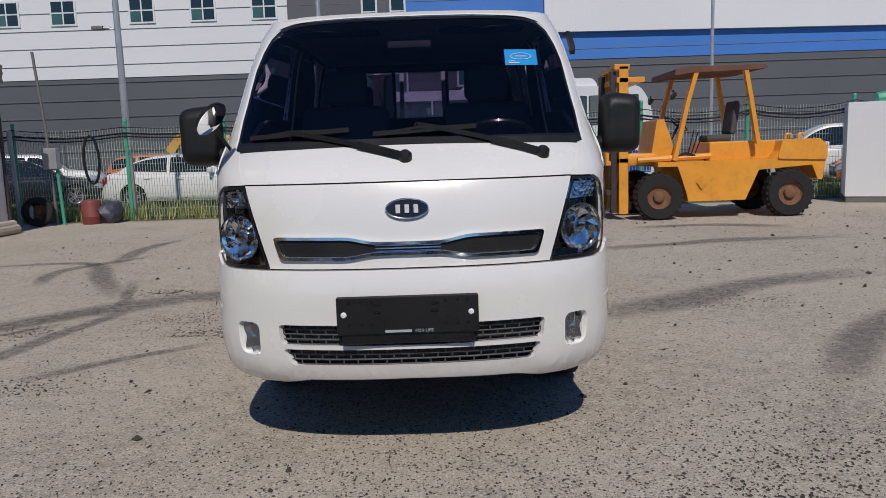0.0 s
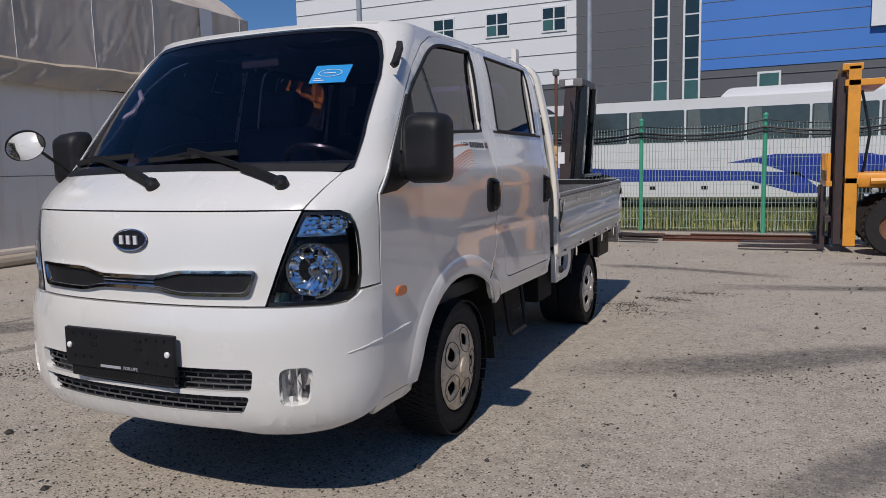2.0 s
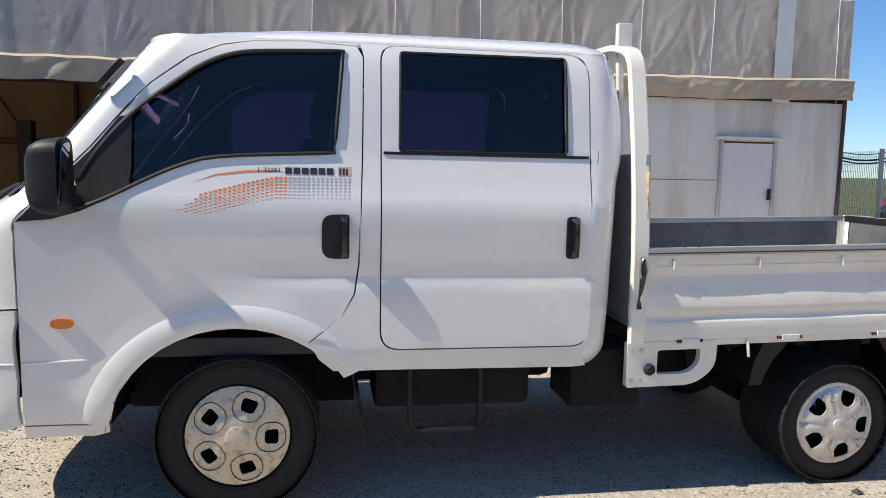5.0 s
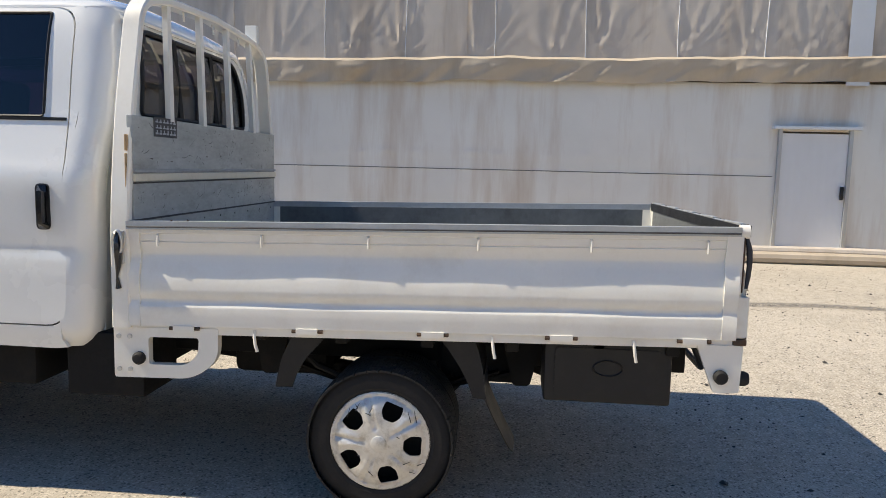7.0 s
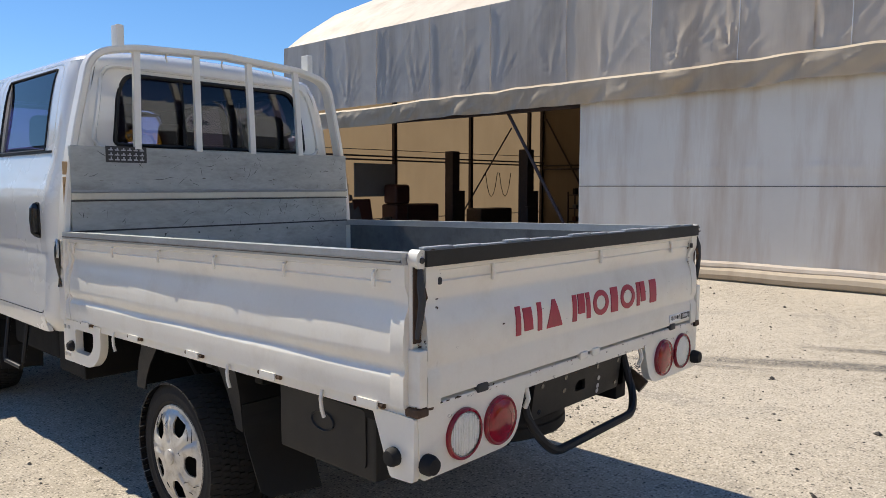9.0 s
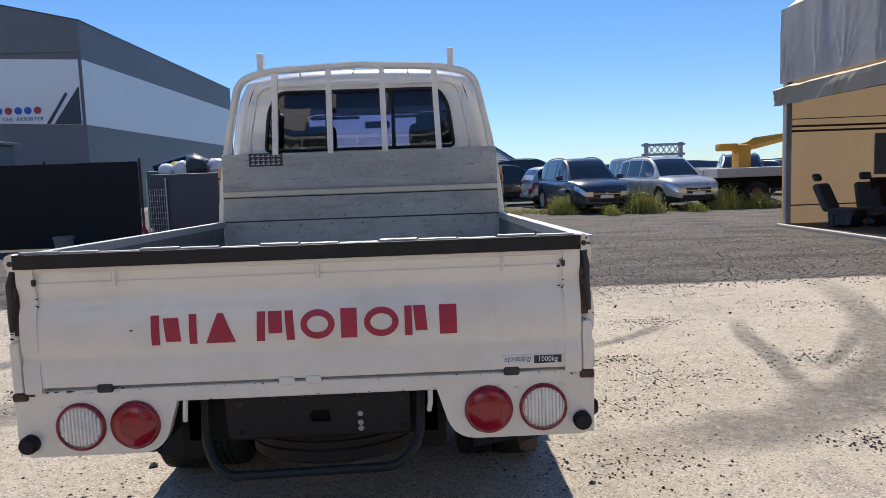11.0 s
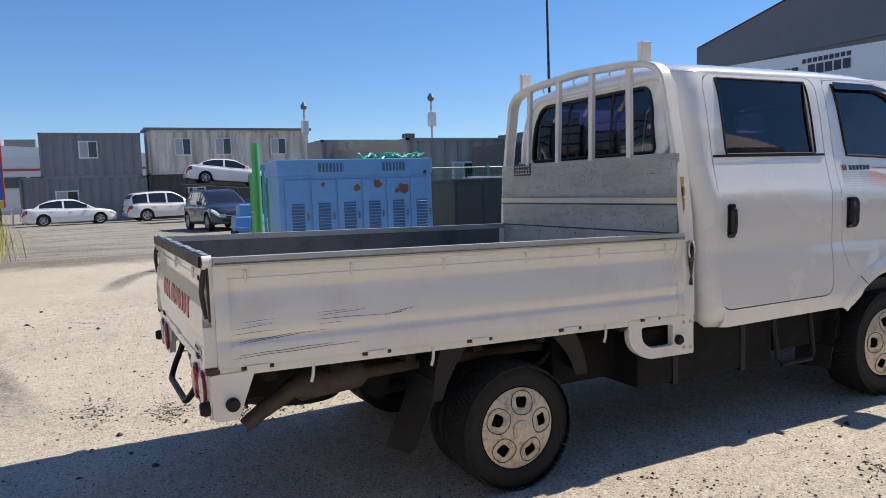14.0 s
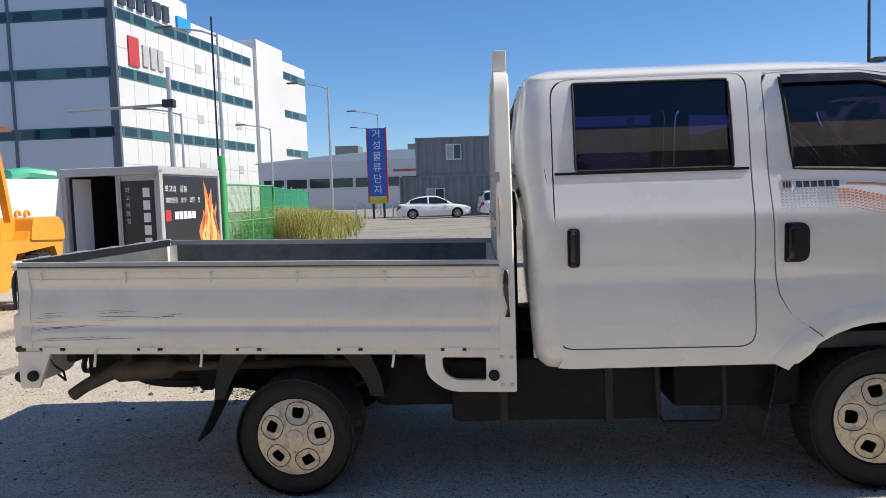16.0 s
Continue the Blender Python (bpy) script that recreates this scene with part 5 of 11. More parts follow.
for (x, z0, z1) in ((0.858, 1.15, 1.45), (-0.858, 1.2, 1.38)):
    bm = bmesh.new()
    for k in range(5):
        z = z0 + (z1 - z0) * k / 5
        add_box(bm, x - 0.014 - 0.006 * (k % 2), x + 0.010, 2.468, 2.4725, z, z + 0.05 + 0.012 * (k % 3), 0.002)
    part("rust_run", bm, "rust_run", guard)

# ---- the truck: underneath ----
for s in (1, -1):
    part("chassis_rail", box(*sorted((s * 0.34, s * 0.42)), -0.2, 4.72, 0.50, 0.70, 0.008), "underside", truck)
    for y in (2.93, 4.02):
        part("spring_hanger", prism(rounded([(y - 0.10, 0.70), (y + 0.10, 0.70), (y + 0.035, 0.44), (y - 0.035, 0.44)], 0.02), 0.10, Matrix.Translation((s * 0.48 - 0.05, 0, 0)) @ SIDE), "underside", truck)
    part("brake_hose", tube([(s * 0.60, 3.0, 0.66), (s * 0.58, 3.15, 0.50), (s * 0.52, 3.35, 0.40), (s * 0.50, 3.45, 0.34)], 0.012, 6), "rubber", truck)
    spring = bmesh.new()
    for k in range(4):
        L = 0.55 - 0.1 * k
        add_tube(spring, [(s * 0.48, 3.475 + L * t, 0.40 - 0.012 * k + 0.10 * t * t) for t in (-1, -0.5, 0, 0.5, 1)], 0, flat=(0.03, 0.005))
    part("leaf_spring", spring, "underside", truck)
    # quarter guards before and behind the rear wheel, each a curved shell with a side flange
    for near, far in ((((3.290, 0.735), (3.225, 0.660), (3.162, 0.587), (3.128, 0.525), (3.110, 0.470)), ((3.150, 0.735), (3.100, 0.660), (3.068, 0.590), (3.052, 0.525), (3.043, 0.470))),
                      (((3.660, 0.735), (3.725, 0.660), (3.774, 0.590), (3.808, 0.525), (3.830, 0.466)), ((3.812, 0.735), (3.845, 0.660), (3.864, 0.590), (3.873, 0.525), (3.880, 0.462)))):
        bm = bmesh.new()
        rows = [[bm.verts.new((s * x, *p)) for x, p in ((0.802, n), (0.806, f), (0.50, f), (0.50, (f[0] * 0.96 + n[0] * 0.04, f[1])), (0.794, (f[0] * 0.94 + n[0] * 0.06, f[1])), (0.794, n))] for n, f in zip(near, far)]
        for r0, r1 in zip(rows, rows[1:]):
            for k in range(6):
                bm.faces.new((r0[k], r0[(k + 1) % 6], r1[(k + 1) % 6], r1[k]))
        bm.faces.new(rows[0])
        bm.faces.new(rows[-1])
        part("rear_mudguard", bm, "black_plastic", truck, "", 50)
    part("mud_flap", panel([dense([(s * 0.52, 0.56), (s * 0.80, 0.56), (s * 0.80, 0.27), (s * 0.77, 0.245), (s * 0.55, 0.22)], 0.06)], 0.05, lambda x, z, d: Vector((x, 3.868 + 0.62 * max(0, 0.48 - z) ** 1.15 + 0.02 * math.sin(9 * x) * max(0, 0.5 - z) + d, z)), 0.006), ["flap_rubber", "flap_rubber"], truck, "black rubber mud flap, curled back")
    part("mud_flap", panel([dense([(s * 0.56, 0.64), (s * 0.84, 0.64), (s * 0.83, 0.24), (s * 0.60, 0.22)], 0.08)], 0.1, lambda x, z, d: Vector((x, 1.20 + 0.25 * max(0, 0.6 - z) ** 1.3 + d, z)), 0.006), ["flap_rubber", "flap_rubber"], truck, "black rubber mud flap")
    # hanging step
    part("step", tube([(s * 0.82, 1.445, 0.63), (s * 0.855, 1.450, 0.37), (s * 0.860, 1.475, 0.335), (s * 0.860, 1.725, 0.335), (s * 0.855, 1.750, 0.37), (s * 0.82, 1.755, 0.63)], 0.013, 8), "black_plastic", truck, "black hoop step")
part("engine", box(-0.40, 0.40, 0.1, 1.25, 0.32, 0.74, 0.05), "underside", truck)
part("gearbox", box(-0.16, 0.16, 1.2, 2.3, 0.34, 0.62, 0.05), "underside", truck)
part("battery_box", box(0.52, 0.815, 2.17, 2.50, 0.395, 0.66, 0.012), "underside", truck, "black battery box")
part("fuel_tank", box(-0.80, -0.42, 1.72, 2.72, 0.33, 0.64, 0.03), "underside", truck, "black fuel tank")
part("air_tank", box(0.45, 0.76, 1.30, 2.0, 0.40, 0.63, 0.03), "underside", truck)
part("battery_tray", box(-0.76, -0.42, 1.06, 1.66, 0.38, 0.63, 0.02), "underside", truck)
for y in (1.95, 2.45):
    part("tank_strap", box(-0.808, -0.42, y, y + 0.04, 0.325, 0.645, 0.006), "black_plastic", truck)
part("filler", lathe([(0.042, 0), (0.042, 0.02), (0.035, 0.03), (0, 0.03)], 20, facing(-0.83, 2.86, 0.70, -1, 0)), "black_plastic", truck)
tb = part("tool_box", box(0.55, 0.80, 4.10, 4.58, 0.47, 0.715, 0.012), "black_plastic", truck, "black plastic tool box under the bed")
part("tool_box_lid", prism(rounded([(4.14, 0.505), (4.54, 0.505), (4.54, 0.685), (4.14, 0.685)], 0.02), 0.008, Matrix.Translation((0.797, 0, 0)) @ SIDE), "black_plastic", tb)
part("tool_box_rib", tube([(0.806, 4.34 + 0.055 * math.cos(a), 0.61 + 0.03 * math.sin(a)) for a in [2 * math.pi * k / 18 for k in range(18)]], 0.004, 4, True), "black_plastic", tb)
part("axle_guard", box(-0.46, 0.46, 3.66, 4.02, 0.42, 0.62, 0.04), "underside", truck)
part("cross_member", box(-0.40, 0.40, 4.66, 4.72, 0.55, 0.69, 0.008), "underside", truck)
part("cross_member", box(-0.82, 0.82, 4.55, 4.60, 0.67, 0.73, 0.006), "underside", truck)
for y in (2.62, 2.95, 3.28, 3.62, 3.95, 4.28):
    part("cross_member", box(-0.80, 0.80, y, y + 0.05, 0.655, 0.715, 0.006), "underside", truck)
part("reserve_tank", tube([(-0.30, 2.66, 0.52), (-0.30, 2.70, 0.52), (-0.30, 3.02, 0.52), (-0.30, 3.06, 0.52)], [0.06, 0.13, 0.13, 0.06], 14), "underside", truck)
part("shaft_guard", box(-0.62, 0.28, 2.66, 3.12, 0.36, 0.62, 0.04), "underside", truck)
part("rear_axle", tube([(-0.62, 3.475, 0.285), (-0.18, 3.475, 0.285), (-0.14, 3.475, 0.285), (0.14, 3.475, 0.285), (0.18, 3.475, 0.285), (0.62, 3.475, 0.285)], [0.045, 0.05, 0.13, 0.13, 0.05, 0.045], 12), "underside", truck)
part("front_axle", tube([(-0.68, 0.735, 0.32), (0.68, 0.735, 0.32)], 0.045, 10), "underside", truck)
part("drive_shaft", tube([(0, 2.2, 0.44), (0, 3.4, 0.30)], 0.04, 10), "underside", truck)
part("exhaust", tube([(-0.25, 1.2, 0.45), (-0.30, 2.6, 0.45), (-0.55, 3.2, 0.58), (-0.62, 3.9, 0.60), (-0.64, 4.12, 0.60), (-0.64, 4.16, 0.60), (-0.655, 4.42, 0.585), (-0.66, 4.46, 0.58), (-0.68, 4.60, 0.51), (-0.69, 4.66, 0.47)], [0.028, 0.028, 0.028, 0.028, 0.03, 0.062, 0.062, 0.04, 0.032, 0.032], 12), "exhaust", truck, "rusty silencer and tailpipe")
part("loose_wire", tube([(-0.78, 4.72, 0.70), (-0.76, 4.70, 0.64), (-0.72, 4.68, 0.60), (-0.74, 4.66, 0.56), (-0.78, 4.67, 0.60)], 0.006, 6), "gloss_black", truck)

# ---- the truck: wheels ----
def tyre(radius, width, rim):
    h = width / 2
    prof = [(rim, -h * 0.80), (rim + 0.006, -h * 0.95), (rim + 0.014, -h * 0.98), (rim + 0.017, -h * 1.0), (rim + 0.022, -h * 0.985), (radius - 0.055, -h * 1.01), (radius - 0.050, -h * 1.02), (radius - 0.046, -h * 1.005), (radius - 0.028, -h * 0.96)]
    radius -= 0.006
    prof += [(radius - 0.008, -h * 0.90), (radius - 0.001, -h * 0.80), (radius, -h * 0.55)]
    grooves = [(radius, -h * 0.42), (radius - 0.004, -h * 0.40), (radius - 0.008, -h * 0.33), (radius, -h * 0.31), (radius, -h * 0.06), (radius - 0.008, -h * 0.045), (radius - 0.008, h * 0.045), (radius, h * 0.06), (radius, h * 0.31), (radius - 0.008, h * 0.33), (radius - 0.008, h * 0.40), (radius, h * 0.42)]
    prof = prof + grooves + [(r, -z) for r, z in reversed(prof)]
    return prof


def tread_blocks(radius, width, m, count=74):
    """Lugs in five rows across the tread, the outer ones running over the shoulder."""
    bm = bmesh.new()
    rows = ((-0.43, 0.052, 0.0), (-0.225, 0.036, 0.5), (0.0, 0.036, 0.0), (0.225, 0.036, 0.5), (0.43, 0.052, 0.0))
    for k in range(count):
        for at, wide, shift in rows:
            c = m @ pose(0, 0, 0, 0, 0, 360 * (k + shift) / count)
            half = math.pi * radius / count * (0.86 if abs(at) > 0.3 else 0.82)
            z0, z1 = at * width - wide * width / 0.33, at * width + wide * width / 0.33
            lo, skew = radius - 0.014, half * (0.5 if k % 2 else 0.3)
            drop = [0.006 if abs(z) > 0.45 * width else 0.0 for z in (z0, z1)]
            vs = [bm.verts.new(c @ Vector(p)) for p in ((lo, -half, z0), (lo, half, z0), (lo, half + skew, z1), (lo, -half + skew, z1), (radius - drop[0], -half, z0), (radius - drop[0], half, z0), (radius - drop[1], half + skew, z1), (radius - drop[1], -half + skew, z1))]
            for q in ((4, 5, 6, 7), (0, 1, 5, 4), (1, 2, 6, 5), (2, 3, 7, 6), (3, 0, 4, 7)):
                bm.faces.new([vs[i] for i in q])
    return bm


def petal_cap(r, m, petals, style, phase):
    loops = [ellipse(0, 0, r, r, 40)]
    for k in range(petals):
        a = 2 * math.pi * k / petals + phase
        c, s = math.cos(a), math.sin(a)
        if style == "oval":
            lp = rounded([(-r * 0.135, -r * 0.14), (r * 0.135, -r * 0.14), (r * 0.16, r * 0.12), (-r * 0.16, r * 0.12)], r * 0.08, 5)
            loops.append([((r * 0.66 + v) * c - u * s, (r * 0.66 + v) * s + u * c) for u, v in lp])
        else:
            lp = rounded([(-r * 0.10, r * 0.48), (r * 0.10, r * 0.48), (r * 0.20, r * 0.62), (r * 0.19, r * 0.83), (-r * 0.19, r * 0.83), (-r * 0.20, r * 0.62)], r * 0.05, 3)
            loops.append([(v * c - u * s, v * s + u * c) for u, v in lp])

    def dome(u, v, d):
        rr = math.hypot(u, v) / r
        z = 0.030 * (1 - rr ** 2.2)
        a = math.atan2(v, u) - phase
        w = math.cos(petals * a)
        if style == "oval":
            z += 0.010 * max(0, w) * math.exp(-((rr - 0.62) / 0.22) ** 2)
            z -= 0.012 * math.exp(-(((a + math.pi / petals) % (2 * math.pi / petals) - math.pi / petals) * rr / 0.26) ** 4 - ((rr - 0.66) / 0.21) ** 4)
        else:
            z += 0.010 * max(0, -w) * math.exp(-((rr - 0.60) / 0.28) ** 2)
            off = abs(((a) % (2 * math.pi / petals)) - math.pi / petals) * rr
            z -= 0.011 * math.exp(-(off / 0.055) ** 2) * min(1, max(0, (rr - 0.22) / 0.1)) * min(1, max(0, (0.97 - rr) / 0.1))
            z -= 0.006 * math.exp(-((rr - 0.90) / 0.03) ** 2)
        return m @ Vector((u, v, z - d))
    return panel(loops, r / (22 if style == "spoke" else 16), dome, 0.006)


def make_wheel(name, centre, s, radius, width, rim, cap, petals, style, dual, phase=math.pi / 2):
    x, y, z = centre
    m = facing(x, y, z, s, 0)
    w = part(name, lathe(tyre(radius, width, rim), 48, m @ Matrix.Translation((0, 0, -width / 2)), False), "rubber", truck, "black tyre with a silver wheel cover")
    tagged(part("tread", tread_blocks(radius, width, m @ Matrix.Translation((0, 0, -width / 2))), "rubber", w), kind="stuff")
    part("rim", lathe([(rim + 0.004, -0.012), (rim, -0.004), (rim - 0.012, -0.020), (rim - 0.02, -0.07), (0.0, -0.075)], 36, m, False), "underside", w)
    part("wheel_cover", petal_cap(cap, m @ Matrix.Translation((0, 0, -0.006)), petals, style, phase), ["hubcap_grimy" if style == "oval" else "hubcap", "underside"], w, "grimy silver-beige plastic wheel cover" if style == "oval" else "scuffed silver plastic wheel cover")
    if style == "oval":
        bm = bmesh.new()
        for k in range(petals):
            a = 2 * math.pi * k / petals + phase
            ring = []
            for u, v in ellipse(0, 0, cap * 0.30, cap * 0.285, 24, 2.3):
                x_, y_ = (cap * 0.64 + v) * math.cos(a) - u * math.sin(a), (cap * 0.64 + v) * math.sin(a) + u * math.cos(a)
                rr = math.hypot(x_, y_) / cap
                ring.append(m @ Vector((x_, y_, 0.030 * (1 - rr ** 2.2) + 0.010 * max(0, math.cos(petals * (math.atan2(y_, x_) - phase))) * math.exp(-((rr - 0.62) / 0.22) ** 2) - 0.0055)))
            add_tube(bm, ring, 0.0020, 4, True)
        tagged(part("petal_groove", bm, "exhaust", w), kind="stuff")
    hub = 0.24 if style == "oval" else 0.16
    part("hub_cap", lathe([(cap * hub, 0.016), (cap * (hub - 0.005), 0.030), (cap * (hub - 0.04), 0.033), (0, 0.034)], 20, m, False), "hubcap_grimy" if style == "oval" else "hubcap", w)
    if style == "spoke":
        rn = random.Random(77)
        bm = bmesh.new()
        for k in range(13):
            a, q = rn.choice((1.9, 4.2, 2.3, 0.4, 5.4)) + rn.gauss(0, 0.22), cap * rn.uniform(0.35, 0.88)
            b_ = a + rn.uniform(-0.25, 0.25)
            p0, p1 = (q * math.cos(a), q * math.sin(a)), (q * 1.12 * math.cos(b_), q * 1.12 * math.sin(b_))
            add_tube(bm, [m @ Vector((*p, 0.030 * (1 - (math.hypot(*p) / cap) ** 2.2) + 0.001)) for p in (p0, p1)], [0.0022, 0.0008], 5)
        tagged(part("scuff", bm, "trim", w), kind="stuff")
    if dual:
        part("inner_tyre", lathe(tyre(radius, width, rim), 40, m @ Matrix.Translation((0, 0, -width * 1.65)), False), "rubber", w)
        part("inner_rim", lathe([(rim, -width * 2.0), (rim - 0.03, -width * 1.7), (0.0, -width * 1.68)], 24, m, False), "underside", w)


make_wheel("front_wheel", (0.842, 0.735, 0.332), 1, 0.336, 0.19, 0.216, 0.211, 5, "oval", False, radians(-2))
make_wheel("front_wheel", (-0.842, 0.735, 0.332), -1, 0.336, 0.19, 0.216, 0.211, 5, "oval", False, radians(30))
make_wheel("rear_wheel", (0.855, 3.475, 0.288), 1, 0.293, 0.165, 0.196, 0.198, 5, "spoke", True, radians(-3))
make_wheel("rear_wheel", (-0.850, 3.475, 0.288), -1, 0.293, 0.165, 0.188, 0.188, 5, "oval", True, radians(82))
spare = part("spare_wheel", lathe(tyre(0.30, 0.17, 0.17), 40, pose(-0.02, 4.34, 0.48, 5), False), "rubber", truck, "spare wheel slung flat under the bed")
part("rim", lathe([(0.17, -0.06), (0.15, -0.03), (0.06, -0.03), (0, -0.03)], 24, pose(-0.02, 4.34, 0.48, 5), False), "underside", spare)


# chipped and rusting paint along the edges of the bed
def chips(name, parent, count, where, seed, size=0.0055):
    """Thin flakes of bare rusty metal; where(r) gives the place, and the two directions that lie in the sheet."""
    r = random.Random(seed)
    bm = bmesh.new()
    for _ in range(count):
        p, a, b_ = where(r)
        n = a.cross(b_).normalized()
        q, k = size * r.uniform(0.25, 1.0) ** 1.6, r.randint(5, 8)
        sx, sy = r.uniform(0.6, 2.6), r.uniform(0.5, 1.0)
        ring = [p + a * (q * sx * r.uniform(0.6, 1.2) * math.cos(2 * math.pi * i / k)) + b_ * (q * sy * r.uniform(0.6, 1.2) * math.sin(2 * math.pi * i / k)) for i in range(k)]
        lo, hi = [bm.verts.new(v - n * 0.0006) for v in ring], [bm.verts.new(v + n * 0.0006) for v in ring]
        bm.faces.new(hi)
        for i in range(k):
            bm.faces.new((lo[i], lo[(i + 1) % k], hi[(i + 1) % k], hi[i]))
    tagged(part(name, bm, "chip", parent, "", 0), kind="stuff")


def scuffs(name, parent, count, where, seed):
    """Short thin scrapes in all directions on a flat sheet; where(r) gives the middle and the two directions in the sheet."""
    r = random.Random(seed)
    bm = bmesh.new()
    for _ in range(count):
        p, a, b_ = where(r)
        n, t, q = a.cross(b_).normalized(), r.gauss(0, 0.9), r.uniform(0.008, 0.055) * r.uniform(0.3, 1.0)
        d, w = a * math.cos(t) + b_ * math.sin(t), r.uniform(0.0006, 0.0018)
        c = n.cross(d) * w
        bend = n.cross(d) * r.gauss(0, 0.15) * q
        vs = [bm.verts.new(v) for v in (p - d * q, p + c + bend, p + d * q, p - c + bend)]
        bm.faces.new(vs)
    tagged(part(name, bm, "trim", parent, "", 0), kind="stuff")


UX, UY, UZ = Vector((1, 0, 0)), Vector((0, 1, 0)), Vector((0, 0, 1))
scuffs("scuff", hb, 150, lambda r: (Vector((r.uniform(-0.81, 0.81), 2.4886, r.choice((r.uniform(1.33, 1.51), r.uniform(1.13, 1.25), r.uniform(0.85, 1.10))))), UX, UZ), 61)
chips("paint_chip", hb, 34, lambda r: (Vector((r.uniform(-0.81, 0.81), 2.4886, r.choice((r.uniform(1.33, 1.51), r.uniform(1.13, 1.25))))), UX, UZ), 62, 0.005)
chips("paint_chip", tail, 44, lambda r: (Vector((r.uniform(-0.78, 0.78), 4.8045, 0.774 + abs(r.gauss(0, 0.006)))), UX, UZ), 41)
chips("paint_chip", tail, 26, lambda r: (Vector((r.choice((-1, 1)) * (0.785 - abs(r.gauss(0, 0.008))), 4.8045, r.uniform(0.78, 1.13))), UX, UZ), 42)
chips("paint_chip", tail, 30, lambda r: (Vector((r.uniform(-0.75, 0.75), 4.8183, r.uniform(0.89, 0.96))), UX, UZ), 43, 0.0035)
chips("paint_chip", truck, 80, lambda r: (Vector((r.uniform(-0.85, 0.85), 4.8125, r.choice((0.720, 0.757)) + r.gauss(0, 0.004))), UX, UZ), 44)
for s in (1, -1):
    chips("paint_chip", truck, 26, lambda r: (Vector((s * 0.8668, r.uniform(2.5, 4.78), 0.772 + abs(r.gauss(0, 0.006)))), UY, UZ), 45 + s)
    chips("paint_chip", truck, 7, lambda r: (Vector((s * 0.8668, r.uniform(2.5, 4.78), 1.128 - abs(r.gauss(0, 0.004)))), UY, UZ), 48 + s)
    chips("paint_chip", truck, 34, lambda r: (Vector((s * r.uniform(0.80, 0.875), 4.8160, r.choice((0.76, 0.93, 1.16)) + r.gauss(0, 0.006))), UX, UZ), 51 + s)

# ---- materials of the yard ----
def ground_material():
    m, nt, b = nodes_of("yard_ground")
    tc = nt.nodes.new("ShaderNodeTexCoord")
    sep = nt.nodes.new("ShaderNodeSeparateXYZ")
    nt.links.new(tc.outputs["Object"], sep.inputs[0])

    def math_(op, a, b_=None, c=None):
        n = nt.nodes.new("ShaderNodeMath")
        n.operation = op
        for s_, v in zip(n.inputs, (a, b_, c)):
            if v is None:
                continue
            if hasattr(v, "links"):
                nt.links.new(v, s_)
            else:
                s_.default_value = v
        return n.outputs[0]

    def step(v, lo, hi):
        n = nt.nodes.new("ShaderNodeMapRange")
        n.interpolation_type = "SMOOTHSTEP"
        nt.links.new(v, n.inputs[0])
        n.inputs[1].default_value, n.inputs[2].default_value = lo, hi
        return n.outputs[0]

    wob = math_("MULTIPLY_ADD", noise_out(nt, 1.4, 6.0, 0.65), 0.9, -0.45)
    x, y = sep.outputs[0], sep.outputs[1]
    yw, xw = math_("ADD", y, math_("MULTIPLY", wob, 0.35)), math_("ADD", x, math_("MULTIPLY", wob, 3.0))
    slab = math_("MULTIPLY", step(yw, -1.42, -1.26), math_("SUBTRACT", 1.0, step(xw, 12.5, 15.0)))
    slab = math_("MULTIPLY", slab, math_("SUBTRACT", 1.0, step(yw, 12.0, 12.6)))
    grass = math_("MULTIPLY", step(yw, 12.3, 13.0), math_("SUBTRACT", 1.0, step(xw, 13.0, 17.0)))
    far = step(xw, 13.0, 16.0)
    fine, mid, broad = noise_out(nt, 95.0, 5.0, 0.8), noise_out(nt, 9.0, 8.0, 0.7), noise_out(nt, 0.55, 6.0, 0.65)
    conc = mixed(nt, ramp(nt, mid, [(0.36, (0, 0, 0)), (0.66, (1, 1, 1))]), (0.395, 0.346, 0.278), (0.535, 0.473, 0.385))
    conc = mixed(nt, ramp(nt, broad, [(0.44, (0, 0, 0)), (0.60, (0.55,) * 3)]), conc, (0.565, 0.50, 0.41))
    patch = noise_out(nt, 0.8, 7.0, 0.72, distortion=0.6)
    conc = mixed(nt, ramp(nt, patch, [(0.57, (0, 0, 0)), (0.66, (0.36,) * 3)]), conc, (0.20, 0.19, 0.178))
    grit = ramp(nt, fine, [(0.36, (0.75,) * 3), (0.50, (0, 0, 0))])
    conc = mixed(nt, grit, conc, (0.13, 0.117, 0.104))
    v0 = node(nt, "ShaderNodeTexVoronoi", Scale=30.0)
    nt.links.new(tc.outputs["Object"], v0.inputs["Vector"])
    pick = nt.nodes.new("ShaderNodeSeparateColor")
    nt.links.new(v0.outputs["Color"], pick.inputs[0])
    bits = math_("MULTIPLY", math_("GREATER_THAN", pick.outputs[0], 0.45), math_("LESS_THAN", v0.outputs["Distance"], math_("MULTIPLY_ADD", pick.outputs[1], 0.26, 0.04)))
    bits = math_("MULTIPLY", bits, ramp(nt, noise_out(nt, 1.1, 4.0, 0.6), [(0.38, (0.25,) * 3), (0.60, (0.9,) * 3)]))
    conc = mixed(nt, bits, conc, (0.075, 0.070, 0.064))
    v2 = node(nt, "ShaderNodeTexVoronoi", Scale=70.0)
    nt.links.new(tc.outputs["Object"], v2.inputs["Vector"])
    pick2 = nt.nodes.new("ShaderNodeSeparateColor")
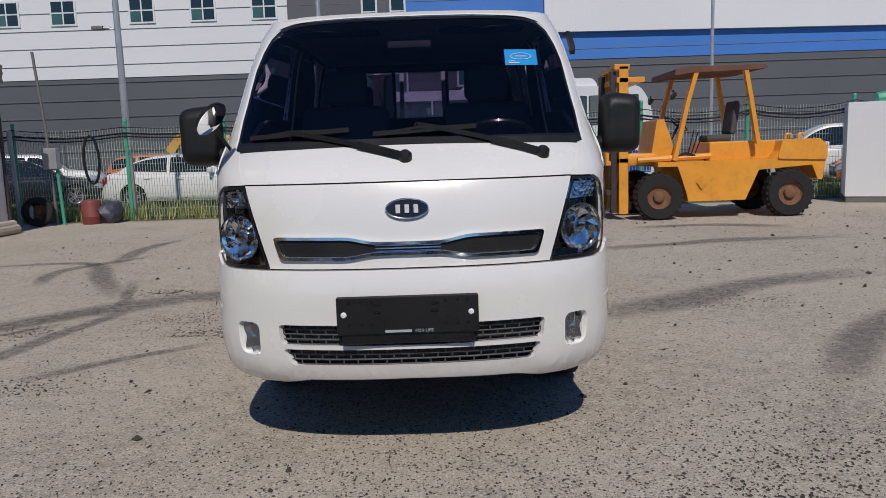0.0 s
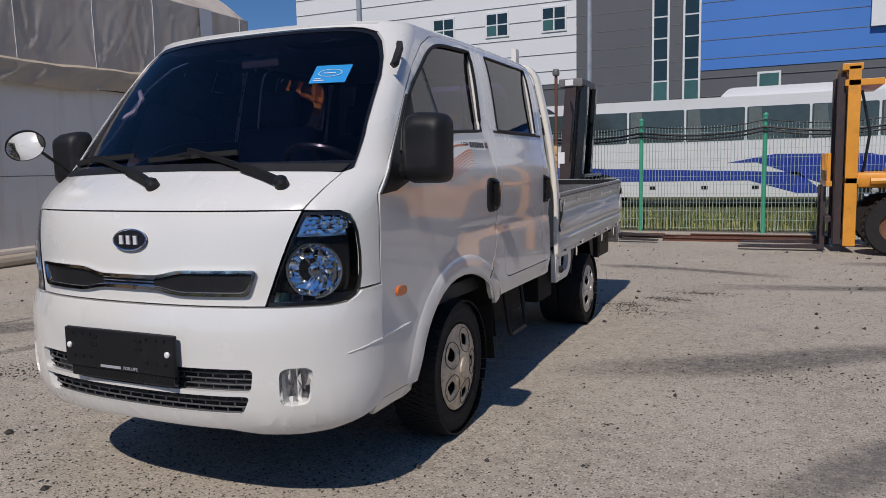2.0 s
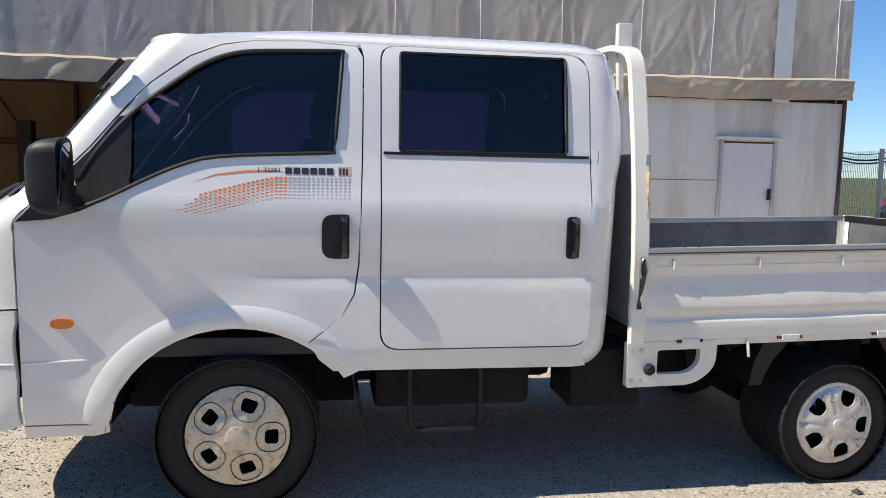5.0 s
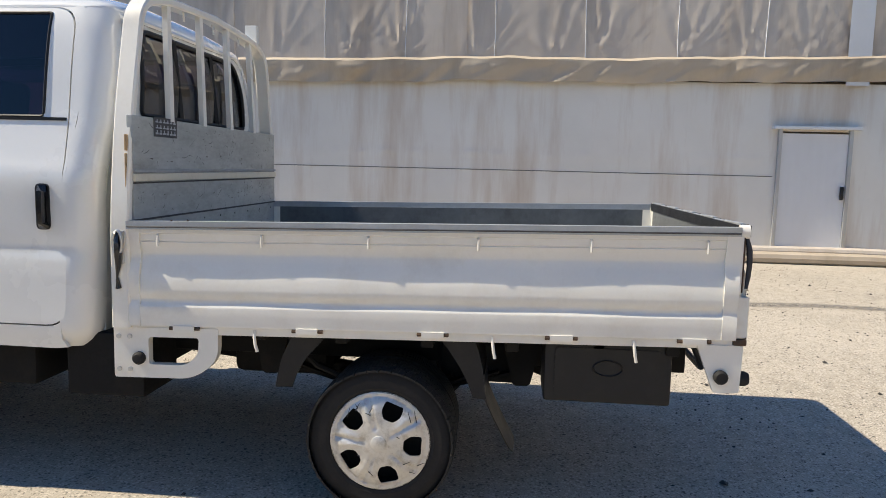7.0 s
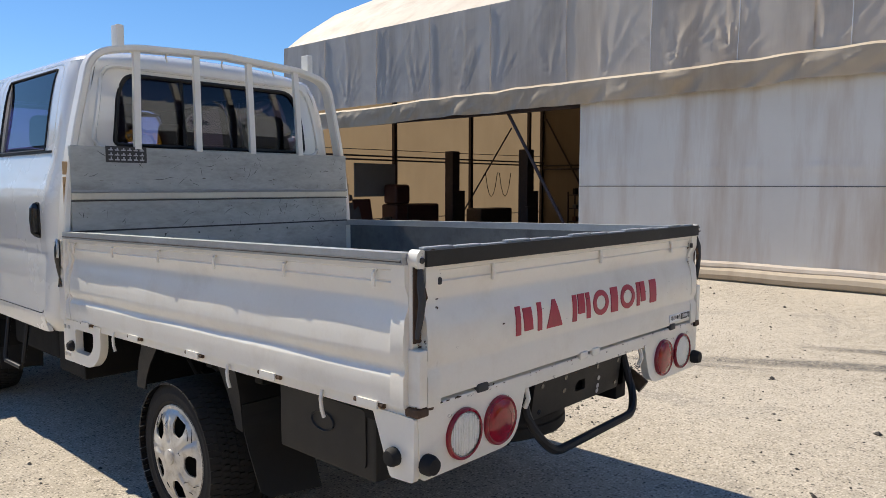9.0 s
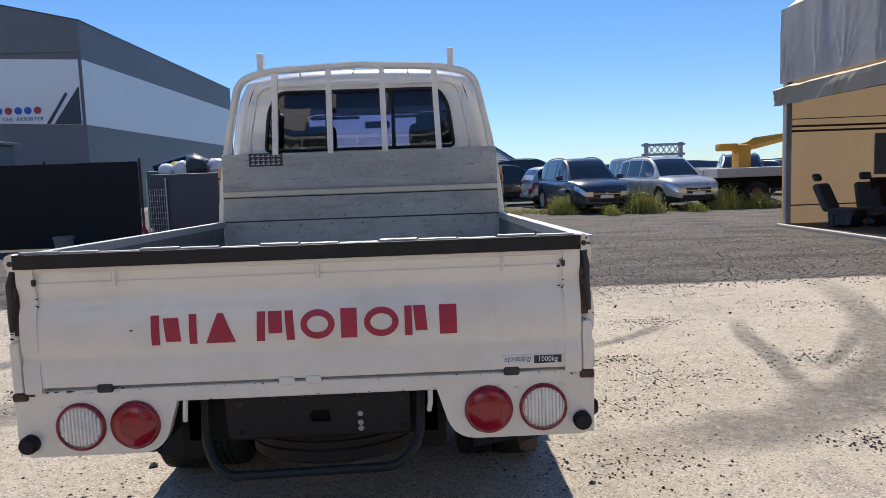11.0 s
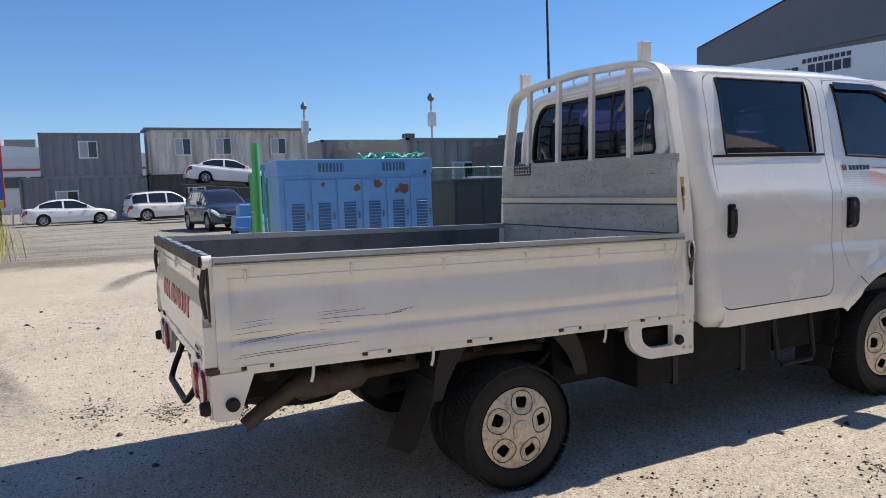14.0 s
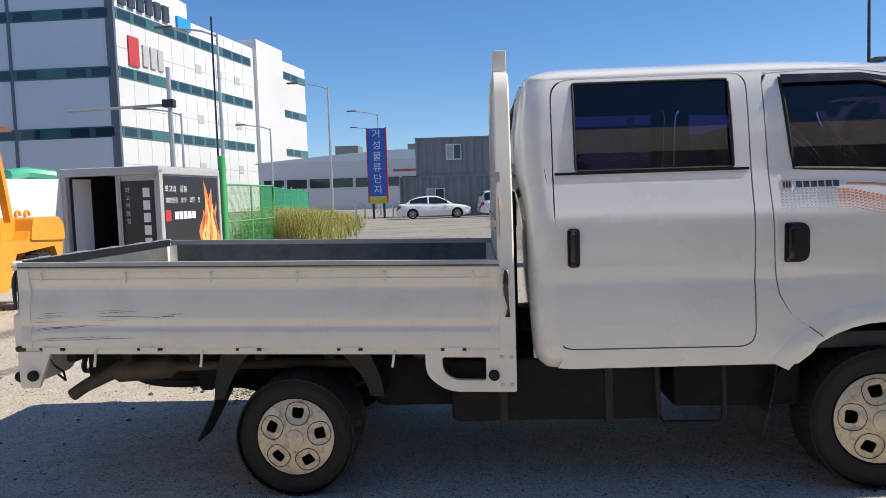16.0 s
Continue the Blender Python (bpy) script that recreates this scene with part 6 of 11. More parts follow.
    nt.links.new(v2.outputs["Color"], pick2.inputs[0])
    grain = math_("MULTIPLY", math_("LESS_THAN", v2.outputs["Distance"], 0.42), 0.72)
    conc = mixed(nt, math_("MULTIPLY", grain, math_("GREATER_THAN", pick2.outputs[0], 0.60)), conc, (0.66, 0.595, 0.505))
    conc = mixed(nt, math_("MULTIPLY", grain, math_("LESS_THAN", pick2.outputs[0], 0.22)), conc, (0.14, 0.125, 0.108))
    gn = noise_out(nt, 16.0, 9.0, 0.82)
    grav = ramp(nt, gn, [(0.36, (0.022, 0.020, 0.018)), (0.5, (0.105, 0.096, 0.086)), (0.63, (0.29, 0.268, 0.24))])
    grav = mixed(nt, ramp(nt, noise_out(nt, 2.6, 8.0, 0.75, stretch=(0.6, 1.5, 1.0)), [(0.46, (0.0,) * 3), (0.58, (0.75,) * 3)]), grav, (0.20, 0.182, 0.160))
    grav = mixed(nt, ramp(nt, noise_out(nt, 1.3, 9.0, 0.78, stretch=(0.6, 1.5, 1.0)), [(0.50, (0.0,) * 3), (0.58, (0.75,) * 3)]), grav, (0.050, 0.047, 0.044))
    tan = mixed(nt, ramp(nt, mid, [(0.35, (0, 0, 0)), (0.7, (1, 1, 1))]), (0.24, 0.222, 0.195), (0.38, 0.355, 0.315))
    tan = mixed(nt, ramp(nt, noise_out(nt, 0.45, 7.0, 0.7, stretch=(1.5, 0.6, 1.0)), [(0.46, (0.0,) * 3), (0.60, (0.7,) * 3)]), tan, (0.16, 0.145, 0.12))
    soil = mixed(nt, ramp(nt, mid, [(0.4, (0, 0, 0)), (0.6, (1, 1, 1))]), (0.11, 0.10, 0.06), (0.10, 0.125, 0.04))
    col = mixed(nt, slab, mixed(nt, far, grav, tan), conc)
    col = mixed(nt, grass, col, soil)
    nt.links.new(col, b.inputs["Base Color"])
    b.inputs["Roughness"].default_value = 0.93
    b.inputs["Specular IOR Level"].default_value = 0.25
    h = math_("ADD", math_("MULTIPLY", fine, 0.35), math_("MULTIPLY", mid, 0.6))
    hg = math_("ADD", math_("MULTIPLY", gn, 2.2), h)
    hh = nt.nodes.new("ShaderNodeMix")
    nt.links.new(slab, hh.inputs[0])
    nt.links.new(hg, hh.inputs[2])
    nt.links.new(h, hh.inputs[3])
    bumped(nt, b, hh.outputs[0], 0.8, 0.018)
    return m


def stain_material(name, colour, strength):
    m, nt, b = nodes_of(name)
    b.inputs["Base Color"].default_value = (*colour, 1)
    b.inputs["Roughness"].default_value = 0.9
    n = noise_out(nt, 14.0, 8.0, 0.8, distortion=0.4)
    uv = nt.nodes.new("ShaderNodeUVMap")
    uv.uv_map = "across"
    sep = nt.nodes.new("ShaderNodeSeparateXYZ")
    nt.links.new(uv.outputs[0], sep.inputs[0])
    edge = ramp(nt, sep.outputs[0], [(0.0, (0, 0, 0)), (0.30, (1, 1, 1)), (0.70, (1, 1, 1)), (1.0, (0, 0, 0))])
    ends = ramp(nt, sep.outputs[1], [(0.0, (0, 0, 0)), (0.28, (1, 1, 1)), (0.72, (1, 1, 1)), (1.0, (0, 0, 0))])
    mu = nt.nodes.new("ShaderNodeMath")
    mu.operation = "MULTIPLY"
    nt.links.new(edge, mu.inputs[0])
    nt.links.new(ends, mu.inputs[1])
    mu2 = nt.nodes.new("ShaderNodeMath")
    mu2.operation = "MULTIPLY"
    nt.links.new(mu.outputs[0], mu2.inputs[0])
    nt.links.new(ramp(nt, n, [(0.36, (0.25,) * 3), (0.58, (1, 1, 1))]), mu2.inputs[1])
    mu3 = nt.nodes.new("ShaderNodeMath")
    mu3.operation = "MULTIPLY"
    nt.links.new(mu2.outputs[0], mu3.inputs[0])
    mu3.inputs[1].default_value = strength
    nt.links.new(mu3.outputs[0], b.inputs["Alpha"])
    return m


def canvas_material(name, lo, hi, stain, amount, rough=0.75, through=0.0):
    m, nt, b = nodes_of(name)
    streak = noise_out(nt, 1.6, 7.0, 0.65, stretch=(1.0, 1.0, 0.12))
    broad = noise_out(nt, 0.7, 5.0, 0.6)
    fine = noise_out(nt, 40.0, 3.0)
    col = ramp(nt, broad, [(0.3, lo), (0.7, hi)])
    runs = ramp(nt, streak, [(0.46, (0, 0, 0)), (0.72, (amount,) * 3)])
    col = mixed(nt, runs, col, stain)
    nt.links.new(col, b.inputs["Base Color"])
    b.inputs["Roughness"].default_value = rough
    bumped(nt, b, fine, 0.08, 0.004)
    if through:
        t = node(nt, "ShaderNodeBsdfTranslucent")
        nt.links.new(col, t.inputs[0])
        mx = nt.nodes.new("ShaderNodeMixShader")
        mx.inputs[0].default_value = through
        nt.links.new(b.outputs[0], mx.inputs[1])
        nt.links.new(t.outputs[0], mx.inputs[2])
        nt.links.new(mx.outputs[0], nt.nodes["Material Output"].inputs[0])
    return m


M["ground"] = ground_material()
M["crack"] = stain_material("crack", (0.07, 0.063, 0.056), 0.7)
M["stain"] = stain_material("dark_stain", (0.175, 0.163, 0.150), 0.62)
M["cabinet_red"] = surface("cabinet_red", (0.060, 0.020, 0.017), 0.55, 0, 0.2, 30, 4, 0.05)
# concrete whitened so the slab's edge looks sunlit
M["stone_edge"] = surface("stone_edge", (0.58, 0.54, 0.47), 0.85, 0, 0.12, 30, 3, 0.1)
M["tent_panel"] = canvas_material("tent_panel", (0.70, 0.675, 0.62), (0.79, 0.765, 0.705), (0.48, 0.36, 0.25), 0.75, 0.6)
M["tent_cloth"] = canvas_material("tent_cloth", (0.53, 0.46, 0.385), (0.65, 0.575, 0.49), (0.35, 0.27, 0.20), 0.7, 0.7)
M["tent_grey"] = canvas_material("tent_grey", (0.47, 0.435, 0.395), (0.57, 0.53, 0.485), (0.29, 0.235, 0.185), 0.7, 0.7)
# back wall canvas, darkened to brown for the shade inside the hall
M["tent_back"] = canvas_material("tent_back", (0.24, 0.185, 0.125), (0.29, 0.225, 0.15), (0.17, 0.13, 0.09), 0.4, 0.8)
# near-black base and blotches stand in for the shade on the tent floor
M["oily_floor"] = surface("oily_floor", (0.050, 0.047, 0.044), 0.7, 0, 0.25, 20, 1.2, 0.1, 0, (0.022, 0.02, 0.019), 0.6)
M["tent_roll"] = canvas_material("tent_roll", (0.44, 0.365, 0.275), (0.54, 0.455, 0.35), (0.31, 0.235, 0.16), 0.6, 0.7)
M["tent_white"] = canvas_material("tent_white", (0.66, 0.67, 0.68), (0.76, 0.76, 0.76), (0.5, 0.48, 0.45), 0.2, 0.5)
M["tent_glow"] = canvas_material("tent_glow", (0.43, 0.305, 0.185), (0.48, 0.345, 0.21), (0.37, 0.26, 0.155), 0.35, 0.8, 0.34)
M["white_wall"] = surface("white_wall", (0.74, 0.75, 0.76), 0.55, 0, 0.03, 8, 0.15, 0.02)
M["sheet_white"] = surface("sheet_white", (0.86, 0.87, 0.875), 0.5, 0, 0.03, 8, 0.15, 0.02)
M["grey_wall"] = surface("grey_wall", (0.105, 0.110, 0.122), 0.55, 0, 0.06, 8, 0.2, 0.02)
M["hall_wall"] = surface("hall_wall", (0.165, 0.172, 0.190), 0.55, 0, 0.06, 8, 0.2, 0.02)
M["blue_wall"] = surface("blue_wall", (0.055, 0.20, 0.58), 0.5, 0, 0.05, 8, 0.2, 0.02)
M["dark_pane"] = surface("dark_pane", (0.018, 0.035, 0.040), 0.06, 0, 0.2, 5, 0.5, 0.0, 0.4)
M["teal_pane"] = surface("teal_pane", (0.05, 0.13, 0.12), 0.06, 0, 0.2, 5, 0.5, 0.0, 0.4)
M["white_frame"] = surface("white_frame", (0.72, 0.73, 0.73), 0.4, 0, 0.04, 30, 2, 0.02)
M["fence_green"] = surface("fence_green", (0.055, 0.36, 0.22), 0.4, 0, 0.1, 60, 3, 0.03, 0.2)
M["gate_green"] = surface("gate_green", (0.07, 0.40, 0.13), 0.4, 0, 0.12, 60, 3, 0.03, 0.2)
M["wire"] = surface("wire", (0.42, 0.52, 0.45), 0.45, 0.3, 0.1, 60, 5, 0.0)
M["galvanised"] = surface("galvanised", (0.50, 0.51, 0.51), 0.42, 0.6, 0.1, 50, 3, 0.04)
M["forklift_orange"] = surface("forklift_orange", (0.78, 0.33, 0.035), 0.42, 0, 0.08, 60, 3, 0.05, 0.25, (0.30, 0.15, 0.05), 0.35)
M["forklift_yellow"] = surface("forklift_yellow", (0.70, 0.36, 0.04), 0.45, 0, 0.1, 60, 3, 0.05, 0.2, (0.3, 0.18, 0.06), 0.3)
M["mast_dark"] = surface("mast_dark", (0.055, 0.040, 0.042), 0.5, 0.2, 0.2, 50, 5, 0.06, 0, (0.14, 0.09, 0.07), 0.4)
M["machine_grey"] = surface("machine_grey", (0.17, 0.165, 0.16), 0.55, 0.2, 0.15, 50, 5, 0.06)
M["rusty_bar"] = surface("rusty_bar", (0.16, 0.075, 0.05), 0.8, 0.1, 0.3, 40, 4, 0.2)
M["leaf"] = surface("leaf", (0.17, 0.22, 0.05), 0.7, 0, 0.4, 30, 1.5, 0.0)
M["lot_leaf"] = surface("lot_leaf", (0.27, 0.31, 0.06), 0.7, 0, 0.4, 30, 1.5, 0.0)
M["dry_grass"] = surface("dry_grass", (0.46, 0.43, 0.14), 0.8, 0, 0.35, 30, 1.5, 0.0)
M["stone"] = surface("stone", (0.055, 0.051, 0.047), 0.9, 0, 0.4, 30, 3.0, 0.1)
M["stone_gravel"] = surface("stone_gravel", (0.11, 0.104, 0.098), 0.9, 0, 0.6, 20, 2.0, 0.1)
M["stone_pale"] = surface("stone_pale", (0.20, 0.18, 0.155), 0.9, 0, 0.35, 30, 3.0, 0.1)

# ---- ground ----
bm = bmesh.new()
ring = [bm.verts.new((900 * math.cos(a), 900 * math.sin(a), 0)) for a in [2 * math.pi * k / 64 for k in range(64)]]
bm.faces.new(ring)
solo("ground", bm, "ground", "pale dusty concrete yard turning to dark gravel", "ground", "structure", 0)


def ribbon(pts, width, z=0.004):
    """A stain on the ground along the points, with a map across it and along it."""
    smooth = []
    P = [Vector((*p, z)) for p in pts]
    for i in range(len(P) - 1):
        p0, p1, p2, p3 = P[max(0, i - 1)], P[i], P[i + 1], P[min(len(P) - 1, i + 2)]
        for k in range(6):
            t = k / 6
            smooth.append(0.5 * ((2 * p1) + (p2 - p0) * t + (2 * p0 - 5 * p1 + 4 * p2 - p3) * t * t + (3 * p1 - p0 - 3 * p2 + p3) * t**3))
    smooth.append(P[-1])
    bm = bmesh.new()
    uv = bm.loops.layers.uv.new("across")
    rows = []
    n = len(smooth)
    for i, p in enumerate(smooth):
        d = (smooth[min(n - 1, i + 1)] - smooth[max(0, i - 1)]).normalized()
        a = Vector((-d.y, d.x, 0)) * width * (0.5 + 0.06 * math.sin(i * 0.55 + pts[0][0] * 5))
        rows.append((bm.verts.new(p - a), bm.verts.new(p + a)))
    for i in range(n - 1):
        f = bm.faces.new((rows[i][0], rows[i][1], rows[i + 1][1], rows[i + 1][0]))
        for lp, c in zip(f.loops, ((0, i / (n - 1)), (1, i / (n - 1)), (1, (i + 1) / (n - 1)), (0, (i + 1) / (n - 1)))):
            lp[uv].uv = c
    return bm


CRACKS = [[(-0.956, 2.228), (-1.05, 2.245), (-1.147, 2.289), (-1.20, 2.40), (-1.266, 2.461)], [(-1.147, 2.289), (-1.16, 2.146), (-1.15, 2.02), (-1.18, 1.92)], [(-0.126, -0.297), (-0.11, -0.40), (-0.12, -0.49), (-0.083, -0.582)], [(-1.30, 1.50), (-1.42, 1.66), (-1.40, 1.82), (-1.56, 1.95), (-1.60, 2.20)], [(-1.75, 0.9), (-1.62, 1.1), (-1.70, 1.3), (-1.58, 1.42)], [(2.1, 7.1), (2.3, 6.8), (2.28, 6.5), (2.5, 6.2)]]
for pts in CRACKS:
    solo("ground_crack", ribbon([(x + 0.012 * math.sin(37 * y), y) for x, y in pts], 0.007, 0.003), "crack", "thin dark crack meandering through the concrete", "crack", "structure", 0)
STAINS = [([(-4.93, -1.21), (-4.54, 0.07), (-4.11, 1.13), (-3.65, 1.99), (-3.18, 2.59), (-2.75, 2.98)], 0.46), ([(-3.55, 2.25), (-3.18, 2.62), (-2.75, 2.98), (-2.33, 3.28), (-2.0, 3.39), (-1.66, 3.48), (-1.0, 3.62)], 0.62),
          ([(-3.16, 0.59), (-2.93, 1.30), (-2.82, 1.99), (-2.68, 2.58), (-2.65, 2.94)], 0.22), ([(-2.80, 2.85), (-2.85, 3.28), (-2.94, 3.49), (-3.03, 3.79), (-3.3, 4.5)], 0.15), ([(-4.25, 0.9), (-4.13, 1.56), (-4.05, 2.03), (-4.05, 2.45), (-3.97, 2.88), (-3.8, 3.5)], 0.09), ([(-3.8, 1.3), (-3.4, 1.89), (-2.92, 2.41)], 0.16),
          ([(-2.96, 3.36), (-3.7, 4.6), (-4.56, 5.9), (-6.5, 5.6)], 0.30), ([(-2.45, 0.8), (-2.04, 1.22), (-1.5, 1.6)], 0.16), ([(-4.0, 5.6), (-4.3, 7.2), (-4.1, 8.4)], 0.30), ([(0.9, 1.9), (2.07, 2.5), (3.0, 3.15), (4.4, 3.6)], 0.55),
          ([(1.5, 5.6), (3.04, 5.9), (3.97, 6.15), (5.6, 6.1)], 0.45), ([(-4.2, 4.2), (-4.5, 5.3), (-3.8, 6.4)], 0.26), ([(8.2, 4.9), (10.5, 4.3), (12.77, 2.83)], 0.5), ([(3.0, 7.9), (4.3, 8.0), (5.4, 7.4)], 0.5), ([(0.1, 7.0), (1.1, 6.95), (2.6, 6.5)], 0.35),
          ([(2.2, 0.3), (2.9, 1.3), (3.9, 2.2)], 0.35)]
for pts, w in STAINS:
    solo("ground_stain", ribbon(pts, w), "stain", "dark damp tyre mark on the concrete", "stain", "structure", 0)


def scatter(count, place, size, seed, flat=0.6):
    """Small broken stones lying on the ground: eight faces each, all in one sheet."""
    rnd = random.Random(seed)
    verts, faces = [], []
    for _ in range(count):
        x, y = place(rnd)
        s = size(rnd)
        a = rnd.random() * 6.28
        b = len(verts)
        ex, ey, ez = s * rnd.uniform(0.6, 1.2), s * rnd.uniform(0.5, 1.0), s * flat * rnd.uniform(0.6, 1.2)
        c, sn = math.cos(a), math.sin(a)
        for u, v, w in ((1, 0, 0.1), (0.2, 1, -0.1), (-1, 0.1, 0.15), (-0.1, -1, 0), (0.2, 0.1, 1), (0, 0, -0.6)):
            u, v = u * ex * rnd.uniform(0.75, 1.2), v * ey * rnd.uniform(0.75, 1.2)
            verts.append((x + u * c - v * sn, y + u * sn + v * c, ez * 0.35 + w * ez))
        for f in ((0, 1, 4), (1, 2, 4), (2, 3, 4), (3, 0, 4), (1, 0, 5), (2, 1, 5), (3, 2, 5), (0, 3, 5)):
            faces.append([b + k for k in f])
    me = bpy.data.meshes.new("stones")
    me.from_pydata(verts, [], faces)
    return me


def on_slab(r):
    while True:
        x, y = r.uniform(-7.5, 7.5), r.uniform(-3.0, 9.5)
        if y > -1.3 and (abs(x) > 0.8 or y < -0.4 or y > 4.6):
            return x, y


for nm, cnt, pl_, sz, mt, sd in (("pebbles", 8000, on_slab, lambda r: 0.004 + 0.009 * r.random() ** 3, "stone", 4),
                                 ("pale_pebbles", 2600, on_slab, lambda r: 0.004 + 0.008 * r.random() ** 3, "stone_pale", 5),
                                 ("front_grit", 22000, lambda r: (r.gauss(0.9, 1.9), r.gauss(-1.0, 0.75)), lambda r: 0.002 + 0.0075 * r.random() ** 2.5, "stone", 6),
                                 ("gravel", 16000, lambda r: (r.uniform(-8, 9), -1.35 - abs(r.gauss(0, 3.6))), lambda r: 0.005 + 0.016 * r.random() ** 2.5, "stone_gravel", 7),
                                 ("edge_grit", 1500, lambda r: (r.uniform(-6, 6), r.gauss(-1.25, 0.22)), lambda r: 0.006 + 0.014 * r.random() ** 2, "stone", 8),
                                 ("clods", 160, on_slab, lambda r: 0.014 + 0.02 * r.random(), "stone", 9)):
    me = scatter(cnt, pl_, sz, sd)
    me.materials.append(M[mt])
    tagged(new(nm, me), "loose dark grit and small stones on the yard", "gravel", "", "stuff")


CRUMBS = [(-0.75, -1.15, 0.20), (-0.55, -1.35, 0.18), (1.35, -0.95, 0.24), (1.05, -1.30, 0.26), (1.7, -0.55, 0.22), (2.1, -1.35, 0.35), (1.2, -1.15, 0.30), (2.9, -0.7, 0.30), (0.7, -1.3, 0.25), (3.3, 0.0, 0.25), (1.15, 4.05, 0.16), (1.0, 4.35, 0.12), (1.35, 4.75, 0.10), (1.6, 5.2, 0.14), (-1.5, 2.9, 0.22), (-1.95, 2.4, 0.20),
          (-1.25, 3.75, 0.18), (-2.1, -0.9, 0.30), (-3.0, -1.1, 0.30), (-2.4, 0.7, 0.16), (-1.7, 1.9, 0.12), (-3.1, 2.1, 0.2), (-4.0, 0.2, 0.3), (2.4, 2.4, 0.25), (-2.6, 3.6, 0.12)]


def crumb(r):
    x, y, w = r.choice(CRUMBS)
    return x + r.gauss(0, w) * 1.3, y + r.gauss(0, w) * 0.7


me = scatter(11000, crumb, lambda r: 0.0025 + 0.010 * r.random() ** 3, 21)
me.materials.append(M["stone"])
tagged(new("dirt_crumbs", me), "clusters of dark dirt crumbs on the concrete", "dirt", "", "stuff")


def blades(count, place, height, seed, lean=0.5, wide=0.008, leaves=0):
    """Upright thin blades and small leaves, all in one sheet."""
    rnd = random.Random(seed)
    verts, faces = [], []
    for _ in range(count):
        x, y, k = place(rnd)
        h = height(rnd) * k
        a, l = rnd.random() * 6.28, rnd.uniform(0, lean) * h
        dx, dy = math.cos(a), math.sin(a)
        w = wide * rnd.uniform(0.6, 1.5)
        b = len(verts)
        px, py = -dy * w, dx * w
        verts += [(x - px, y - py, -0.02), (x + px, y + py, -0.02), (x + dx * l * 0.35 + px * 0.8, y + dy * l * 0.35 + py * 0.8, h * 0.6), (x + dx * l * 0.35 - px * 0.8, y + dy * l * 0.35 - py * 0.8, h * 0.6), (x + dx * l, y + dy * l, h)]
        faces += [[b, b + 1, b + 2, b + 3], [b + 3, b + 2, b + 4]]
        for _k in range(leaves):
            t = rnd.uniform(0.25, 1.0)
            q = rnd.random() * 6.28
            s = rnd.uniform(0.015, 0.045)
            cx, cy, cz = x + dx * l * t * t, y + dy * l * t * t, h * t
            b = len(verts)
            ux, uy = math.cos(q), math.sin(q)
            verts += [(cx, cy, cz), (cx + ux * s - uy * s * 0.35, cy + uy * s + ux * s * 0.35, cz + s * 0.4), (cx + ux * s * 2, cy + uy * s * 2, cz + s * 0.1), (cx + ux * s + uy * s * 0.35, cy + uy * s - ux * s * 0.35, cz + s * 0.2)]
            faces.append([b, b + 1, b + 2, b + 3])
    me = bpy.data.meshes.new("blades")
    me.from_pydata(verts, [], faces)
    return me


def weeds(name, count, place, height, seed, mat, label, **kw):
    me = blades(count, place, height, seed, **kw)
    me.materials.append(M[mat])
    return tagged(new(name, me), label, "weeds", "", "stuff")


weeds("fence_weeds", 5200, lambda r: (r.uniform(-11, 12), 12.65 + abs(r.gauss(0, 0.9)), 1.0), lambda r: 0.12 + 0.40 * r.random() ** 1.5, 11, "leaf", "green weeds growing along the fence", leaves=2, wide=0.007)
weeds("fence_dry_grass", 5200, lambda r: (r.uniform(-11, 12), 12.5 + abs(r.gauss(0, 1.2)), 1.0), lambda r: 0.10 + 0.30 * r.random() ** 1.5, 12, "dry_grass", "dry straw-coloured grass along the fence", lean=0.9, wide=0.006)
def verge(r):
    u = r.random() ** 1.1
    return 15.6 + 17 * u, 8.30 + 0.10 * 17 * u + r.gauss(0, 0.55), 1.0 - 0.45 * u


weeds("verge_weeds", 24000, verge, lambda r: 0.45 + 0.95 * r.random() ** 1.2, 13, "dry_grass", "tall yellow-green weeds beside the gate", lean=0.8, leaves=4, wide=0.008)
weeds("verge_green", 6000, verge, lambda r: 0.35 + 0.80 * r.random() ** 1.3, 14, "leaf", "tall green weeds beside the gate", lean=0.8, leaves=5, wide=0.010)
CLUMPS = [(-0.75, -16.6, 0.95), (-2.55, -15.6, 0.9), (-4.75, -15.6, 0.85), (-7.1, -14.8, 1.1), (-9.9, -15.4, 1.0), (-10.8, -15.2, 0.7), (1.7, -15.2, 0.7), (3.6, -16.0, 0.7), (-6.0, -14.5, 0.4), (-8.6, -14.7, 0.4), (5.5, -16.0, 0.7)]


def lot_clump(r):
    x, y, w = r.choice(CLUMPS)
    d = r.gauss(0, 0.36)
    return x + d * w * 0.9, y + r.gauss(0, 0.26), w * math.exp(-(d * 1.6) ** 2)


weeds("lot_weeds", 2600, lot_clump, lambda r: 0.25 + 0.62 * r.random() ** 1.3, 15, "lot_leaf", "yellow-green weed clumps at the edge of the gravel lot", leaves=6, wide=0.008, lean=0.8)
weeds("lot_dry_weeds", 3000, lot_clump, lambda r: 0.20 + 0.62 * r.random() ** 1.3, 16, "dry_grass", "yellow dry weeds at the edge of the gravel lot", leaves=4, wide=0.008, lean=0.9)
weeds("lot_low_grass", 9000, lambda r: (r.uniform(-13, 6), -16.2 - 1.4 * abs(r.gauss(0, 0.8)), 1.0), lambda r: 0.02 + 0.09 * r.random() ** 2.2, 19, "dry_grass", "low dry grass along the parked row", leaves=1, wide=0.009, lean=1.2)
